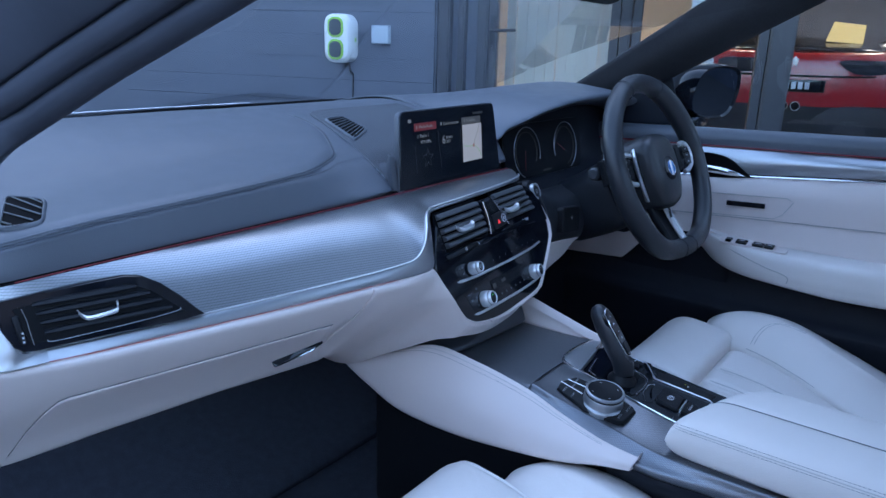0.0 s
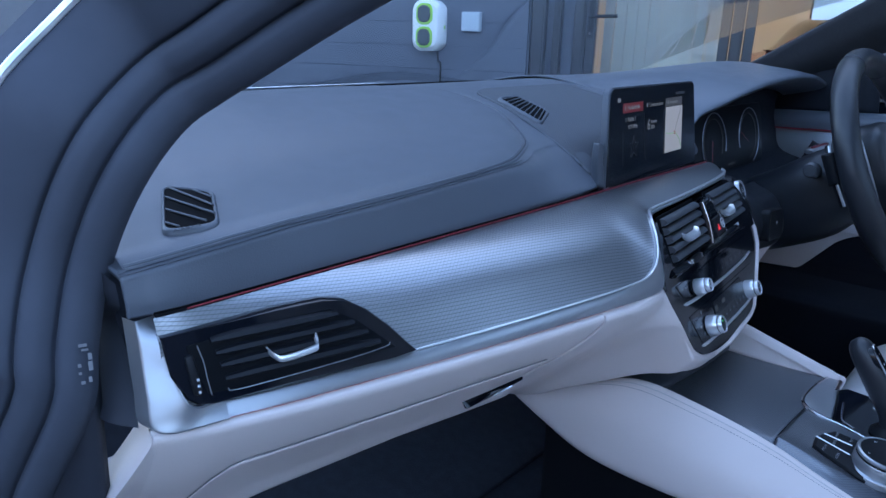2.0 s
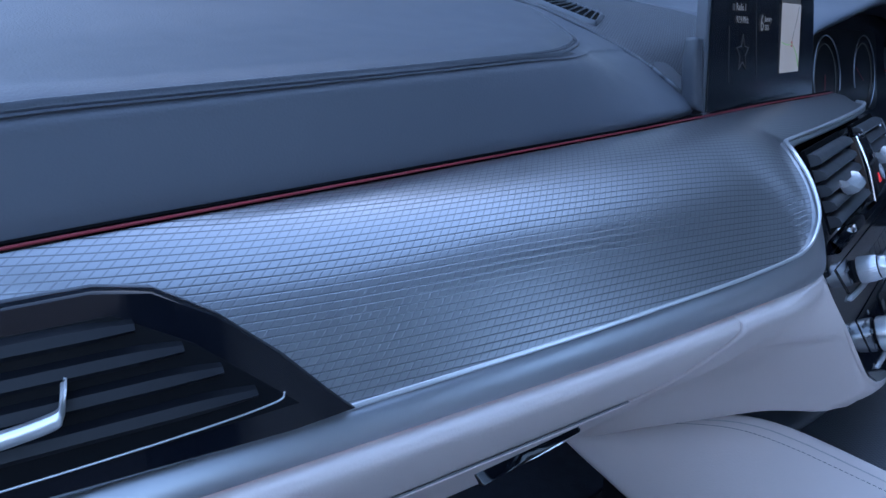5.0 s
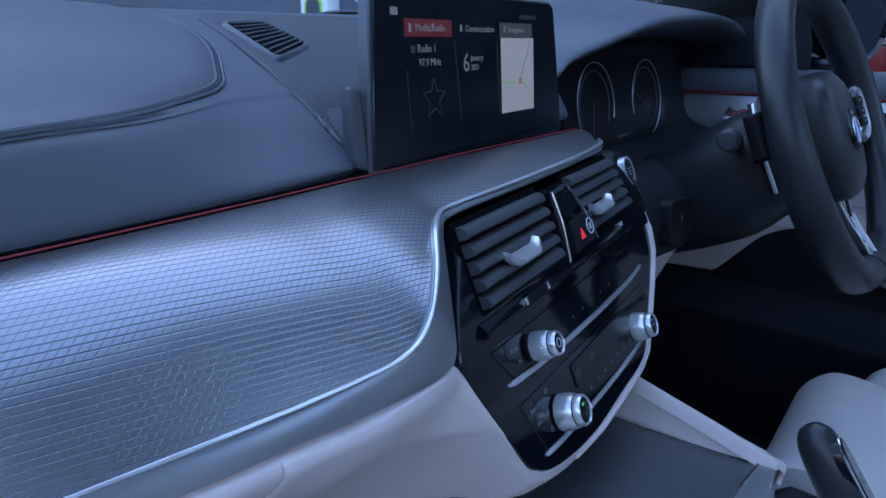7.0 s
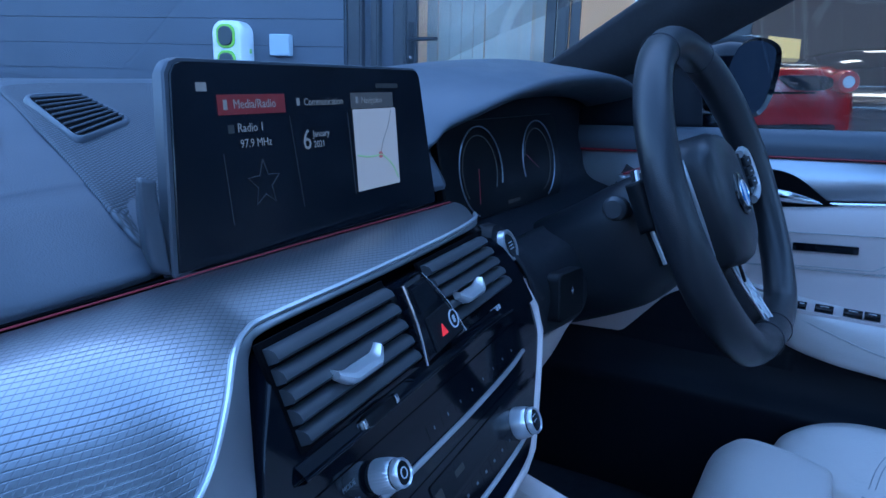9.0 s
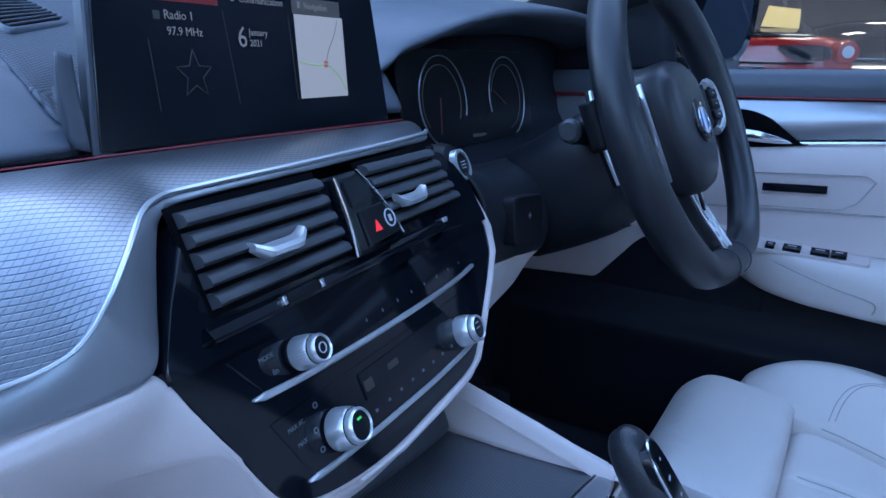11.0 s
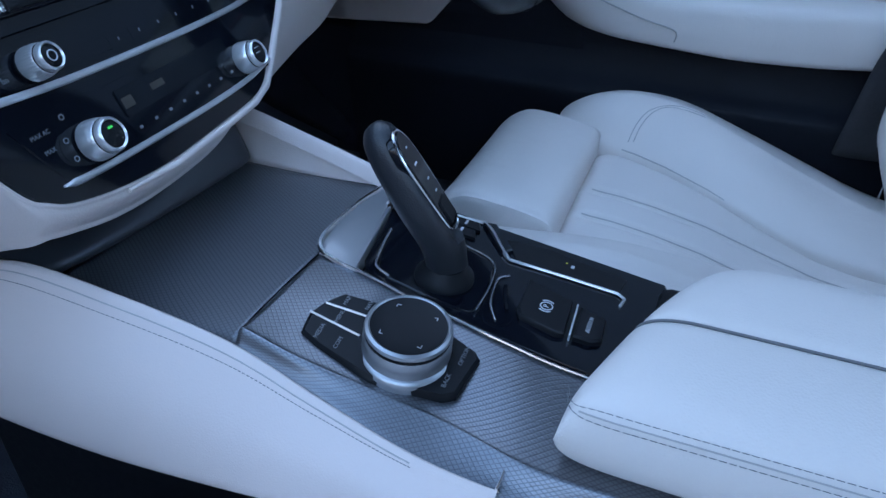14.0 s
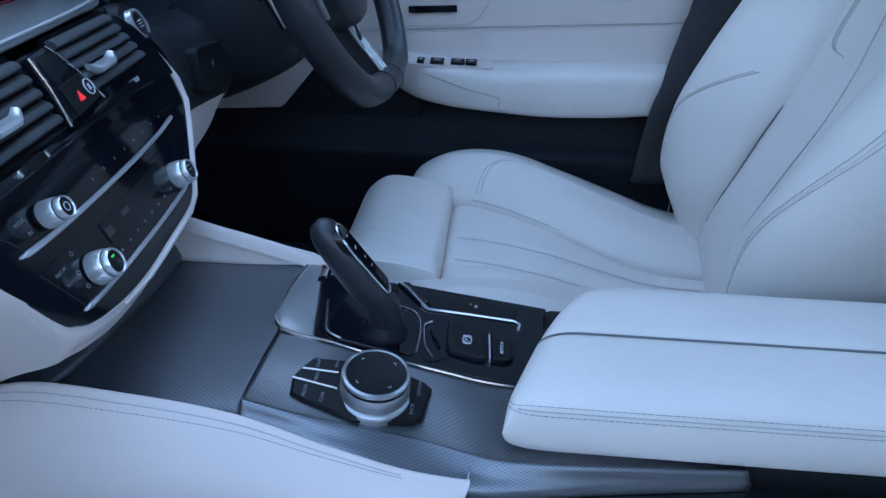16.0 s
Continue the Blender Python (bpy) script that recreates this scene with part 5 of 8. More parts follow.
def stack_vent(u0, u1, v0, v1, lean, tab_u, tab_v):
    # flat near-black plate behind the vanes in place of a shaded hollow
    well = part("vent_well_shade", prism([(u0 - 0.003, v1 + 0.003), (u1 + 0.002, v1 + 0.004), (u1 + lean, v0 - 0.001), (u0 + lean * 0.2 - 0.002, v0 - 0.002)], 0.0, 0.0026, ST), SEALSHADE, stack, smooth=False)
    n = 5
    for k in range(n):
        f = (k + 0.5) / n
        v = v1 + (v0 - v1) * f
        a, b = u0 + lean * 0.2 * f, u1 + lean * f - 0.002
        rows = []
        for u in [a + (b - a) * i / 10 for i in range(11)]:
            rows.append([ST @ Vector((u, v + 0.0050, 0.0022)), ST @ Vector((u, v + 0.0044, 0.0062)), ST @ Vector((u, v + 0.0016, 0.0096)), ST @ Vector((u, v - 0.0020, 0.0104)), ST @ Vector((u, v - 0.0034, 0.0088)), ST @ Vector((u, v - 0.0036, 0.0026))])
        part("vane", grid(rows, closed=True, cap=True), SLATS, well, "dark grey air vane")
    # a scoop that stands out from the middle vane, its ends curling up
    tab_rows = []
    for i in range(25):
        e = -1 + 2 * i / 24
        u, lift, k = tab_u - 0.001 + 0.0225 * e, 0.0055 * max(0.0, (abs(e) - 0.55) / 0.45) ** 1.3, 1 - 0.35 * max(0.0, (abs(e) - 0.6) / 0.4)
        tab_rows.append([ST @ Vector((u, tab_v + lift + v * k, 0.0090 + h * k)) for v, h in ((0.0048, 0.0), (0.0036, 0.0040), (0.0012, 0.0085), (-0.0018, 0.0096), (-0.0040, 0.0080), (-0.0046, 0.0045), (-0.0040, 0.0))])
    part("vent_tab", grid(tab_rows, closed=True, cap=True), PALEEDGE, stack, "satin silver vent tab")
    return well


stack_vent(-0.168, -0.050, 0.0165, 0.0705, 0.006, -0.111, 0.0365)
stack_vent(0.004, 0.112, 0.0215, 0.0715, 0.024, 0.0475, 0.0365)
# divider fin with the hazard and lock keys
part("fin", prism([(-0.040, 0.066), (-0.012, 0.068), (0.002, 0.050), (0.018, 0.016), (-0.044, 0.013)], 0.0, 0.012, ST, inset=0.003), GLOSS, stack, "piano black fin between the vents")
part("fin_edge", tube([on(*p).translation for p in ((-0.040, 0.066, 0.0115), (-0.043, 0.040, 0.0135), (-0.046, 0.013, 0.0115))], 0.0008, 6, smooth=12), CHROME, stack)
part("fin_edge", tube([on(*p).translation for p in ((-0.012, 0.068, 0.0115), (0.004, 0.046, 0.0125), (0.019, 0.016, 0.0115))], 0.0008, 6, smooth=12), CHROME, stack)
part("fin_facet", prism([(-0.036, 0.062), (-0.014, 0.063), (-0.004, 0.047), (-0.034, 0.044)], 0.010, 0.0135, ST, inset=0.001), SCREEN, stack)
keys = part("key_plate", prism([(-0.030, 0.040), (0.002, 0.042), (0.014, 0.019), (-0.030, 0.016)], 0.010, 0.0138, ST, inset=0.001), BLACK, stack)
part("hazard_triangle", prism([(-0.0190, 0.0235), (-0.0105, 0.0235), (-0.0148, 0.0312)], 0.0138, 0.0146, ST), RED, keys, "red hazard triangle", smooth=False)
part("lock_ring", tube([on(0.0035 + 0.0062 * math.cos(a), 0.0295 + 0.0062 * math.sin(a), 0.0142).translation for a in [2 * math.pi * k / 24 for k in range(24)]], 0.0006, 5, True), INK, keys)
part("lock_mark", rbox((0.0022, 0.0268, 0.0138), (0.0050, 0.0318, 0.0146), ST), INK, keys, smooth=False)
# start button beside the wheel
sb = part("start_button", lathe([(0, 0.012), (0.010, 0.012), (0.0115, 0.0105), (0.0120, 0.008)], on(0.184, 0.0500, -0.013), 28), BLACK, stack, "round black start button")
part("start_ring", lathe([(0.0120, 0.006), (0.0122, 0.0125), (0.0150, 0.0125), (0.0158, 0.004)], on(0.184, 0.0500, -0.013), 28), PALEEDGE, sb, "chrome ring")
for k in range(3):
    part("mark", rbox((-0.005, 0.002 - 0.003 * k, 0.0162), (0.005, 0.0030 - 0.003 * k, 0.0165), on(0.184, 0.0500, -0.017)), INK, sb, smooth=False)
part("start_boss", lathe([(0.0158, 0.006), (0.022, 0.004), (0.027, -0.004), (0.028, -0.02)], on(0.184, 0.0500, -0.013), 28), BLACK, stack)
# storage flap, thumb wheel and keys between vents and radio
# added gloss strip, tilted upward so a bright sky reflection shows under the vents
part("tray_glint_lip", surf([[on(u, v, h).translation for v, h in ((0.0120, 0.0025), (0.0085, 0.0048), (0.0045, 0.0068), (0.0028, 0.0062), (0.0022, 0.0022))] for u in (-0.176, -0.15, -0.125, -0.05, 0.03, 0.075, 0.095)], 30, 14), GLOSS, stack, "piano black lip added at the small tray, tilted to catch the sky")
part("flap_line", tube([on(*p).translation for p in ((-0.180, 0.004, 0.0022), (-0.1, 0.0065, 0.0026), (0.03, 0.006, 0.0026), (0.13, 0.000, 0.0022))], 0.0007, 5, smooth=20), BLACK, stack)
part("thumb_wheel", rbox((-0.118, 0.004, 0.001), (-0.088, 0.0115, 0.0092), ST, 0.002), BLACK, stack, "ridged black thumb wheel")
for u in (-0.120, -0.084):
    part("wheel_end", rbox((u - 0.002, 0.005, 0.002), (u + 0.002, 0.0105, 0.0080), ST, 0.0008), CHROME, stack)
for k in range(4):
    part("mark", rbox((0.088 + 0.0055 * k, 0.0085, 0.0020), (0.0915 + 0.0055 * k, 0.0125, 0.0025), ST), INK, stack, smooth=False)
# radio row: mode panel, volume knob, silver bar, station keys
radio = part("radio_panel", prism([(-0.176, -0.008), (0.13, -0.010), (0.128, -0.033), (-0.160, -0.030)], 0.0, 0.0045, ST2, inset=0.001), GLOSS, stack, "black radio key row")
writing("key_text", "MODE", on2(-0.149, -0.0155, 0.0048), 0.0042, INKDIM, radio)
writing("key_text", "fm", on2(-0.146, -0.0245, 0.0048), 0.0048, INKDIM, radio)
part("silver_bar", tube([ST2 @ Vector((u, v, 0.0042)) for u, v in ((-0.168, -0.0320), (-0.150, -0.0340), (-0.10, -0.0370), (0.0, -0.0392), (0.08, -0.0385), (0.122, -0.0355))], [0.0005, 0.0009, 0.0012, 0.0015, 0.0018] + [0.0024] * 42 + [0.0018], 10, rx=0.0017, smooth=48), PALEEDGE, stack, "satin silver bar")
for k in range(8):
    u = -0.062 + 0.0215 * k
    part("station_key", rbox((u, -0.0315, 0.004), (u + 0.0205, -0.0225, 0.00462), ST2), GLOSS, radio, smooth=False)
    part("mark", rbox((u + 0.009, -0.0280, 0.0046), (u + 0.0102, -0.0258, 0.0048), ST2), INKDIM, radio, smooth=False)


def dial(u, v, r, name, label, top):
    """A fluted silver knob with a dark cap."""
    m = ST @ pose(u, v, top - 0.0238)
    rows = []
    n = 72
    for rad, h in ((r * 0.90, 0.0060), (r, 0.0066), (r * 1.01, 0.0085), (r * 0.98, 0.014), (r * 0.92, 0.0178), (r * 0.86, 0.019)):
        rows.append([m @ Vector(((rad + (0.0003 if j % 2 else 0)) * math.cos(2 * math.pi * j / n), (rad + (0.0003 if j % 2 else 0)) * math.sin(2 * math.pi * j / n), h)) for j in range(n)])
    k = part(name, grid(rows, closed=True), PALEEDGE, stack, label)
    part("neck", lathe([(r * 0.86, -0.016), (r * 0.86, 0.0062)], m, 40), BLACK, k)
    part("groove", lathe([(r * 0.87, 0.0185), (r * 0.83, 0.0185), (r * 0.83, 0.0205)], m, 40), BLACK, k)
    part("collar", lathe([(r * 0.86, 0.0198), (r * 0.86, 0.0232), (r * 0.76, 0.0248), (r * 0.68, 0.0238)], m, 40), PALEEDGE, k)
    part("cap", lathe([(0, 0.0238), (r * 0.60, 0.0238), (r * 0.69, 0.0232)], m, 40), BLACK, k)
    return k


vol = dial(-0.1190, -0.0236, 0.0096, "volume_knob", "fluted silver volume knob", 0.0190)
part("mark", tube([on(-0.1190 + 0.003 * math.cos(a), -0.0236 + 0.003 * math.sin(a), 0.0194).translation for a in [2 * math.pi * k / 12 for k in range(12)]], 0.0004, 5, True), INK, vol)
tl = dial(-0.1095, -0.0750, 0.0124, "temperature_knob", "fluted silver temperature knob", 0.0170)
part("telltale", rbox((-0.1112, -0.0716, 0.0168), (-0.1074, -0.0702, 0.0174), ST), GREEN, tl, smooth=False)
tr = dial(0.0690, -0.0782, 0.0124, "temperature_knob", "fluted silver temperature knob", 0.0155)
for k in range(2):
    part("mark", rbox((0.065, -0.0742 - 0.004 * k, 0.0153), (0.071, -0.0735 - 0.004 * k, 0.0159), ST), INK, tr, smooth=False)
# climate row
clim = part("climate_panel", prism([(-0.164, -0.048), (0.112, -0.050), (0.092, -0.092), (-0.147, -0.088)], 0.0, 0.0042, ST2, inset=0.001), GLOSS, stack, "black climate key row")
part("climate_display", prism(rect(-0.082, -0.072, 0.046, -0.054, 0.002), 0.002, 0.0052, ST2), SCREEN, clim, smooth=False)
part("readout", rbox((-0.080, -0.067, 0.0052), (-0.070, -0.060, 0.0054), ST2), LITDIM, clim, smooth=False)
part("readout", rbox((-0.050, -0.0645, 0.0052), (-0.036, -0.0600, 0.0054), ST2), LITDIM, clim, smooth=False)
for words, u, v in (("MAX AC", -0.1465, -0.0570), ("MAX", -0.1465, -0.0670)):
    writing("key_text", words, on2(u, v, 0.0044), 0.0038, INKDIM, clim)
for u, v in ((-0.127, -0.0535), (-0.1335, -0.0660), (-0.134, -0.0775)):
    part("mark", tube([on2(u + 0.0019 * math.cos(a), v + 0.0016 * math.sin(a), 0.0045).translation for a in (0.3, 1.3, 2.3, 3.4, 4.4, 5.4)], 0.0004, 5, True), INKDIM, clim)
for k in range(8):
    u = -0.083 + 0.0165 * k
    key = part("climate_key", rbox((u, -0.0855, 0.003), (u + 0.0155, -0.0755, 0.00432), ST2), GLOSS, clim, smooth=False)
    part("mark", rbox((u + 0.0058, -0.082, 0.0043), (u + 0.0088, -0.0800, 0.0045), ST2), INKDIM, key, smooth=False)
part("silver_bar", tube([ST2 @ Vector((u, v, 0.0040)) for u, v in ((-0.152, -0.0870), (-0.135, -0.0890), (-0.09, -0.0912), (0.0, -0.0932), (0.06, -0.0920), (0.096, -0.0875))], [0.0005, 0.0009, 0.0012, 0.0015, 0.0018] + [0.0024] * 42 + [0.0018], 10, rx=0.0017, smooth=48), PALEEDGE, stack, "satin silver bar")

# =====================================================================
# centre console
# =====================================================================
console = thing("centre_console", (0, -0.35, 0.35), "centre console with dark embossed lid, aluminium trim and ivory sides", "console")
part("console_body", rbox((-0.120, -0.90, 0.34), (0.095, 0.06, 0.615), Matrix(), 0.01), BLACK, console)
# lid of the tray
lid = []
for y, z in ((-0.098, 0.676), (-0.13, 0.6755), (-0.18, 0.676), (-0.22, 0.678), (-0.2508, 0.680)):
    w = lerp([(-0.25, -0.126), (-0.17, -0.128), (-0.098, -0.120)], y)
    e = 0.0038 if y < -0.24 else 0.0
    lid.append([(w + 0.001, y, z - 0.020), (w, y, z - 0.008), (w + 0.012, y - e * 0.15, z - 0.002), (-0.06, y - e * 0.75, z + 0.001), (0.0, y - e, z + 0.001), (0.06, y, z - 0.001), (0.092, y, z - 0.003)])
part("tray_lid", surf(lid, 30, 40), LIDSKIN, console, "dark grey embossed lid over the tray", solid=0.003)
part("lid_seam", tube([(-0.126, -0.2505, 0.668), (-0.118, -0.2507, 0.6775), (-0.08, -0.2525, 0.681), (-0.03, -0.2550, 0.682)], 0.0005, 6, smooth=20), SEALSHADE, console)
flap = [[(x, y0, 0.676), (x, y0 - 0.012, 0.682), (x, y0 - 0.013, 0.690), (x, y0 + 0.010, z1 - 0.006), (x, y0 + 0.03, z1 + 0.004)] for x, y0, z1 in ((-0.135, -0.082, 0.702), (-0.118, -0.094, 0.705), (-0.08, -0.101, 0.711), (-0.02, -0.106, 0.722), (0.04, -0.109, 0.735), (0.075, -0.108, 0.742), (0.088, -0.100, 0.744))]
part("front_flap", surf(flap, 40, 18), FLAPGREY, console, "dark flap at the foot of the centre stack", solid=0.003)
# aluminium trim beside the selector
ST_R = [(-0.030, -0.2555, 0.6815), (-0.040, -0.30, 0.680), (-0.0465, -0.33, 0.677), (-0.052, -0.37, 0.672), (-0.056, -0.41, 0.666), (-0.058, -0.45, 0.660), (-0.060, -0.55, 0.652), (-0.075, -0.64, 0.638)]
RIDGE = [(-0.1215, -0.2515, 0.6800), (-0.1255, -0.292, 0.6730), (-0.1235, -0.332, 0.6635), (-0.1215, -0.388, 0.6515), (-0.1295, -0.440, 0.6467), (-0.1295, -0.478, 0.6447), (-0.1245, -0.545, 0.6425), (-0.1165, -0.642, 0.6405)]
FOOT = [(-0.1305, -0.2515, 0.6690), (-0.1345, -0.300, 0.6600), (-0.1400, -0.340, 0.6510), (-0.1480, -0.385, 0.6400), (-0.1480, -0.436, 0.6315), (-0.1420, -0.478, 0.6290), (-0.1300, -0.545, 0.6275), (-0.1185, -0.646, 0.6300)]
rows = []
for a, r, b in zip(ST_R, RIDGE, FOOT):
    a, r, b = Vector(a), Vector(r), Vector(b)
    top = (a - r).normalized()
    down = (b - r).normalized()
    rows.append([a, a.lerp(r, 0.35), a.lerp(r, 0.70) - Vector((0, 0, 0.0008)), r + top * 0.0055 + Vector((0, 0, 0.0002)), r + top * 0.0016 + Vector((0, 0, 0.0012)), r + down * 0.0014 + Vector((-0.0004, 0, 0.0004)), r.lerp(b, 0.45), b, b + Vector((0.003, 0, -0.010))])
part("console_trim", surf(rows, 90, 44), NETMETAL2, console, "aluminium trim with a fine net and a rounded outer ridge", solid=0.002)
part("trim_edge", tube([Vector(p) + Vector((0.001, 0, 0.0006)) for p in catmull(ST_R[:7], 50)], 0.0011, 6), CHROME, console, "bright edge line")
low = [[Vector(p) + Vector((0.002, 0, -0.010)) for p in FOOT[3:]], [Vector(p) + Vector((0.004, 0, -0.028)) for p in FOOT[3:]], [Vector((-0.118, p[1], 0.55)) for p in FOOT[3:]], [Vector((-0.118, p[1], 0.36)) for p in FOOT[3:]]]
part("console_side", surf(low, 16, 30), SHADEPLASTIC, console, "black lower side of the console")


def knee(side, top, bottom, label):
    rows = []
    for i, (a, b) in enumerate(zip(top, bottom)):
        a, b = Vector(a), Vector(b)
        k = lerp([(0, 0.010), (3, 0.016), (5, 0.010), (7, 0.004)], i)
        o = Vector((side, 0, 0.25)) * k
        inn = Vector((-side, 0, 0))
        rows.append([a + inn * 0.010 + Vector((0, 0, -0.010)), a + inn * 0.004 + Vector((0, 0, 0.001)), a + o * 0.12, a.lerp(b, 0.2) + o * 0.65, a.lerp(b, 0.5) + o, a.lerp(b, 0.8) + o * 0.65, b, b + inn * 0.02 + Vector((0, 0, -0.006))])
    # blunt, rounded rear end
    rows.append([p + Vector((-side * 0.003, -0.0035, 0)) for p in rows[-1]])
    rows.append([p + Vector((-side * 0.016, -0.004, 0)) for p in rows[-2]])
    skin = surf(rows, 60, 26)
    tree = BVHTree.FromBMesh(skin)
    ob = part("knee_panel", skin, LEATHERB, console, label)
    for f in (0.055, 0.125):
        pts = [Vector(a).lerp(Vector(b), f) for a, b in zip(top, bottom)]
        line = []
        for p in catmull(pts, 480)[:416]:
            at, up, _, _ = tree.ray_cast(p + Vector((side * 0.05, 0, 0.09)), Vector((-side * 0.05, 0, -0.09)).normalized())
            if at is None:
                at, up, _, _ = tree.find_nearest(p)
            line.append(at + (up if up.dot(Vector((side, 0, 1))) > 0 else -up) * 0.0002)
        if f < 0.1:
            part("seam", tube(line[::4], 0.0005, 5), PALETHREAD, ob)
        else:
            part("stitching", joined(*[tube([line[k], line[k + 1], line[k + 2]], 0.00036, 4) for k in range(0, 412, 3)]), THREAD, ob)
    return ob


KT = [(-0.152, 0.060, 0.640), (-0.147, -0.02, 0.674), (-0.141, -0.09, 0.697), (-0.137, -0.17, 0.690), (-0.133, -0.25, 0.6735), (-0.140, -0.315, 0.6575), (-0.149, -0.378, 0.6470), (-0.152, -0.426, 0.6440)]
KB = [(-0.165, 0.090, 0.625), (-0.172, 0.03, 0.606), (-0.177, -0.045, 0.587), (-0.177, -0.15, 0.585), (-0.177, -0.25, 0.597), (-0.175, -0.33, 0.610), (-0.170, -0.385, 0.6245), (-0.161, -0.4205, 0.6275)]
knee(-1, KT, KB, "ivory leather side panel of the console with grey stitching")
KT2 = [(0.108, 0.03, 0.742), (0.106, -0.02, 0.735), (0.105, -0.07, 0.727), (0.105, -0.12, 0.717), (0.104, -0.165, 0.706), (0.102, -0.20, 0.698), (0.099, -0.235, 0.690), (0.097, -0.262, 0.683)]
KB2 = [(0.135, 0.09, 0.62), (0.145, 0.03, 0.60), (0.150, -0.045, 0.59), (0.150, -0.12, 0.60), (0.145, -0.18, 0.62), (0.135, -0.22, 0.64), (0.118, -0.25, 0.66), (0.100, -0.268, 0.678)]
knee(1, KT2, KB2, "ivory leather side panel of the console with grey stitching")
inner_face = [[(0.104, y, z) for y, z in ((0.0, 0.735), (-0.07, 0.726), (-0.14, 0.711), (-0.20, 0.697), (-0.255, 0.684))], [(0.092, y, 0.672) for y in (0.0, -0.07, -0.14, -0.20, -0.255)]]
part("knee_inner", surf(inner_face, 8, 24), LEATHERB, console, "ivory leather inner side", solid=0.003)

# selector panel
SP = basis((0, -0.26, 0.6765), (1, 0, 0), (0, 0.995, 0.085))


def sel(x, y, h=0.0):
    """x across, y metres behind the tray lid."""
    return SP @ Vector((x, -y, h))


def selp(pts, lo, hi, round_to=0, inset=0.0):
    return prism([(x, -y) for x, y in pts], lo, hi, SP, round_to, inset)


tray_wing = surf([[sel(-0.028, -0.006, 0.004), sel(-0.006, -0.012, 0.006), sel(0.04, -0.012, 0.006), sel(0.088, -0.008, 0.002)], [sel(-0.030, 0.0, 0.005), sel(-0.006, -0.002, 0.007), sel(0.04, 0.0, 0.006), sel(0.09, 0.004, 0.002)], [sel(-0.034, 0.022, 0.0045), sel(-0.014, 0.0195, 0.0045), sel(0.02, 0.0140, 0.0045), sel(0.06, 0.007, 0.003)], [sel(-0.035, 0.026, 0.0035), sel(-0.0145, 0.0225, 0.0035), sel(0.02, 0.0170, 0.0035), sel(0.06, 0.010, 0.002)], [sel(-0.036, 0.029, -0.004), sel(-0.015, 0.0245, -0.004), sel(0.02, 0.0190, -0.004), sel(0.06, 0.012, -0.004)]], 28, 30)
part("selector_wing", tray_wing, SATIN, console, "satin silver ledge ahead of the gear selector", solid=0.002)
part("wing_edge", tube([sel(-0.040, 0.045, 0.004), sel(-0.033, 0.012, 0.0055), sel(-0.028, -0.003, 0.0065), sel(-0.018, -0.011, 0.0075), sel(0.0, -0.013, 0.008), sel(0.04, -0.0125, 0.007), sel(0.085, -0.009, 0.003)], 0.0021, 6, smooth=40), CHROME, console, "bright curved edge")
panel_out = [(0.065, 0.010), (0.078, 0.018), (0.082, 0.06), (0.078, 0.10), (0.066, 0.235), (0.0, 0.255), (-0.056, 0.235), (-0.055, 0.19), (-0.050, 0.14), (-0.045, 0.10), (-0.036, 0.055), (-0.026, 0.030), (-0.015, 0.024), (0.03, 0.018)]
panel = part("selector_panel", selp(panel_out, -0.03, 0.0015, inset=0.0015), GLOSS, console, "piano black selector panel")
part("selector_well", selp([(0.030, 0.026), (0.046, 0.035), (0.040, 0.075), (0.026, 0.110), (-0.030, 0.116), (-0.036, 0.10), (-0.030, 0.06), (-0.021, 0.038)], 0.0, 0.0030, 40, 0.001), GLOSS, panel)
part("well_edge", tube([sel(-0.028, 0.05, 0.004), sel(-0.020, 0.036, 0.004), sel(0.0, 0.030, 0.004), sel(0.028, 0.025, 0.004)], 0.0010, 6, smooth=20), CHROME, panel)
part("well_edge", tube([sel(0.046, 0.055, 0.004), sel(0.036, 0.085, 0.004), sel(0.026, 0.110, 0.004), sel(0.0, 0.117, 0.004), sel(-0.034, 0.117, 0.004)], 0.0007, 6, smooth=20), CHROME, panel)
part("silver_line", tube([sel(0.076, 0.045, 0.002), sel(0.075, 0.088, 0.003), sel(0.066, 0.096, 0.003), sel(0.044, 0.112, 0.003), sel(0.036, 0.120, 0.003), sel(0.036, 0.16, 0.003), sel(0.035, 0.203, 0.003), sel(0.031, 0.2085, 0.0028), sel(0.022, 0.207, 0.0024)], 0.0012, 6), PALEEDGE, panel, "thin silver line")
part("line_ramp", tube([sel(0.0755, 0.086, 0.0030), sel(0.067, 0.0955, 0.0036), sel(0.0555, 0.1040, 0.0036), sel(0.0445, 0.1120, 0.0034), sel(0.0375, 0.1185, 0.0030)], [0.0013] + [0.0027] * 22 + [0.0013], 8, rx=0.0012, smooth=24), PALEEDGE, panel, "broad bright bend of the silver line")
part("mode_ramp", selp([(0.074, 0.086), (0.077, 0.096), (0.048, 0.119), (0.041, 0.112)], 0.001, 0.0048, 0, 0.001), GLOSS, panel)
for k in range(2):
    key = part("mode_key", selp([(0.050 + 0.012 * k, 0.062), (0.061 + 0.012 * k, 0.060), (0.060 + 0.012 * k, 0.084), (0.049 + 0.012 * k, 0.088)], 0.0, 0.004, 0, 0.0008), BLACK, panel)
    part("mark", rbox((-0.003, -0.001, 0), (0.003, 0.001, 0.0004), SP @ pose(0.0555 + 0.012 * k, -0.074, 0.004)), INK, key, smooth=False)
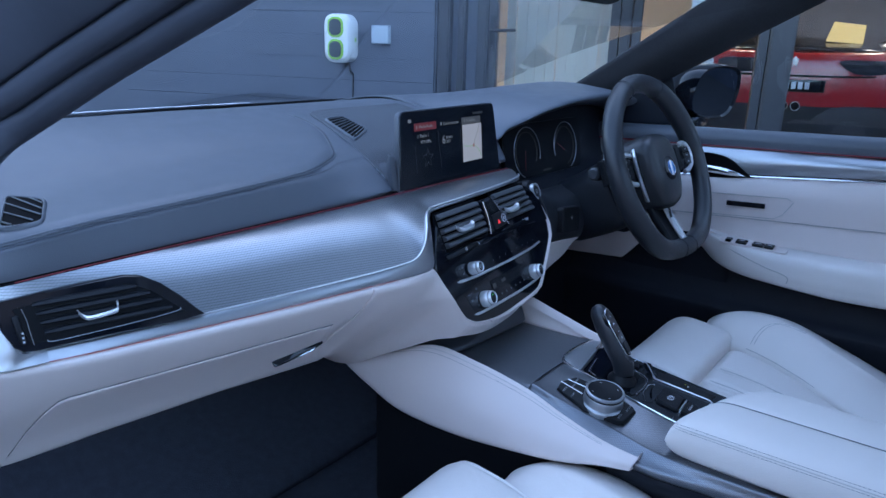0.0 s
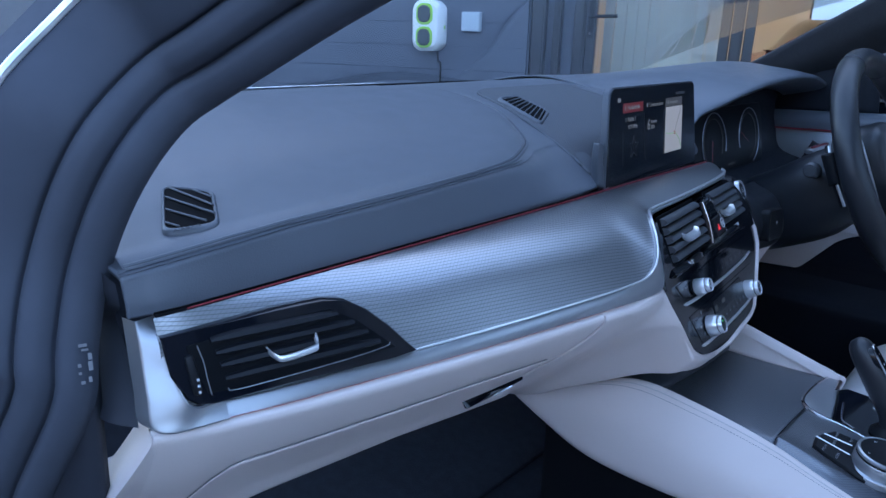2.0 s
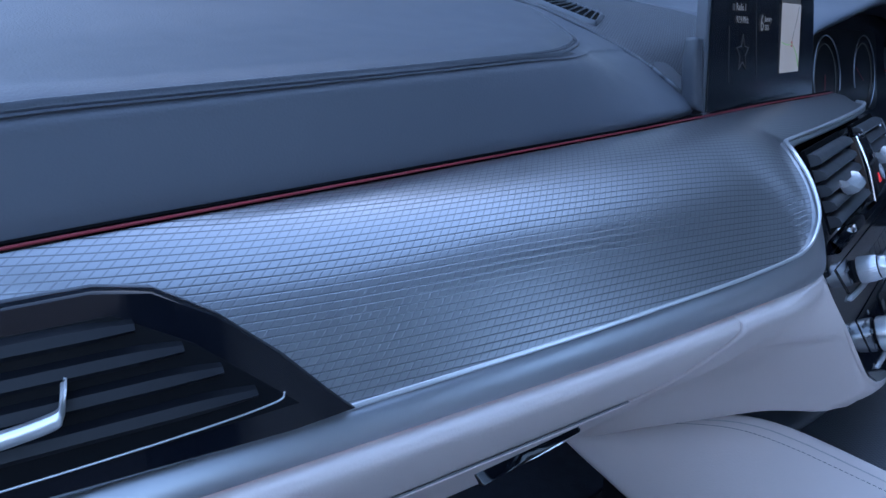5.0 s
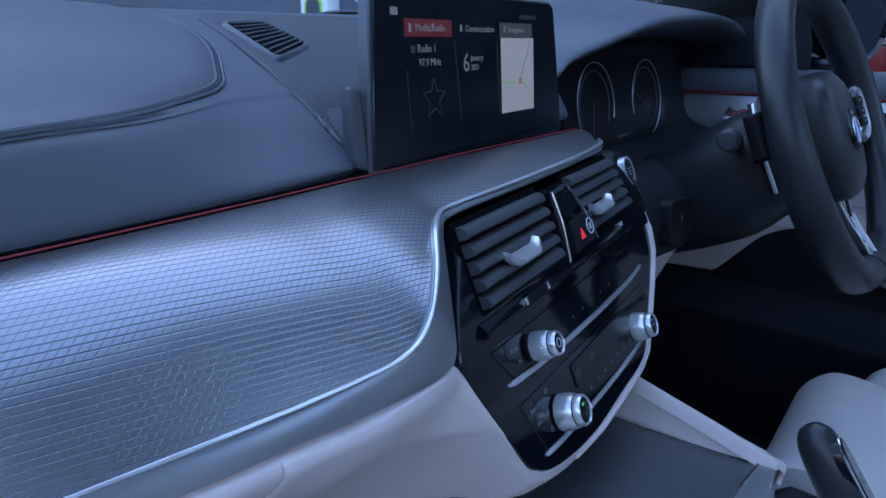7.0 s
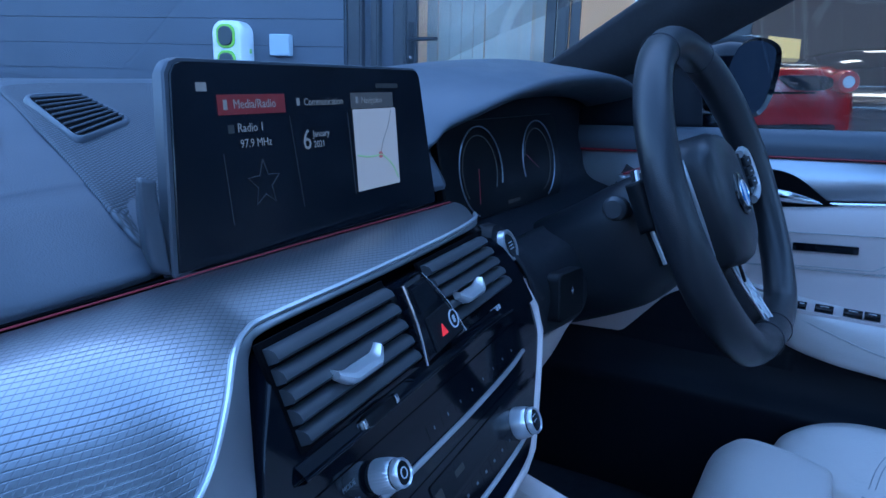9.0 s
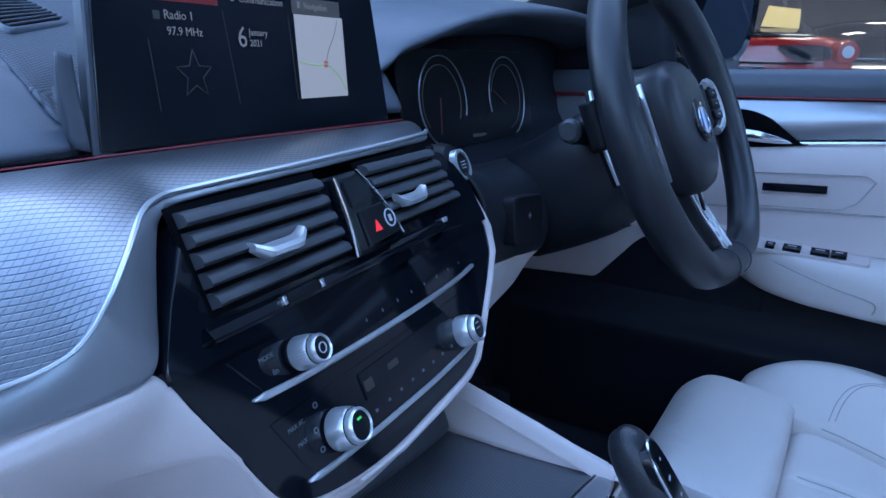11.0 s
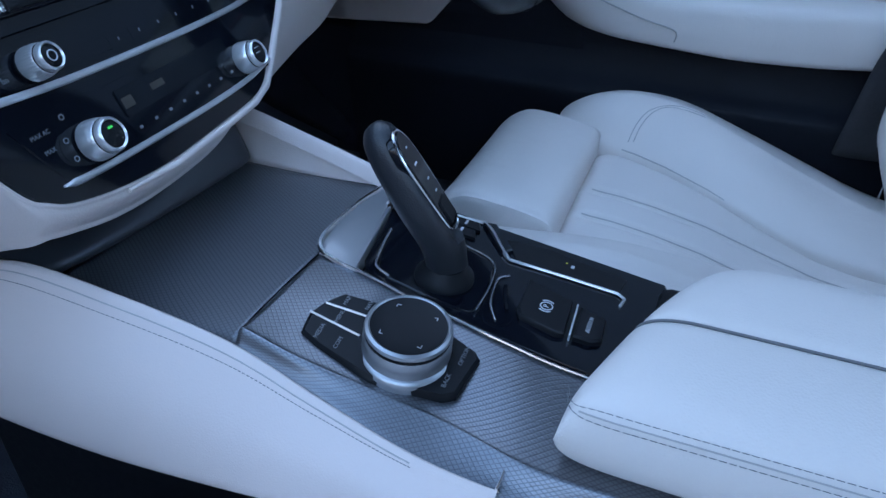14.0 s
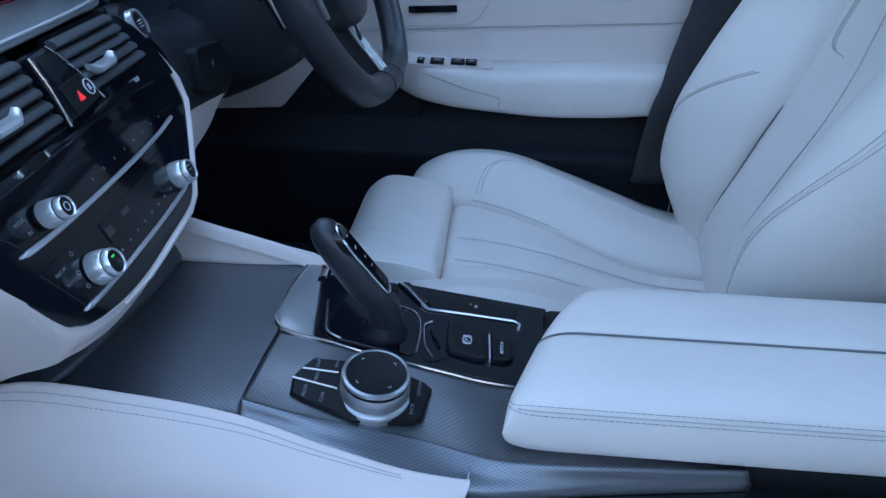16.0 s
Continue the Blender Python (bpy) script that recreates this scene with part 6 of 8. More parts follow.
part("drive_panel", selp([(0.040, 0.124), (0.062, 0.110), (0.066, 0.14), (0.056, 0.207), (0.038, 0.204)], 0.0, 0.0026, 0, 0.0008), BLACK, panel)
part("telltale", rbox((0.0535, -0.1612, 0.0026), (0.0548, -0.1599, 0.0030), SP), AMBER, panel, smooth=False)
part("mark", rbox((0.0495, -0.1670, 0.0026), (0.0530, -0.1645, 0.0030), SP), INK, panel, smooth=False)
cup = part("key_hollow", selp([(0.010, 0.112), (0.018, 0.128), (0.006, 0.142), (-0.022, 0.142), (-0.036, 0.140), (-0.040, 0.126), (-0.02, 0.118)], 0.0, 0.0022, 30), GLOSS, panel, smooth=False)
part("hollow_lip", tube([sel(0.017, 0.126, 0.0026), sel(0.009, 0.120, 0.0036), sel(-0.006, 0.121, 0.0036), sel(-0.022, 0.124, 0.0032), sel(-0.036, 0.132, 0.0026)], 0.0008, 6, smooth=20), CHROME, cup)
part("hollow_rib", tube([sel(0.004, 0.127, 0.0026), sel(-0.010, 0.131, 0.0030), sel(-0.022, 0.136, 0.0026)], 0.0016, 6, smooth=12), GLOSS, cup)
brake = part("parking_brake_key", selp([(0.016, 0.141), (0.006, 0.176), (-0.030, 0.178), (-0.032, 0.172), (-0.026, 0.146), (-0.018, 0.142)], 0.0, 0.0065, 0, 0.0015), BLACK, panel, "black parking brake key")
pmk = SP @ pose(-0.009, -0.160, 0.0066)
part("mark", tube([pmk @ Vector((0.0042 * math.cos(a), 0.0042 * math.sin(a), 0)) for a in [2 * math.pi * k / 20 for k in range(20)]], 0.0005, 5, True), INK, brake)
for s in (-1, 1):
    part("mark", tube([pmk @ Vector((s * 0.0062 * math.cos(a), 0.0062 * math.sin(a), 0)) for a in (-0.7, -0.35, 0, 0.35, 0.7)], 0.0005, 5), INK, brake)
writing("brake_letter", "P", pmk, 0.006, INK, brake)
part("key_bar", selp([(0.004, 0.1790), (0.0035, 0.1802), (-0.031, 0.1820), (-0.031, 0.1807)], 0.0, 0.0072, 0, 0.0005), PALEEDGE, panel)
hold = part("hold_key", selp([(0.003, 0.1820), (-0.002, 0.2010), (-0.026, 0.2020), (-0.030, 0.1950), (-0.030, 0.1835)], 0.0, 0.0065, 0, 0.0015), BLACK, panel, "black hold key")
writing("key_text", "AUTO H", SP @ pose(-0.0145, -0.1915, 0.0068), 0.0044, INK, hold)

# gear selector
gear = thing("gear_selector", (-0.006, -0.345, 0.676), "black leather and gloss gear selector with a silver edge", "gear lever")
part("boot", lathe([(0.022, 0.0), (0.0215, 0.004), (0.0175, 0.008), (0.0145, 0.013)], SP @ pose(-0.008, -0.084, 0.002), 32), BLACK, gear)
GP = [((-0.010, -0.347, 0.684), 0.0140, 0.0150), ((-0.011, -0.344, 0.700), 0.0145, 0.0160), ((-0.012, -0.338, 0.714), 0.0155, 0.0170), ((-0.012, -0.327, 0.730), 0.0160, 0.0175), ((-0.011, -0.315, 0.747), 0.0160, 0.0170), ((-0.009, -0.303, 0.762), 0.0150, 0.0155), ((-0.007, -0.294, 0.772), 0.0120, 0.0125), ((-0.006, -0.289, 0.777), 0.0060, 0.0070), ((-0.006, -0.288, 0.778), 0.001, 0.001)]
rows = []
for i, (c, ra, rb) in enumerate(GP):
    c = Vector(c)
    d = (Vector(GP[min(i + 1, 8)][0]) - Vector(GP[max(i - 1, 0)][0])).normalized()
    sx = Vector((1, 0, 0))
    fy = d.cross(sx).normalized()
    ra *= 0.92
    rows.append([c + sx * ra * math.cos(2 * math.pi * j / 28) + fy * rb * math.sin(2 * math.pi * j / 28) for j in range(28)])
GF = basis(Vector((-0.0080, -0.3262, 0.7495)), Vector((0.97, 0.20, 0)), Vector((0.12, 0.575, 0.81)))
face_n = GF.to_3x3() @ Vector((0, 0, 1))
cols = [catmull([r[j] for r in rows], 40) for j in range(28)]
# the grip is cut flat behind, where the key face lies
for c in cols:
    for p in c:
        d = (p - GF.translation).dot(face_n)
        if d > -0.0006 and p.z > 0.712:
            p -= face_n * (d + 0.0006)
part("grip", grid(list(zip(*cols)), closed=True, cap=False), WHEELSKIN, gear, "black leather grip")
face_out = [(-0.008, -0.040), (0.007, -0.042), (0.0115, -0.030), (0.0135, 0.0), (0.0130, 0.020), (0.008, 0.031), (0.0, 0.034), (-0.008, 0.030), (-0.0120, 0.018), (-0.0130, 0.0), (-0.0115, -0.030)]
fc = part("face_plate", prism(face_out, -0.006, 0.0020, GF, 40, 0.0015), GLOSS, gear, "gloss black key face")
part("face_edge", tube([GF @ Vector((x * 1.04, y * 1.02, 0.0004)) for x, y in face_out], 0.0010, 6, True, smooth=60), CHROME, gear, "silver edge line")
for k, (x, y, w) in enumerate(((0.0, 0.022, 0.002), (-0.002, 0.010, 0.0045), (0.002, -0.004, 0.003), (0.002, -0.014, 0.003), (0.001, -0.026, 0.003))):
    part("mark", rbox((x - w * 0.6, y - 0.0006, 0.0020), (x + w * 0.6, y + 0.0006, 0.0023), GF), INK, fc, smooth=False)
part("unlock_key", prism(rect(-0.008, -0.038, 0.009, -0.020, 0.003), 0.0, 0.0032, GF, inset=0.001), BLACK, fc)

# rotary controller with its key pad
ctl = thing("rotary_controller", (-0.082, -0.345, 0.655), "round menu controller with a dark touch top and silver rings", "controller")
CP = basis((-0.0815, -0.338, 0.6715), (0.986, -0.02, 0.22), (0.0, 0.985, 0.17))
pad_out = [(0.0146, 0.0426), (0.0178, 0.0213), (0.0200, 0.0), (0.0170, -0.030), (0.0105, -0.052), (0.006, -0.057), (-0.024, -0.053), (-0.029, -0.046), (-0.034, -0.020), (-0.037, 0.0), (-0.0340, 0.0145), (-0.0285, 0.040), (-0.0235, 0.053), (-0.0086, 0.055), (0.004, 0.050)]
part("key_pad", prism(pad_out, -0.010, 0.0050, CP, inset=0.0025), BLACK, ctl, "black key pad")
for a, b in (((0.0015, 0.0490), (0.0034, 0.020)), ((-0.0090, 0.0545), (-0.0120, 0.018))):
    part("key_bar", tube([CP @ Vector((*a, 0.0052)), CP @ Vector((*b, 0.0052))], 0.0008, 6), PALEEDGE, ctl, "thin silver key divider")
for words, x, y in (("MAP", 0.009, 0.0375), ("NAV", 0.012, 0.023), ("MENU", -0.0037, 0.036), ("MEDIA", -0.0195, 0.042), ("COM", -0.0225, 0.0275), ("OPTION", 0.003, -0.047), ("BACK", -0.018, -0.0435)):
    writing("key_text", words, CP @ pose(x, y, 0.0053), 0.0040, INKDIM, ctl)
KM = basis((-0.0855, -0.3485, 0.6625), (0.995, -0.01, 0.08), (0, 0.99, 0.12))
base = part("controller_base", lathe([(0.0315, 0.0), (0.0320, 0.006), (0.0305, 0.0085), (0.0285, 0.0095), (0.0280, 0.014)], KM, 56), SATIN, ctl, "silver base ring")
n = 90
knurl = [[KM @ Vector(((r + (0.0003 if j % 2 else 0)) * math.cos(2 * math.pi * j / n), (r + (0.0003 if j % 2 else 0)) * math.sin(2 * math.pi * j / n), h)) for j in range(n)] for r, h in ((0.0272, 0.0095), (0.0278, 0.0120), (0.0278, 0.0200), (0.0268, 0.0215))]
part("grip_ring", grid(knurl, closed=True), SATIN, ctl, "knurled silver grip ring")
part("black_ring", lathe([(0.0268, 0.0213), (0.0272, 0.0225), (0.0268, 0.0243)], KM, 56), BLACK, ctl)
part("top_ring", lathe([(0.0268, 0.0240), (0.0276, 0.0255), (0.0270, 0.0275), (0.0250, 0.0285), (0.0238, 0.0275)], KM, 56), SATIN, ctl, "bright top ring")
part("touch_top", lathe([(0, 0.0262), (0.012, 0.0264), (0.021, 0.0272), (0.0240, 0.0279)], KM, 56), BLACK, ctl, "dark touch surface")
for k in range(4):
    a = radians(45 + 90 * k)
    c = Vector((0.0185 * math.cos(a), 0.0185 * math.sin(a), 0.0276))
    o, s = Vector((math.cos(a), math.sin(a), 0)), Vector((-math.sin(a), math.cos(a), 0))
    part("arrow", tube([KM @ (c - o * 0.0007 + s * 0.0016), KM @ (c + o * 0.0009), KM @ (c - o * 0.0007 - s * 0.0016)], 0.0003, 5), INK, ctl)

# =====================================================================
# centre armrest: two padded lids
# =====================================================================
arm = thing("console_lid", (-0.03, -0.65, 0.63), "ivory padded storage lid between the seats with grey double stitching", "storage lid")


def front(x):
    return lerp([(-0.13, -0.4515), (-0.10, -0.456), (-0.04, -0.476), (0.0, -0.492), (0.04, -0.515), (0.07, -0.54)], x)


def arm_half(prof, name):
    rows = []
    cx = sum(p[0] for p in prof) / len(prof)
    for k, (dy, s) in enumerate(((0.016, 0.0), (0.0145, 0.45), (0.010, 0.72), (0.0, 0.90), (-0.014, 0.98), (-0.03, 1.0), (-0.10, 1.0), (-0.20, 1.0), (-0.34, 1.0), (-0.40, 1.0))):
        mz = 0.668
        row = []
        for x, z in prof:
            y = front(x) - 0.016 + dy if k < 7 else lerp([(7, -0.66), (8, -0.80), (9, -0.90)], k)
            row.append((x, y, mz + (z - mz) * s))
        rows.append(row)
    cols = [catmull([r[j] for r in rows], 44) for j in range(len(prof))]
    dense = [catmull([c[i] for c in cols], 40) for i in range(44)]
    return part(name, grid(dense), LEATHER, arm)


left_prof = [(-0.112, 0.644), (-0.1195, 0.652), (-0.1225, 0.668), (-0.121, 0.683), (-0.114, 0.694), (-0.098, 0.7005), (-0.07, 0.7035), (-0.048, 0.7040), (-0.038, 0.7030), (-0.0335, 0.6990), (-0.033, 0.690)]
right_prof = [(-0.0325, 0.690), (-0.032, 0.6990), (-0.0275, 0.7030), (-0.018, 0.7045), (0.01, 0.7050), (0.035, 0.7030), (0.052, 0.6960), (0.061, 0.684), (0.063, 0.668), (0.060, 0.650)]
al = arm_half(left_prof, "lid_left")
arm_half(right_prof, "lid_right")
part("arm_base", rbox((-0.105, -0.90, 0.60), (0.058, -0.49, 0.665), Matrix(), 0.008), BLACK, arm)
# grey tube laid between the lids as the shade of their gap
gap = [(-0.0328, front(-0.0328) - 0.016 + dy, z) for dy, z in ((0.0155, 0.680), (0.0120, 0.690), (0.004, 0.6965), (-0.010, 0.7003), (-0.03, 0.7012))] + [(-0.0328, y, 0.7012) for y in (-0.60, -0.75, -0.88)]
part("lid_gap_shade", tube(gap, 0.0010, 6, smooth=50), THREAD, al, "grey tube for the shade in the gap between the two lids")
for z, x in ((0.6925, -0.1165), (0.6897, -0.1190), (0.6870, -0.1207)):
    pts = [(-0.104, front(-0.104) + 0.0012, z), (-0.116, front(-0.116) - 0.006, z), (x, -0.475, z), (x - 0.0004, -0.52, z), (x - 0.0004, -0.65, z), (x - 0.0004, -0.88, z)]
    line = catmull(pts, 60)
    dense = []
    for k in range(59):
        n = max(1, round((line[k + 1] - line[k]).length / 0.0012))
        dense += [line[k].lerp(line[k + 1], i / n) for i in range(n)]
    if z == 0.6897:
        part("seam", tube(dense[16::4], 0.0005, 5), PALETHREAD, al)
    else:
        part("stitching", joined(*[tube(dense[k:k + 4], 0.00034, 4) for k in range(0, len(dense) - 4, 4)]), THREAD, al)

# =====================================================================
# steering wheel and column
# =====================================================================
SW = basis((0.408, -0.218, 0.931), (math.cos(radians(-4.2)), math.sin(radians(-4.2)), 0), (math.sin(radians(4.2)) * 0.4, math.cos(radians(4.2)) * 0.40, 0.9165))
sw = thing("steering_wheel", (0.395, -0.16, 0.90), "black leather three-spoke sports steering wheel with silver inserts", "steering wheel")
ring = []
for k in range(96):
    a = 2 * math.pi * k / 96
    r = 0.1725
    x, y = r * math.cos(a), r * math.sin(a)
    if y < -0.150:
        y = -0.150 - (-y - 0.150) * 0.55
    ring.append(SW @ Vector((x, y, 0)))
rads = [0.0185 + 0.0022 * max(0, math.cos(2 * (2 * math.pi * k / 96) - 1.2)) for k in range(96)]
rim = part("rim", tube(ring, rads, 18, True), WHEELSKIN, sw, "black leather rim")
for k in (30, 18, 70, 74):
    c = ring[k]
    tdir = (ring[k + 1] - ring[k - 1]).normalized()
    part("rim_seam", tube([c + (SW.to_3x3() @ Vector((0, 0, 1))) * 0.0198 * math.sin(a) + ((c - SW.translation).normalized()) * 0.0198 * math.cos(a) for a in [2 * math.pi * j / 24 for j in range(24)]], 0.0006, 4, True), DARKTHREAD, rim)
hub_out = [(-0.058, 0.026), (-0.046, 0.056), (0.0, 0.068), (0.046, 0.056), (0.058, 0.026), (0.056, -0.026), (0.038, -0.066), (0.0, -0.078), (-0.036, -0.066), (-0.056, -0.026)]
o2 = [Vector((p.x, p.y, 0)) for p in catmull([(x, y, 0) for x, y in hub_out], 60, True)]
lev = [(1.0, -0.060), (1.04, -0.030), (1.02, 0.0), (0.95, 0.009), (0.82, 0.014), (0.55, 0.017), (0.25, 0.018), (0.02, 0.0185)]
part("airbag_cover", grid([[SW @ Vector((p.x * s, p.y * s, h)) for p in o2] for s, h in lev], closed=True, cap=True), WHEELSKIN, sw, "black airbag cover")
em = SW @ pose(0, -0.005, 0.0178)
emb = part("emblem", lathe([(0, 0.003), (0.021, 0.003), (0.0235, 0.0015), (0.024, 0)], em, 36), GLOSS, sw, "round blue and white badge")
part("badge_ring", tube([em @ Vector((0.0148 * math.cos(2 * math.pi * k / 32), 0.0148 * math.sin(2 * math.pi * k / 32), 0.0034)) for k in range(32)], 0.0007, 5, True), CHROME, emb)
part("badge_disc", lathe([(0, 0.0036), (0.0142, 0.0034), (0.0142, 0.002)], em, 32), BLUEGLOSS, emb)
part("badge_band", rbox((-0.004, -0.0138, 0.003), (0.004, 0.0138, 0.0041), em, 0.0004), WHITEGLOSS, emb)
part("silver_arc", tube([SW @ Vector(p) for p in ((-0.068, 0.046, -0.014), (-0.079, 0.016, -0.010), (-0.077, -0.020, -0.010), (-0.064, -0.056, -0.014))], 0.0060, 8, rx=0.0030, smooth=24), PALEEDGE, sw, "satin silver arc beside the airbag cover")
SWR = SW
for s in (-1, 1):
    SW = SWR @ Matrix.Translation((0, 0, -0.022 if s < 0 else 0.0))
    arm_rows = [[SW @ Vector((s * x, y + dy, h)) for x, y, h in ((0.060, 0.012, 0.010), (0.095, 0.020, 0.006), (0.130, 0.022, 0.000), (0.162, 0.020, 0.0))] for dy, h0 in ((-0.028, 0), (-0.014, 0), (0.0, 0), (0.012, 0), (0.020, 0))]
    sp_ob = part("spoke", surf(arm_rows, 12, 20), BLACK, sw, "black spoke", solid=0.018)
    edge = [(0.084, -0.020, 0.008), (0.104, -0.016, 0.008), (0.128, -0.006, 0.006), (0.136, 0.014, 0.005), (0.124, 0.034, 0.006), (0.104, 0.040, 0.007), (0.084, 0.036, 0.008)]
    part("silver_frame", tube([SW @ Vector((s * x, y, h)) for x, y, h in edge], 0.0050, 8, smooth=30), PALEEDGE, sp_ob, "satin silver switch frame")
    part("switch_plate", prism([(s * x * 0.985 + s * 0.0015, y * 0.95) for x, y, h in (edge if s > 0 else edge[::-1])], -0.002, 0.0075, SW, inset=0.002), GLOSS, sp_ob)
    for k in range(3):
        key = part("wheel_key", rbox((s * 0.109 - 0.015, -0.006 + 0.013 * k, 0.006), (s * 0.109 + 0.015, 0.005 + 0.013 * k, 0.0100), SW, 0.0015), BLACK, sp_ob)
        part("mark", rbox((s * 0.109 - 0.004, -0.001 + 0.013 * k, 0.0100), (s * 0.109 + 0.004, 0.0005 + 0.013 * k, 0.0103), SW), INK, key, smooth=False)
    # shift paddle behind the rim
    SW = SWR
    pad = surf([[SW @ Vector((s * x, y, -0.040)) for x, y in ((0.118, 0.046), (0.128, 0.012), (0.118, -0.034))], [SW @ Vector((s * x, y, -0.034)) for x, y in ((0.140, 0.052), (0.152, 0.010), (0.142, -0.044))]], 6, 24)
    part("paddle", pad, BLACK, sw, "black shift paddle", solid=0.005)
    part("paddle_edge", tube([SW @ Vector((s * x, y, -0.033)) for x, y in ((0.141, 0.051), (0.152, 0.010), (0.143, -0.043))], 0.0022, 6, smooth=24), PALEEDGE, sw, "bright paddle edge")
SW = SWR
low_rows = [[SW @ Vector((x * w, y, h)) for w in (-1, -0.6, 0.0, 0.6, 1)] for x, y, h in ((0.036, -0.055, -0.024), (0.032, -0.09, -0.020), (0.028, -0.12, -0.012), (0.032, -0.158, -0.002))]
lsp = part("lower_spoke", surf(low_rows, 16, 16), BLACK, sw, "black lower spoke", solid=0.014)
part("silver_insert", surf([[SW @ Vector((dx * k, y, h)) for y, h, k in ((-0.066, -0.0130, 1.2), (-0.095, -0.0090, 1.0), (-0.13, 0.0005, 0.9), (-0.158, 0.0085, 0.85))] for dx in (-0.0105, -0.0088, 0.0088, 0.0105)], 10, 20), PALEEDGE, lsp, "satin silver spoke insert", solid=0.003)
part("insert_slot", rbox((-0.003, -0.100, -0.0085), (0.003, -0.078, -0.0055), SW, 0.001), GLOSS, lsp)

column = thing("steering_column", (0.395, -0.08, 0.80), "black steering column shroud with stalks", "steering column")
cr = []
for h, rx, ryt, ryb in ((-0.045, 0.062, 0.050, 0.062), (-0.075, 0.072, 0.060, 0.075), (-0.11, 0.078, 0.058, 0.088), (-0.16, 0.080, 0.050, 0.092), (-0.21, 0.080, 0.046, 0.092)):
    row = []
    for k in range(32):
        a = 2 * math.pi * k / 32
        row.append(SW @ Vector((rx * math.copysign(abs(math.cos(a)) ** 0.7, math.cos(a)), (ryt if math.sin(a) > 0 else ryb) * math.copysign(abs(math.sin(a)) ** 0.7, math.sin(a)) - 0.01, h)))
    cr.append(row)
cols = [catmull([r[j] for r in cr], 20) for j in range(32)]
part("shroud", grid(list(zip(*cols)), closed=True, cap=True), COLUMN, column)
for s in (-1, 1):
    part("stalk", tube([SW @ Vector((s * x, y, h)) for x, y, h in ((0.06, 0.012, -0.085), (0.085, 0.016, -0.080), (0.115, 0.020, -0.072), (0.140, 0.022, -0.066))], [0.007] * 8 + [0.009] * 8 + [0.0125] * 8, 12, smooth=24), BLACK, column, "black stalk")
    part("stalk_end", lathe([(0, 0.004), (0.009, 0.004), (0.0125, 0.0), (0.012, -0.006)], SW @ pose(s * 0.141, 0.022, -0.066, 0, s * 90, 0), 20), SLATS, column)

# =====================================================================
# seats
# =====================================================================
def catmull_2d(pts, n):
    return [(p.x, p.y) for p in catmull([(x, z, 0) for x, z in pts], n)]


def seat(cx, side, label, back):
    """A sports seat; side +1 has its outer bolster to the car's right."""
    s = thing("front_seat", (cx, -0.5, 0.33), label, "car seat", "front seats")

    def X(x):
        return cx + side * x

    # thigh support block
    th = []
    for x in (-0.142, -0.136, -0.12, -0.06, 0.0, 0.06, 0.12, 0.136, 0.142):
        e = max(0, (abs(x) - 0.115) / 0.027)
        d = 0.014 * e * e * e
        th.append([(X(x * 0.97), -0.270, 0.45), (X(x), -0.232 - d * 0.3, 0.49), (X(x), -0.220 - d * 0.6, 0.530), (X(x), -0.231 - d * 0.6, 0.570 - d * 0.7), (X(x), -0.264, 0.595 - d), (X(x), -0.310, 0.594 - d), (X(x), -0.346, 0.588 - d), (X(x), -0.362, 0.582 - d), (X(x * 0.995), -0.3685, 0.571 - d), (X(x * 0.99), -0.3700, 0.555 - d), (X(x * 0.98), -0.3705, 0.50)])
    for k, x in ((0, -0.1425), (len(th), 0.1425)):
        th.insert(k if k == 0 else len(th), [(X(x), -0.30 + (p[1] + 0.30) * 0.6, 0.45 + (p[2] - 0.45) * 0.35) for p in th[0 if k == 0 else -1]])
    part("thigh_support", surf(th, 60, 44), LEATHER, s, "ivory leather thigh support")
    # cushion centre: rolled front edge, sinking to the rear, stitched down along lengthwise channels
    def sink(y):
        return lerp([(-0.80, 0.484), (-0.70, 0.489), (-0.66, 0.495), (-0.60, 0.513), (-0.525, 0.536), (-0.4625, 0.549), (-0.42, 0.555), (-0.40, 0.556)], y)

    CHANNELS = ((-0.125, 0.010, 0.0042), (-0.060, 0.011, 0.0042), (0.005, 0.011, 0.0042))

    def cushion_z(x, y):
        f = max(0.0, (-0.364 - y) / 0.436) ** 0.8
        front = max(0.0, min(1.0, (-0.368 - y) / 0.030))
        z = sink(y) - 0.012 * (1 - front) ** 3
        for c, depth, wide in CHANNELS:
            d = (x - c) / wide
            z -= depth * math.exp(-d * d * 0.10 if d < 0 else -d * d) * front * (1 - 0.45 * f)
        # rolls down into the crease beside the bolsters, which close in to the rear
        rim = lerp([(-0.80, 0.046), (-0.72, 0.047), (-0.64, 0.057), (-0.56, 0.079), (-0.47, 0.109), (-0.40, 0.128)], y)
        z -= 0.015 * max(0.0, min(1.0, (abs(x) - rim + 0.015) / 0.015)) ** 2
        return z + 0.0035 * math.cos(x * 10) - 0.0035

    cc = []
    for i in range(141):
        x = -0.150 + 0.30 * i / 140
        cc.append([(X(x), y, cushion_z(x, y)) for y in [-0.368 - 0.432 * (j / 59) ** 1.4 for j in range(60)]])
    cush = part("cushion", grid(cc), LEATHER, s, "ivory leather cushion with lengthwise channels")
    for c, depth, wide in CHANNELS:
        part("seam", tube([(X(c + 0.0030), y, cushion_z(c + 0.0030, y) + 0.0003) for y in [-0.386 - 0.01 * k for k in range(38)]], 0.0008, 6), PALETHREAD, cush)
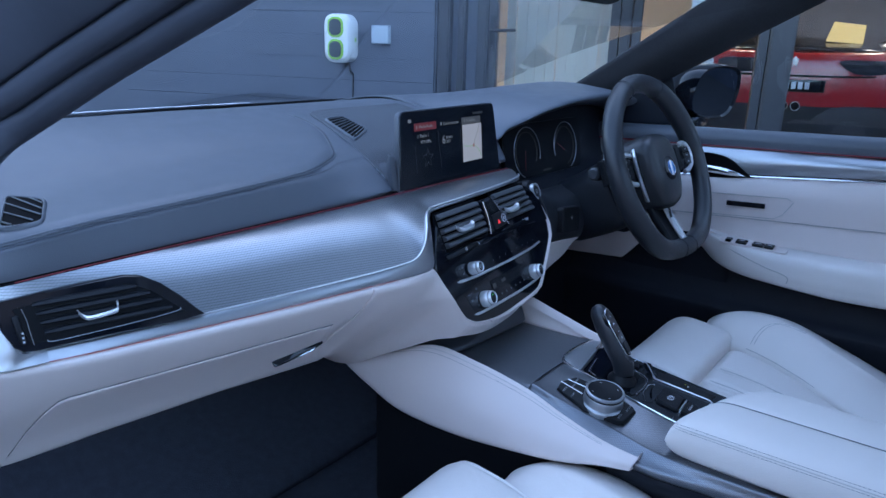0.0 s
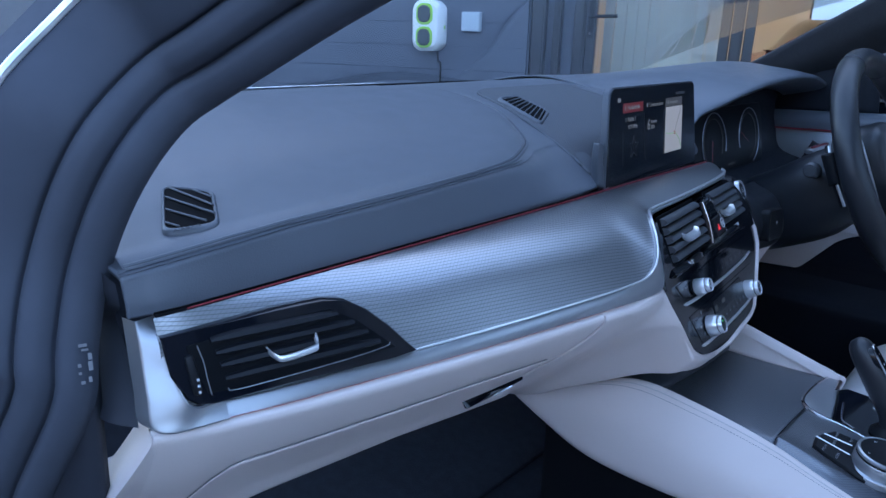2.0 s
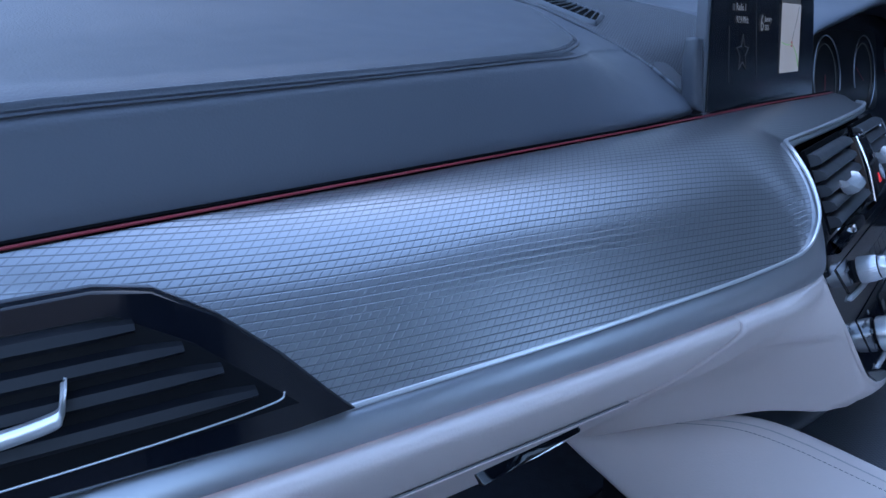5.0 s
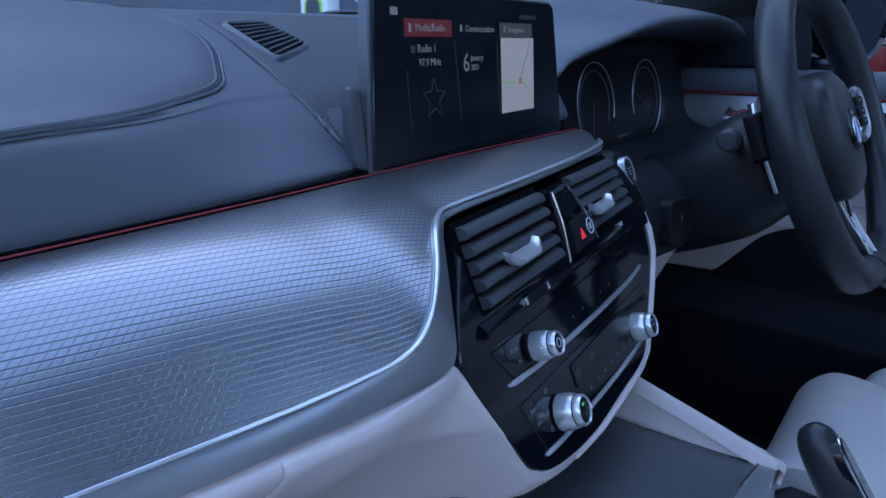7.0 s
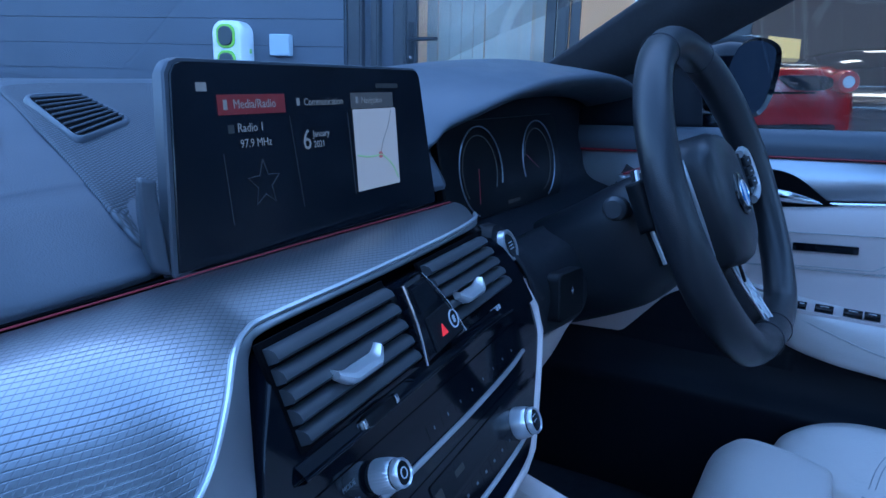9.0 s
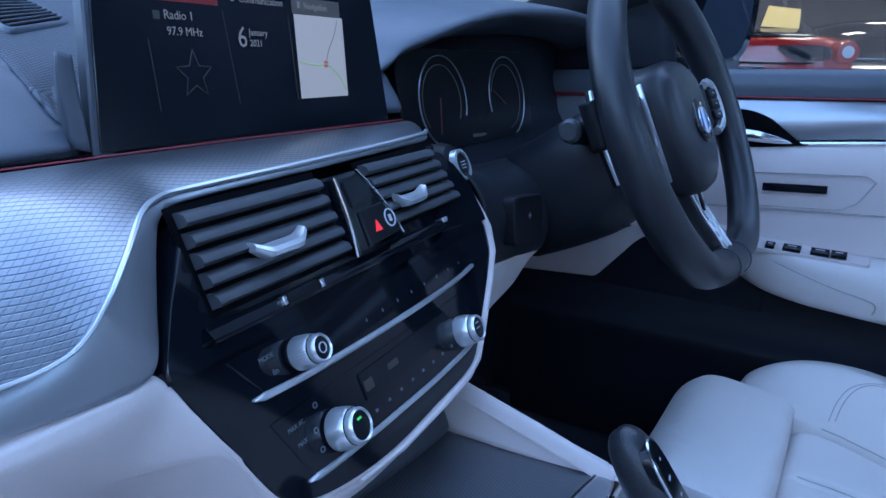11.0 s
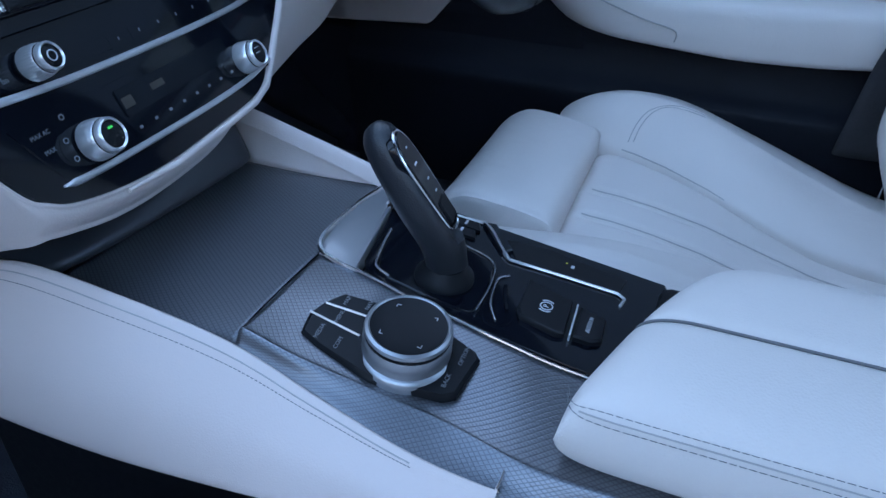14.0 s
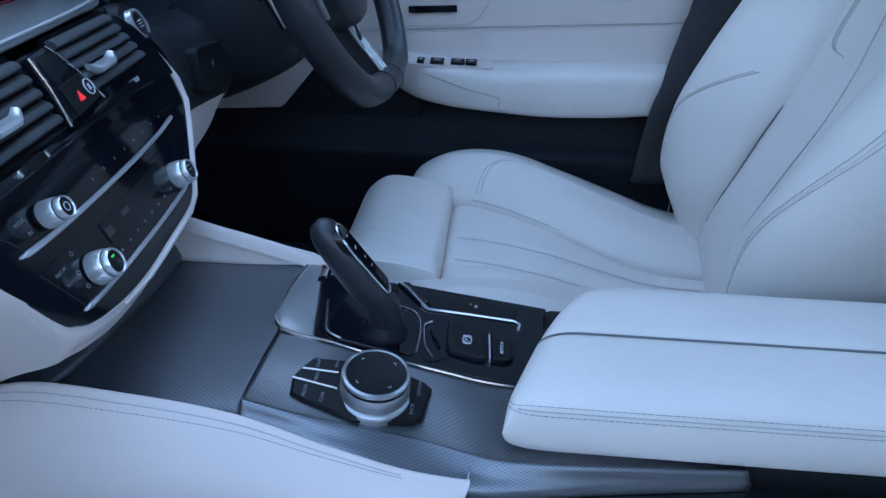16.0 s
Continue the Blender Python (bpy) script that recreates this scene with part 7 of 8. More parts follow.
    # no thread here: a darker tube stands for the shade in the bolster crease
    for o in (-1, 1):
        pts = [(X(o * (lerp([(-0.72, 0.047), (-0.64, 0.057), (-0.56, 0.079), (-0.47, 0.109), (-0.40, 0.128)], y) + 0.0010)), y, sink(y) + 0.0022) for y in [-0.402 - 0.02 * k for k in range(16)]]
        part("seam", tube(pts, 0.0010, 6), PALETHREAD, cush, "darker line painted as shade in the crease beside the bolster")
    # side bolsters
    for o, nm in ((1, "outer_bolster"), (-1, "inner_bolster")):
        bo = []
        for y, w0, w1, h in ((-0.290, 0.165, 0.215, 0.545), (-0.305, 0.148, 0.238, 0.578), (-0.345, 0.140, 0.256, 0.602), (-0.40, 0.131, 0.264, 0.613), (-0.47, 0.112, 0.266, 0.608), (-0.56, 0.082, 0.266, 0.579), (-0.64, 0.060, 0.264, 0.550), (-0.72, 0.050, 0.258, 0.523), (-0.80, 0.048, 0.25, 0.508)):
            m = (w0 + w1) / 2
            if o < 0:
                h = h - 0.018
            low = sink(y) + 0.004
            bo.append([(X(o * (w0 - 0.006)), y, low - 0.05), (X(o * (w0 - 0.005)), y, low - 0.012), (X(o * (w0 + 0.003)), y, low + 0.006), (X(o * (w0 * 0.55 + m * 0.45)), y, low + (h - low) * 0.66), (X(o * (m - 0.008)), y, h - 0.002), (X(o * (m + 0.012)), y, h), (X(o * (w1 - 0.012)), y, h - 0.016), (X(o * w1), y, h - 0.055), (X(o * (w1 - 0.006)), y, 0.46)])
        skin = surf(bo, 50, 36)
        tree = BVHTree.FromBMesh(skin)
        bob = part(nm, skin, LEATHER, s, "ivory leather side bolster")
        for off in (0.0, 0.007) if o > 0 else ():
            line = []
            for p in catmull([(0.134, -0.408 - off, 0), (0.152, -0.414 - off, 0), (0.172, -0.428 - off, 0), (0.186 - off * 0.5, -0.455, 0), (0.192 - off, -0.50, 0)], 50):
                at = tree.ray_cast(Vector((X(o * p.x), p.y, 0.8)), Vector((0, 0, -1)))[0]
                if at is not None:
                    line.append(at + Vector((0, 0, 0.0001)))
            part("seam", tube(line, 0.0007, 5), PALETHREAD, bob)
    part("seat_base", rbox((cx - 0.24, -0.82, 0.33), (cx + 0.24, -0.30, 0.44), Matrix(), 0.02), BLACK, s)
    # backrest: centre panel and wings
    def lean(z):
        return back + lerp([(0.50, -0.775), (0.58, -0.785), (0.70, -0.825), (0.85, -0.885), (1.0, -0.945), (1.15, -1.0), (1.25, -1.035)], z)

    bc = []
    for x in (-0.15, -0.12, -0.06, 0.0, 0.06, 0.12, 0.15):
        bc.append([(X(x), lean(z) + 0.012 * math.cos(x * 9), z) for z in (0.46, 0.52, 0.58, 0.66, 0.75, 0.85, 0.95, 1.05, 1.12)])
    cpan = part("back_panel", surf(bc, 30, 40), LEATHER, s, "ivory leather back panel")
    line = catmull([(X(x), lean(z) + 0.012 * math.cos(x * 9) + 0.0006, z) for x, z in ((-0.020, 0.57), (-0.026, 0.622), (-0.036, 0.70), (-0.040, 0.765), (-0.030, 0.83), (-0.013, 0.878), (0.01, 0.95), (0.03, 1.05))], 40)
    part("seam", tube(line, 0.0010, 5), PALETHREAD, cpan)
    # the groove is not cut in; a dark tube gives its shade
    line = catmull([(X(x), lean(z) + 0.012 * math.cos(x * 9) + 0.0012, z) for x, z in ((0.104, 0.555), (0.093, 0.60), (0.088, 0.64), (0.083, 0.70), (0.083, 0.75), (0.094, 0.84), (0.122, 0.93))], 50)
    part("groove", tube(line, 0.0012, 6), THREAD, cpan, "dark tube for the shade in the groove beside the back wing")
    for off in (-0.005, 0.0, 0.005):
        line = catmull([(X(x + off), lean(z) + 0.012 * math.cos(x * 9) + 0.0006, z) for x, z in ((0.085, 0.98), (0.080, 0.90), (0.070, 0.852), (0.052, 0.838), (0.022, 0.836))], 30)
        part("seam", tube(line, 0.0008, 5), PALETHREAD, cpan)
    for o, nm in ((1, "outer_wing"), (-1, "inner_wing")):
        wr = []
        for z, w0, w1, p in ((0.47, 0.15, 0.20, 0.010), (0.53, 0.15, 0.225, 0.036), (0.575, 0.148, 0.245, 0.062), (0.62, 0.144, 0.262, 0.088), (0.70, 0.142, 0.272, 0.108), (0.78, 0.142, 0.278, 0.110), (0.88, 0.144, 0.280, 0.098), (0.98, 0.146, 0.276, 0.080), (1.08, 0.148, 0.262, 0.055), (1.14, 0.148, 0.235, 0.02)):
            y = lean(z)
            if o > 0:
                w0 = lerp([(0.545, 0.125), (0.575, 0.108), (0.62, 0.099), (0.70, 0.090), (0.78, 0.086), (0.88, 0.104), (0.98, 0.14)], z)
            wr.append([(X(o * (w0 - 0.004)), y - 0.004, z), (X(o * (w0 + 0.004)), y + p * 0.35, z), (X(o * (w0 + 0.35 * (w1 - w0))), y + p * 0.86, z), (X(o * (w0 + 0.62 * (w1 - w0))), y + p, z), (X(o * (w0 + 0.86 * (w1 - w0))), y + p * 0.82, z), (X(o * w1), y + p * 0.35, z), (X(o * (w1 + 0.002)), y - 0.04, z), (X(o * (w1 - 0.02)), y - 0.09, z)])
        skin = surf(wr, 50, 36)
        tree = BVHTree.FromBMesh(skin)
        wob = part(nm, skin, LEATHER, s, "ivory leather back wing with double stitching")

        stitch = ((0.205, 0.590), (0.212, 0.630), (0.213, 0.665), (0.194, 0.712), (0.168, 0.742), (0.135, 0.772), (0.112, 0.790)) if o > 0 else ((0.196, 0.60), (0.205, 0.63), (0.222, 0.697), (0.250, 0.771), (0.2635, 0.821), (0.268, 0.88))
        for off in (-0.0030, 0.0, 0.0030):
            hits = [tree.ray_cast(Vector((X(o * (x + off)), 0.5, z)), Vector((0, -1, 0)))[0] for x, z in catmull_2d(stitch, 40)]
            line = catmull([p + Vector((0, 0.0003, 0)) for p in hits if p is not None], 60)
            part("seam", tube(line, 0.0007 if off else 0.0009, 5), PALETHREAD if off else LEATHER, wob)
    part("back_shell", rbox((cx - 0.25, back - 1.16, 0.45), (cx + 0.25, back - 1.02, 1.10), Matrix(), 0.04, 4), BLACK, s)
    part("head_restraint", rbox((cx - 0.13, back - 1.12, 1.17), (cx + 0.13, back - 1.02, 1.36), Matrix(), 0.035, 4), LEATHER, s)
    return s


seat(0.395, 1, "ivory leather driver's sports seat with pleated cushion and wings", 0.0)
passenger_seat = seat(-0.395, -1, "ivory leather passenger sports seat with pleated cushion and wings", -0.14)
passenger_seat.location += Vector((0.010, 0.037, 0.013))

# =====================================================================
# driver's door, seen from inside
# =====================================================================
door = thing("driver_door", (0.75, -0.3, 0.35), "closed driver's door, ivory panel with silver trim and black sill", "car door")
YS = [0.10, 0.0, -0.10, -0.20, -0.30, -0.42, -0.55, -0.66, -0.76]


def slope(y, k):
    """Height of a line that climbs towards the rear."""
    return k * (-y - 0.25)


rows = [[(0.775, y, 0.978 + slope(y, 0.03)), (0.745, y, 0.986 + slope(y, 0.03)), (0.730, y, 0.980 + slope(y, 0.03)), (0.722, y, 0.966 + slope(y, 0.03)), (0.722, y, 0.949 + slope(y, 0.03))] for y in YS]
part("sill_pad", surf(rows, 40, 20), PAD, door, "black padded window sill")
part("light_strip", tube([(0.7215, y, 0.947 + slope(y, 0.03)) for y in YS], 0.0014, 6), REDLIGHT, door, "thin red light strip")
rows = [[(0.726, y, 0.946 + slope(y, 0.03)), (0.716 - 0.010 * max(0, min(1, (-y - 0.30) / 0.2)), y, 0.925 + slope(y, 0.04)), (0.712 - 0.006 * max(0, min(1, (-y - 0.30) / 0.2)), y, 0.905 + slope(y, 0.06)), (0.714, y, 0.886 + slope(y, 0.085))] for y in YS]
part("silver_panel", surf(rows, 50, 20), SATIN, door, "satin silver door trim", solid=0.002)
part("bright_line", tube([(0.7125, y, 0.8815 + slope(y, 0.085)) for y in YS], 0.0026, 6), CHROME, door, "bright line below the trim")
hm = basis((0.712, -0.235, 0.897), (0, -1, 0.05), (-0.1, 0, 1))
# near-black plate painted as the shade inside the handle recess
part("handle_well_shade", prism([(-0.035, 0.030), (0.0, 0.033), (0.035, 0.022), (0.075, -0.010), (0.080, -0.016), (-0.04, -0.018)], -0.002, 0.0040, hm, 36), SEALSHADE, door, smooth=False)
part("door_handle", surf([[hm @ Vector(p) for p in ((-0.020, 0.008, 0.004), (0.02, 0.006, 0.014), (0.050, -0.003, 0.010), (0.068, -0.012, 0.004))], [hm @ Vector(p) for p in ((-0.020, 0.0, 0.008), (0.02, -0.002, 0.018), (0.050, -0.008, 0.013), (0.070, -0.014, 0.004))], [hm @ Vector(p) for p in ((-0.020, -0.010, 0.004), (0.02, -0.012, 0.010), (0.050, -0.014, 0.008), (0.070, -0.015, 0.003))]], 12, 24), CHROME, door, "bright chrome door handle", solid=0.003)
rows = [[(0.716, y, 0.880 + slope(y, 0.085)), (0.706, y, 0.870 + slope(y, 0.08)), (0.700, y, 0.845 + slope(y, 0.07)), (0.701, y, 0.815 + slope(y, 0.06)), (0.703, y, 0.7905 + slope(y, 0.055))] for y in YS]
upper = part("upper_panel", surf(rows, 40, 24), LEATHERB, door, "ivory upper door panel")
part("seam", tube([(0.7015, y, 0.7895 + slope(y, 0.055)) for y in YS], 0.0011, 6), PALETHREAD, upper)
rows = [[(0.704, y, 0.7885 + slope(y, 0.055)), (0.702, y, 0.775 + slope(y, 0.05)), (0.700, y, 0.755 + slope(y, 0.03)), (0.697, y, 0.742 + slope(y, 0.01))] for y in YS]
mid = part("middle_panel", surf(rows, 40, 14), LEATHERB, door, "ivory middle door panel")
dm = basis((0.6985, -0.317, 0.826), (0, -1, 0.05), (0.02, 0, 1))
part("speaker_slot", prism(rect(-0.041, -0.0055, 0.041, 0.0055, 0.001), -0.002, 0.0025, dm), GLOSS, upper, "narrow black slot")
part("slot_inlay", prism(rect(-0.012, -0.003, 0.034, 0.003, 0.001), 0.0, 0.0032, dm), SCREEN, upper)
part("recess_line", tube([dm @ Vector(p) for p in ((-0.075, -0.028, 0.002), (0.06, -0.026, 0.002), (0.078, -0.016, 0.002), (0.098, 0.014, 0.002), (0.085, 0.022, 0.002), (-0.075, 0.020, 0.002))], 0.0009, 5), PALETHREAD, upper)
# armrest ledge
ar_rows = []
for y, zt, xf, zf, zb in ((-0.225, 0.758, 0.692, 0.748, 0.722), (-0.26, 0.752, 0.676, 0.734, 0.694), (-0.30, 0.748, 0.660, 0.722, 0.679), (-0.35, 0.744, 0.650, 0.712, 0.671), (-0.40, 0.741, 0.644, 0.704, 0.668), (-0.44, 0.740, 0.641, 0.700, 0.666), (-0.52, 0.742, 0.640, 0.704, 0.662), (-0.62, 0.746, 0.643, 0.710, 0.664), (-0.68, 0.747, 0.647, 0.713, 0.668), (-0.718, 0.747, 0.650, 0.714, 0.670)):
    ar_rows.append([(0.705, y, zt + 0.004), (0.690, y, zt), (xf + 0.016, y, zt - 0.004), (xf + 0.003, y, (zt + zf) / 2 + 0.004), (xf, y, zf), (xf + 0.002, y, (zf + zb) / 2), (xf + 0.012, y, zb), (0.700, y, zb - 0.004)])
darm = part("armrest", surf(ar_rows, 60, 36), LEATHER, door, "ivory leather door armrest")
line = catmull([(0.6945, -0.235, 0.748), (0.672, -0.275, 0.735), (0.655, -0.325, 0.722), (0.6440, -0.385, 0.706), (0.6405, -0.428, 0.697), (0.6415, -0.4375, 0.690), (0.645, -0.436, 0.678)], 60)
part("seam", tube([p + Vector((-0.0008, 0, 0.0006)) for p in line], 0.0011, 5), PALETHREAD, darm)
plate = part("switch_plate", prism(rect(-0.068, -0.015, 0.075, 0.014, 0.006), -0.004, 0.0015, basis((0.6735, -0.348, 0.7425), (0, -1, -0.02), (1, 0, 0.15)), inset=0.001), LEATHERB, door)
for k, (y, w) in enumerate(((-0.300, 0.006), (-0.328, 0.0115), (-0.363, 0.0115), (-0.386, 0.0095))):
    wmx = basis((0.672, y, 0.7445), (0, -1, -0.02), (1, 0, 0.15))
    sws = part("window_switch", surf([[wmx @ Vector((u * w, v, h)) for u in (-1, -0.5, 0, 0.5, 1)] for v, h in ((-0.011, 0.0), (-0.0095, 0.006), (-0.002, 0.0035), (0.006, 0.005), (0.010, 0.0))], 16, 10), GLOSS, door, "black window switch", solid=0.003)
    part("switch_mark", rbox((-w * 0.5, -0.001, 0.0045), (w * 0.5, 0.001, 0.005), wmx), INK, sws, smooth=False)
# black lower part with pocket
rows = [[(0.702, y, 0.668), (0.704, y, 0.640), (0.690, y, 0.605), (0.668, y, 0.588), (0.662, y, 0.575), (0.672, y, 0.53), (0.685, y, 0.45), (0.70, y, 0.36)] for y in YS]
part("lower_panel", surf(rows, 30, 36), SHADEPLASTIC, door, "black lower door panel with a pocket")
TOE = ((0.16, 0.632), (0.10, 0.635), (0.04, 0.639), (-0.02, 0.643), (-0.040, 0.646), (-0.058, 0.664), (-0.080, 0.689), (-0.112, 0.722), (-0.16, 0.742), (-0.24, 0.752))
part("toe_panel", surf([[(0.712, y, 0.772), (0.708, y, 0.764), (0.703, y, z + 0.55 * (0.764 - z)), (0.7005, y, z + 0.1 * (0.764 - z)), (0.7005, y, z), (0.706, y, z - 0.001)] for y, z in TOE], 60, 24), LEATHERB, door, "ivory front of the door panel, cut off at a slant")
part("pocket_front", surf([[(0.7065, y, 0.780), (0.7060, y, 0.72), (0.7055, y, 0.62)] for y in (0.18, 0.05, -0.1, -0.24, -0.30)], 16, 12), SHADEPLASTIC, door, "black front of the lower door panel", solid=0.003)
part("outer_skin", rbox((0.79, -0.78, 0.33), (0.84, 0.42, 0.978), Matrix(), 0.01), BODYPAINT, door)
pane = part("window_pane", surf([[(0.765, 0.20, 0.985), (0.765, -0.25, 0.985), (0.765, -0.80, 0.995)], [(0.70, -0.12, 1.15), (0.70, -0.4, 1.17), (0.70, -0.80, 1.18)], [(0.60, -0.42, 1.32), (0.60, -0.6, 1.32), (0.60, -0.80, 1.32)]], 12, 12), GLASS, door, "clear side window")
pane.visible_shadow = False

part("rear_edge", surf([[(0.665, -0.682, 0.548), (0.648, -0.693, 0.675), (0.642, -0.704, 0.726), (0.658, -0.714, 0.765), (0.680, -0.736, 0.853), (0.690, -0.750, 0.94)], [(0.655, -0.694, 0.548), (0.638, -0.705, 0.675), (0.632, -0.716, 0.726), (0.648, -0.726, 0.765), (0.682, -0.752, 0.853), (0.688, -0.762, 0.94)], [(0.664, -0.80, 0.548), (0.650, -0.82, 0.675), (0.650, -0.84, 0.726), (0.680, -0.85, 0.765), (0.682, -0.86, 0.853), (0.688, -0.87, 0.94)]], 12, 40), LINER, door, "dark seal along the rear edge of the door", solid=0.004)

part("mirror_sail", surf([[(0.742, 0.20, 0.975), (0.744, 0.05, 0.975), (0.748, -0.125, 0.978)], [(0.738, 0.19, 1.01), (0.742, 0.04, 1.02), (0.748, -0.118, 1.032)], [(0.735, 0.18, 1.05), (0.742, 0.03, 1.066), (0.748, -0.100, 1.092)]], 10, 14), SHADEPLASTIC, door, "black triangle at the foot of the pillar", solid=0.006)

# exterior mirror
mir = thing("door_mirror", (0.90, -0.05, 0.97), "black exterior door mirror", "mirror")
MM = basis((0.868, -0.168, 1.058), (0.94, -0.30, 0), (0.0, -0.09, 1))
mo = [(-0.085, -0.045), (-0.03, -0.062), (0.05, -0.062), (0.085, -0.030), (0.092, 0.020), (0.075, 0.055), (0.0, 0.066), (-0.07, 0.050), (-0.095, 0.0)]
o3 = [Vector((p.x, p.y, 0)) for p in catmull([(x, y, 0) for x, y in mo], 48, True)]
part("housing", grid([[MM @ Vector((p.x * s, p.y * s, h)) for p in o3] for s, h in ((0.88, 0.0), (0.97, 0.006), (1.02, -0.01), (0.98, -0.045), (0.8, -0.085), (0.4, -0.11), (0.02, -0.115))], closed=True), GLOSS, mir, "black mirror housing")
part("mirror_glass", prism([(p.x * 0.9, p.y * 0.9) for p in o3], -0.004, 0.001, MM), MIRROR, mir, smooth=False)
part("foot", rbox((0.79, -0.16, 0.975), (0.87, -0.10, 1.0), Matrix(), 0.008), GLOSS, mir)

# =====================================================================
# body shell: pillars, roof, floor, bulkhead
# =====================================================================
body = thing("car_body", (0, -0.6, 0.0), "dark car body shell, passenger door open", "car body", kind="structure")
INN = [(-0.535, -0.42, 1.262), (-0.565, -0.30, 1.207), (-0.598, -0.18, 1.150), (-0.618, -0.10, 1.113), (-0.640, -0.045, 1.081), (-0.655, -0.010, 1.060), (-0.672, 0.002, 1.045), (-0.698, 0.0, 1.020), (-0.714, 0.012, 0.985), (-0.726, 0.022, 0.945), (-0.738, 0.018, 0.905), (-0.748, 0.016, 0.860), (-0.776, 0.06, 0.76), (-0.79, 0.10, 0.62), (-0.79, 0.12, 0.45), (-0.79, 0.12, 0.34)]
PROF = [(0.0, 0.0), (0.003, 0.008), (0.010, 0.013), (0.018, 0.0135), (0.0228, 0.010), (0.0250, 0.0055), (0.0272, 0.010), (0.034, 0.0140), (0.042, 0.0130), (0.0472, 0.009), (0.0495, 0.0045), (0.052, 0.009), (0.062, 0.0105), (0.078, 0.0095), (0.095, 0.006), (0.108, 0.0), (0.125, -0.012)]


def pillar(sx, label):
    P = [Vector((x * sx, y, z)) for x, y, z in catmull([(-x, y, z) for x, y, z in INN], 60)]
    rows = []
    for i, p in enumerate(P):
        t = (P[min(i + 1, 59)] - P[max(i - 1, 0)]).normalized()
        outw = Vector((sx * 0.62, 0.60, 0.50))
        outw = (outw - t * outw.dot(t)).normalized()
        toward = t.cross(outw).normalized()
        if toward.y > 0:
            toward = -toward
        rows.append([p + outw * a + toward * b for a, b in PROF])
    dense = [catmull(r, 96) for r in rows]
    edge = [r[-3].lerp(r[-2], 0.6) + Vector((0, -0.002, 0.001)) for r in rows[:34]]
    part("outer_edge", tube(edge, 0.0035, 8), PALEEDGE, body, "bright outer edge of the door frame")
    return part("pillar_trim", grid(dense), RUBBER, body, label)


pillar(-1, "dark pillar trim with rubber door seals")
rows = []
for k in range(40):
    f = -0.12 + 1.14 * k / 39
    p = Vector((0.715, 0.17, 1.046)).lerp(Vector((0.59, -0.235, 1.275)), f)
    q = Vector((0.745, -0.095, 1.090)).lerp(Vector((0.615, -0.450, 1.268)), f)
    rows.append(catmull([p, p.lerp(q, 0.2) + Vector((-0.014, 0, -0.004)), p.lerp(q, 0.5) + Vector((-0.022, 0, -0.006)), p.lerp(q, 0.85) + Vector((-0.012, 0, -0.004)), q, q.lerp(p, 0.3) + Vector((0.05, 0, 0.02)), p.lerp(q, 0.2) + Vector((0.05, 0, 0.02))], 36, True))
part("pillar_trim", grid(rows, closed=True), LINER, body, "dark cloth pillar trim")
def roof_z(x, y):
    return lerp([(-2.4, 1.15), (-1.8, 1.30), (-1.2, 1.35), (-0.7, 1.335), (-0.46, 1.31), (-0.40, 1.29)], y) + 0.03 - 0.035 * (abs(x) / 0.62) ** 4


# the glass panel in the roof is added, out of view, to light the seats
for nm, x0, x1, y0, y1, mat, lab in (("headliner", -0.62, 0.62, -0.40, -0.78, LINER, "dark headliner"), ("headliner", -0.62, -0.12, -0.78, -1.65, LINER, "dark headliner"), ("headliner", 0.40, 0.62, -0.78, -1.65, LINER, "dark headliner"), ("headliner", -0.62, 0.62, -1.65, -2.4, LINER, "dark headliner"), ("roof_glass_added", -0.12, 0.40, -0.78, -1.65, GLASS, "unseen clear glass roof panel, added to let sky light into the cabin")):
    ob = part(nm, grid([[(x0 + (x1 - x0) * i / 10, y0 + (y1 - y0) * j / 10, roof_z(x0 + (x1 - x0) * i / 10, y0 + (y1 - y0) * j / 10)) for i in range(11)] for j in range(11)]), mat, body, lab, solid=0.0 if mat is GLASS else 0.006)
    if mat is GLASS:
        ob.visible_shadow = False
part("rear_mirror", rbox((-0.258, -0.36, 1.200), (-0.158, -0.325, 1.28), Matrix(), 0.016, 3), BLACK, body, "black interior mirror")
part("mirror_stem", tube([(-0.205, -0.33, 1.245), (-0.205, -0.28, 1.25), (-0.205, -0.25, 1.24)], 0.012, 8), BLACK, body)
for s in (-1, 1):
    rail = [(s * 0.615, -0.40, 1.290), (s * 0.615, -0.6, 1.33), (s * 0.615, -0.9, 1.34), (s * 0.60, -1.3, 1.31), (s * 0.57, -1.9, 1.22), (s * 0.55, -2.4, 1.05)]
    part("roof_rail", tube(rail, 0.028, 10, smooth=40), LINER, body)
    part("centre_pillar", surf([[(s * 0.765, -0.80, 0.34), (s * 0.765, -0.80, 0.97), (s * 0.70, -0.82, 1.17), (s * 0.60, -0.84, 1.32)], [(s * 0.735, -0.83, 0.34), (s * 0.735, -0.83, 0.97), (s * 0.675, -0.85, 1.17), (s * 0.58, -0.87, 1.32)], [(s * 0.75, -0.98, 0.34), (s * 0.75, -0.98, 0.97), (s * 0.69, -0.98, 1.17), (s * 0.60, -0.98, 1.32)]], 10, 24), LINER, body, "dark centre pillar", solid=0.02)
    part("rear_side", surf([[(s * 0.77, -0.98, 0.34), (s * 0.77, -0.98, 0.98)], [(s * 0.77, -2.4, 0.34), (s * 0.75, -2.4, 1.0)]], 4, 4), BLACK, body, solid=0.02)
part("rear_bulkhead", rbox((-0.75, -2.45, 0.34), (0.75, -2.40, 1.0)), BLACK, body, smooth=False)
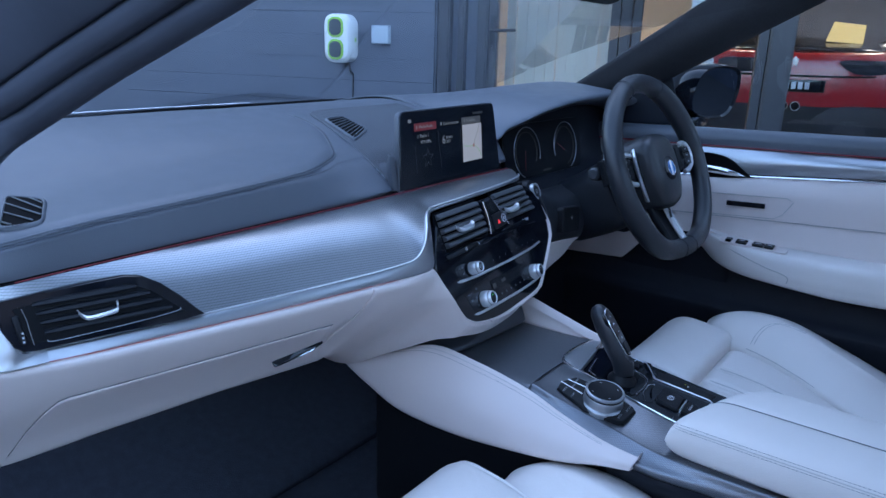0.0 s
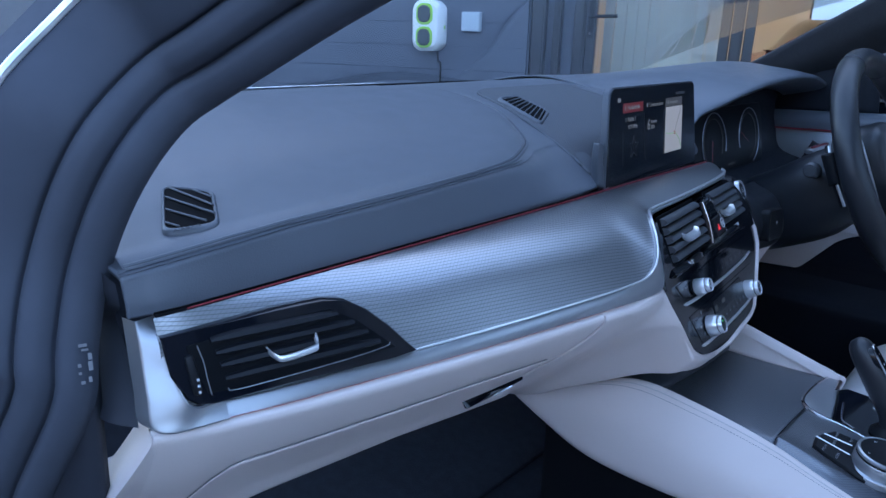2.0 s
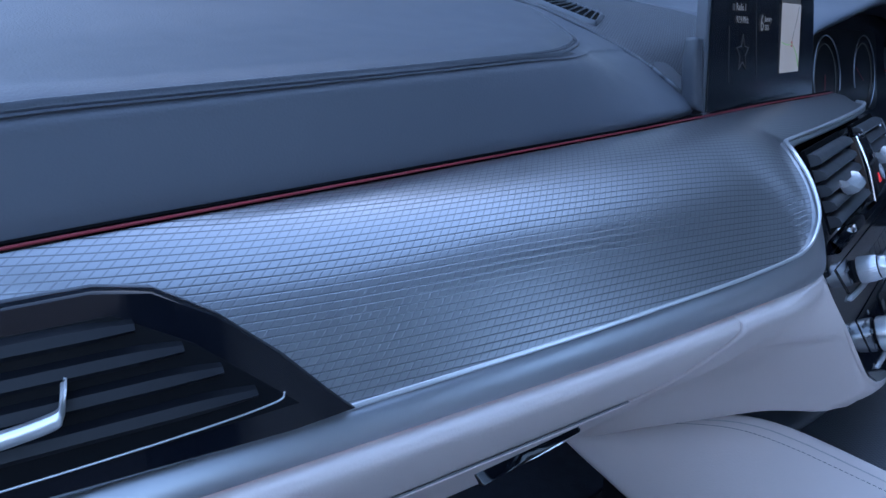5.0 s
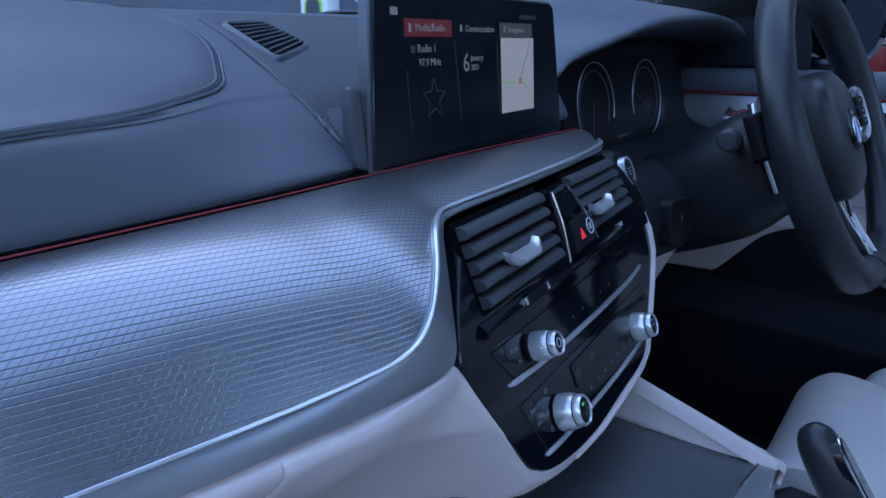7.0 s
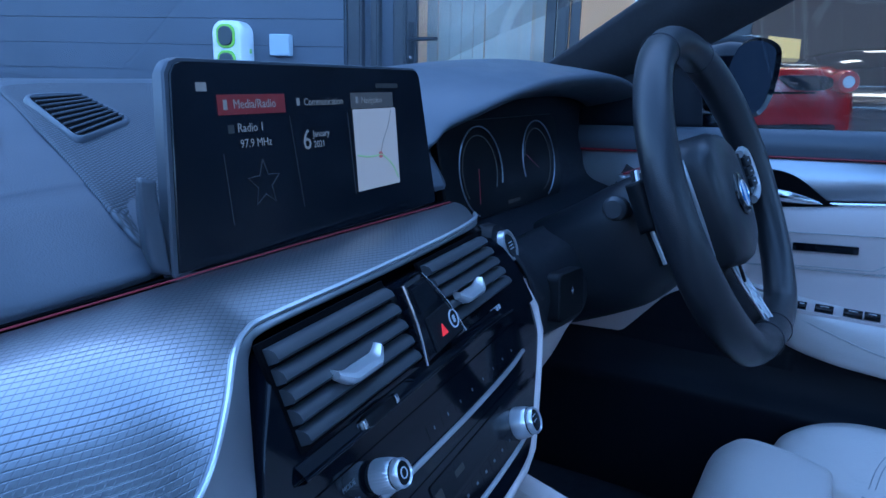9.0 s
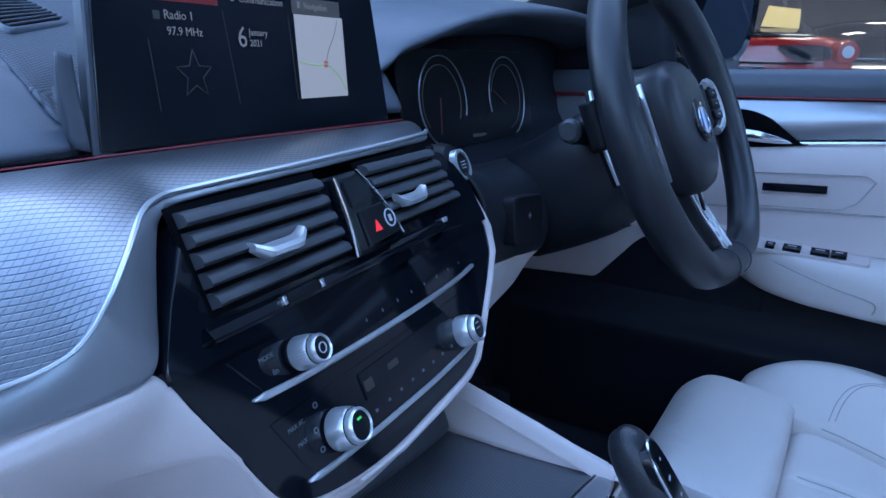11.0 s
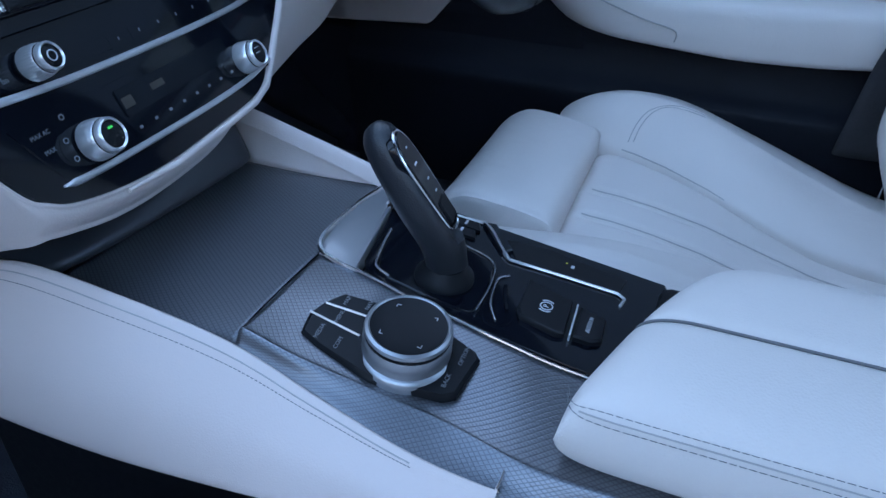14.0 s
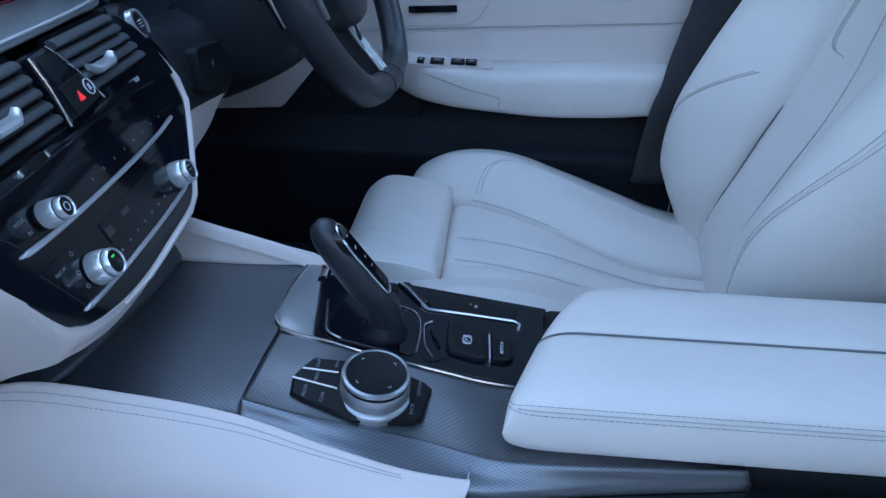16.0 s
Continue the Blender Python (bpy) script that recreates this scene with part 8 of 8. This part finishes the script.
part("floor_pan", rbox((-0.76, -2.4, 0.29), (0.78, 0.70, 0.34)), CARPET, body, "black carpet floor", smooth=False)
part("toe_board", surf([[(x, 0.20, 0.34), (x, 0.42, 0.42), (x, 0.55, 0.60), (x, 0.60, 0.95)] for x in (-0.76, -0.3, 0.3, 0.78)], 8, 20), CARPET, body, "black carpeted toe board", solid=0.02)
part("sill", rbox((-0.86, -2.3, 0.22), (-0.745, 0.25, 0.40), Matrix(), 0.02, 3), BODYPAINT, body, "body coloured door sill")
part("hinge_side", surf([[(-0.752, 0.04, 0.34), (-0.752, 0.02, 0.62), (-0.748, 0.015, 0.86), (-0.735, 0.03, 0.95)], [(-0.80, 0.10, 0.34), (-0.80, 0.09, 0.62), (-0.80, 0.09, 0.86), (-0.79, 0.10, 0.96)], [(-0.86, 0.16, 0.34), (-0.86, 0.16, 0.62), (-0.86, 0.16, 0.86), (-0.85, 0.17, 0.97)]], 14, 30), DARKSEAL, body, "dark door frame side with sticker marks", solid=0.01)
KMK = basis((-0.7525, 0.0030, 0.9005), (0.94, -0.34, 0), (0, 0.42, 0.9))
for u, v, w, h in ((-0.001, 0.0135, 0.0035, 0.0014), (0.0000, 0.0105, 0.0028, 0.0010), (0.0025, 0.0060, 0.0016, 0.0030), (-0.0040, 0.0010, 0.0014, 0.0016), (0.0022, 0.0000, 0.0018, 0.0042), (-0.0042, -0.0040, 0.0012, 0.0012), (0.0012, -0.0085, 0.0014, 0.0024), (-0.0030, -0.0100, 0.0018, 0.0014)):
    part("sticker_bar", rbox((u - w * 0.7, v - h * 0.7, -0.004), (u + w * 0.7, v + h * 0.7, 0.0012), KMK), THREAD, body, smooth=False)
for x in (-0.78, 0.78):
    for y in (0.95, -1.95):
        tyre = part("wheel", lathe([(0.20, -0.12), (0.31, -0.12), (0.335, -0.09), (0.335, 0.09), (0.31, 0.12), (0.20, 0.12)], pose(x, y, 0.335, 0, 90, 0), 40), RUBBER, body, "black tyre")
        part("rim", lathe([(0, 0.08), (0.05, 0.08), (0.19, 0.10), (0.205, 0.12), (0.205, -0.12), (0.05, -0.10), (0, -0.10)], pose(x, y, 0.335, 0, 90, 0), 32), SATIN, tyre, "silver rim")
part("bonnet", surf([[(x, 0.64, 0.955), (x, 0.9, 0.95), (x, 1.4, 0.88), (x, 1.75, 0.72)] for x in (-0.80, -0.5, 0.0, 0.5, 0.80)], 16, 16), BODYPAINT, body, "dark bonnet", solid=0.02)
part("cowl", tube([(-0.70, 0.60, 0.985), (-0.4, 0.63, 0.99), (0, 0.64, 0.99), (0.4, 0.63, 0.99), (0.70, 0.60, 0.985)], 0.012, 8, smooth=30), BLACK, body)
ws = surf([[(x, lerp([(0, 0.62), (0.72, 0.52)], abs(x)), 0.985), (x * 0.94, 0.30 - 0.10 * abs(x), 1.105), (x * 0.86, -0.05 - 0.05 * abs(x), 1.20), (x * 0.80, -0.40, 1.265)] for x in (-0.72, -0.5, -0.25, 0, 0.25, 0.5, 0.72)], 24, 24)
wso = part("windscreen", ws, GLASS, body, "clear windscreen")
wso.visible_shadow = False
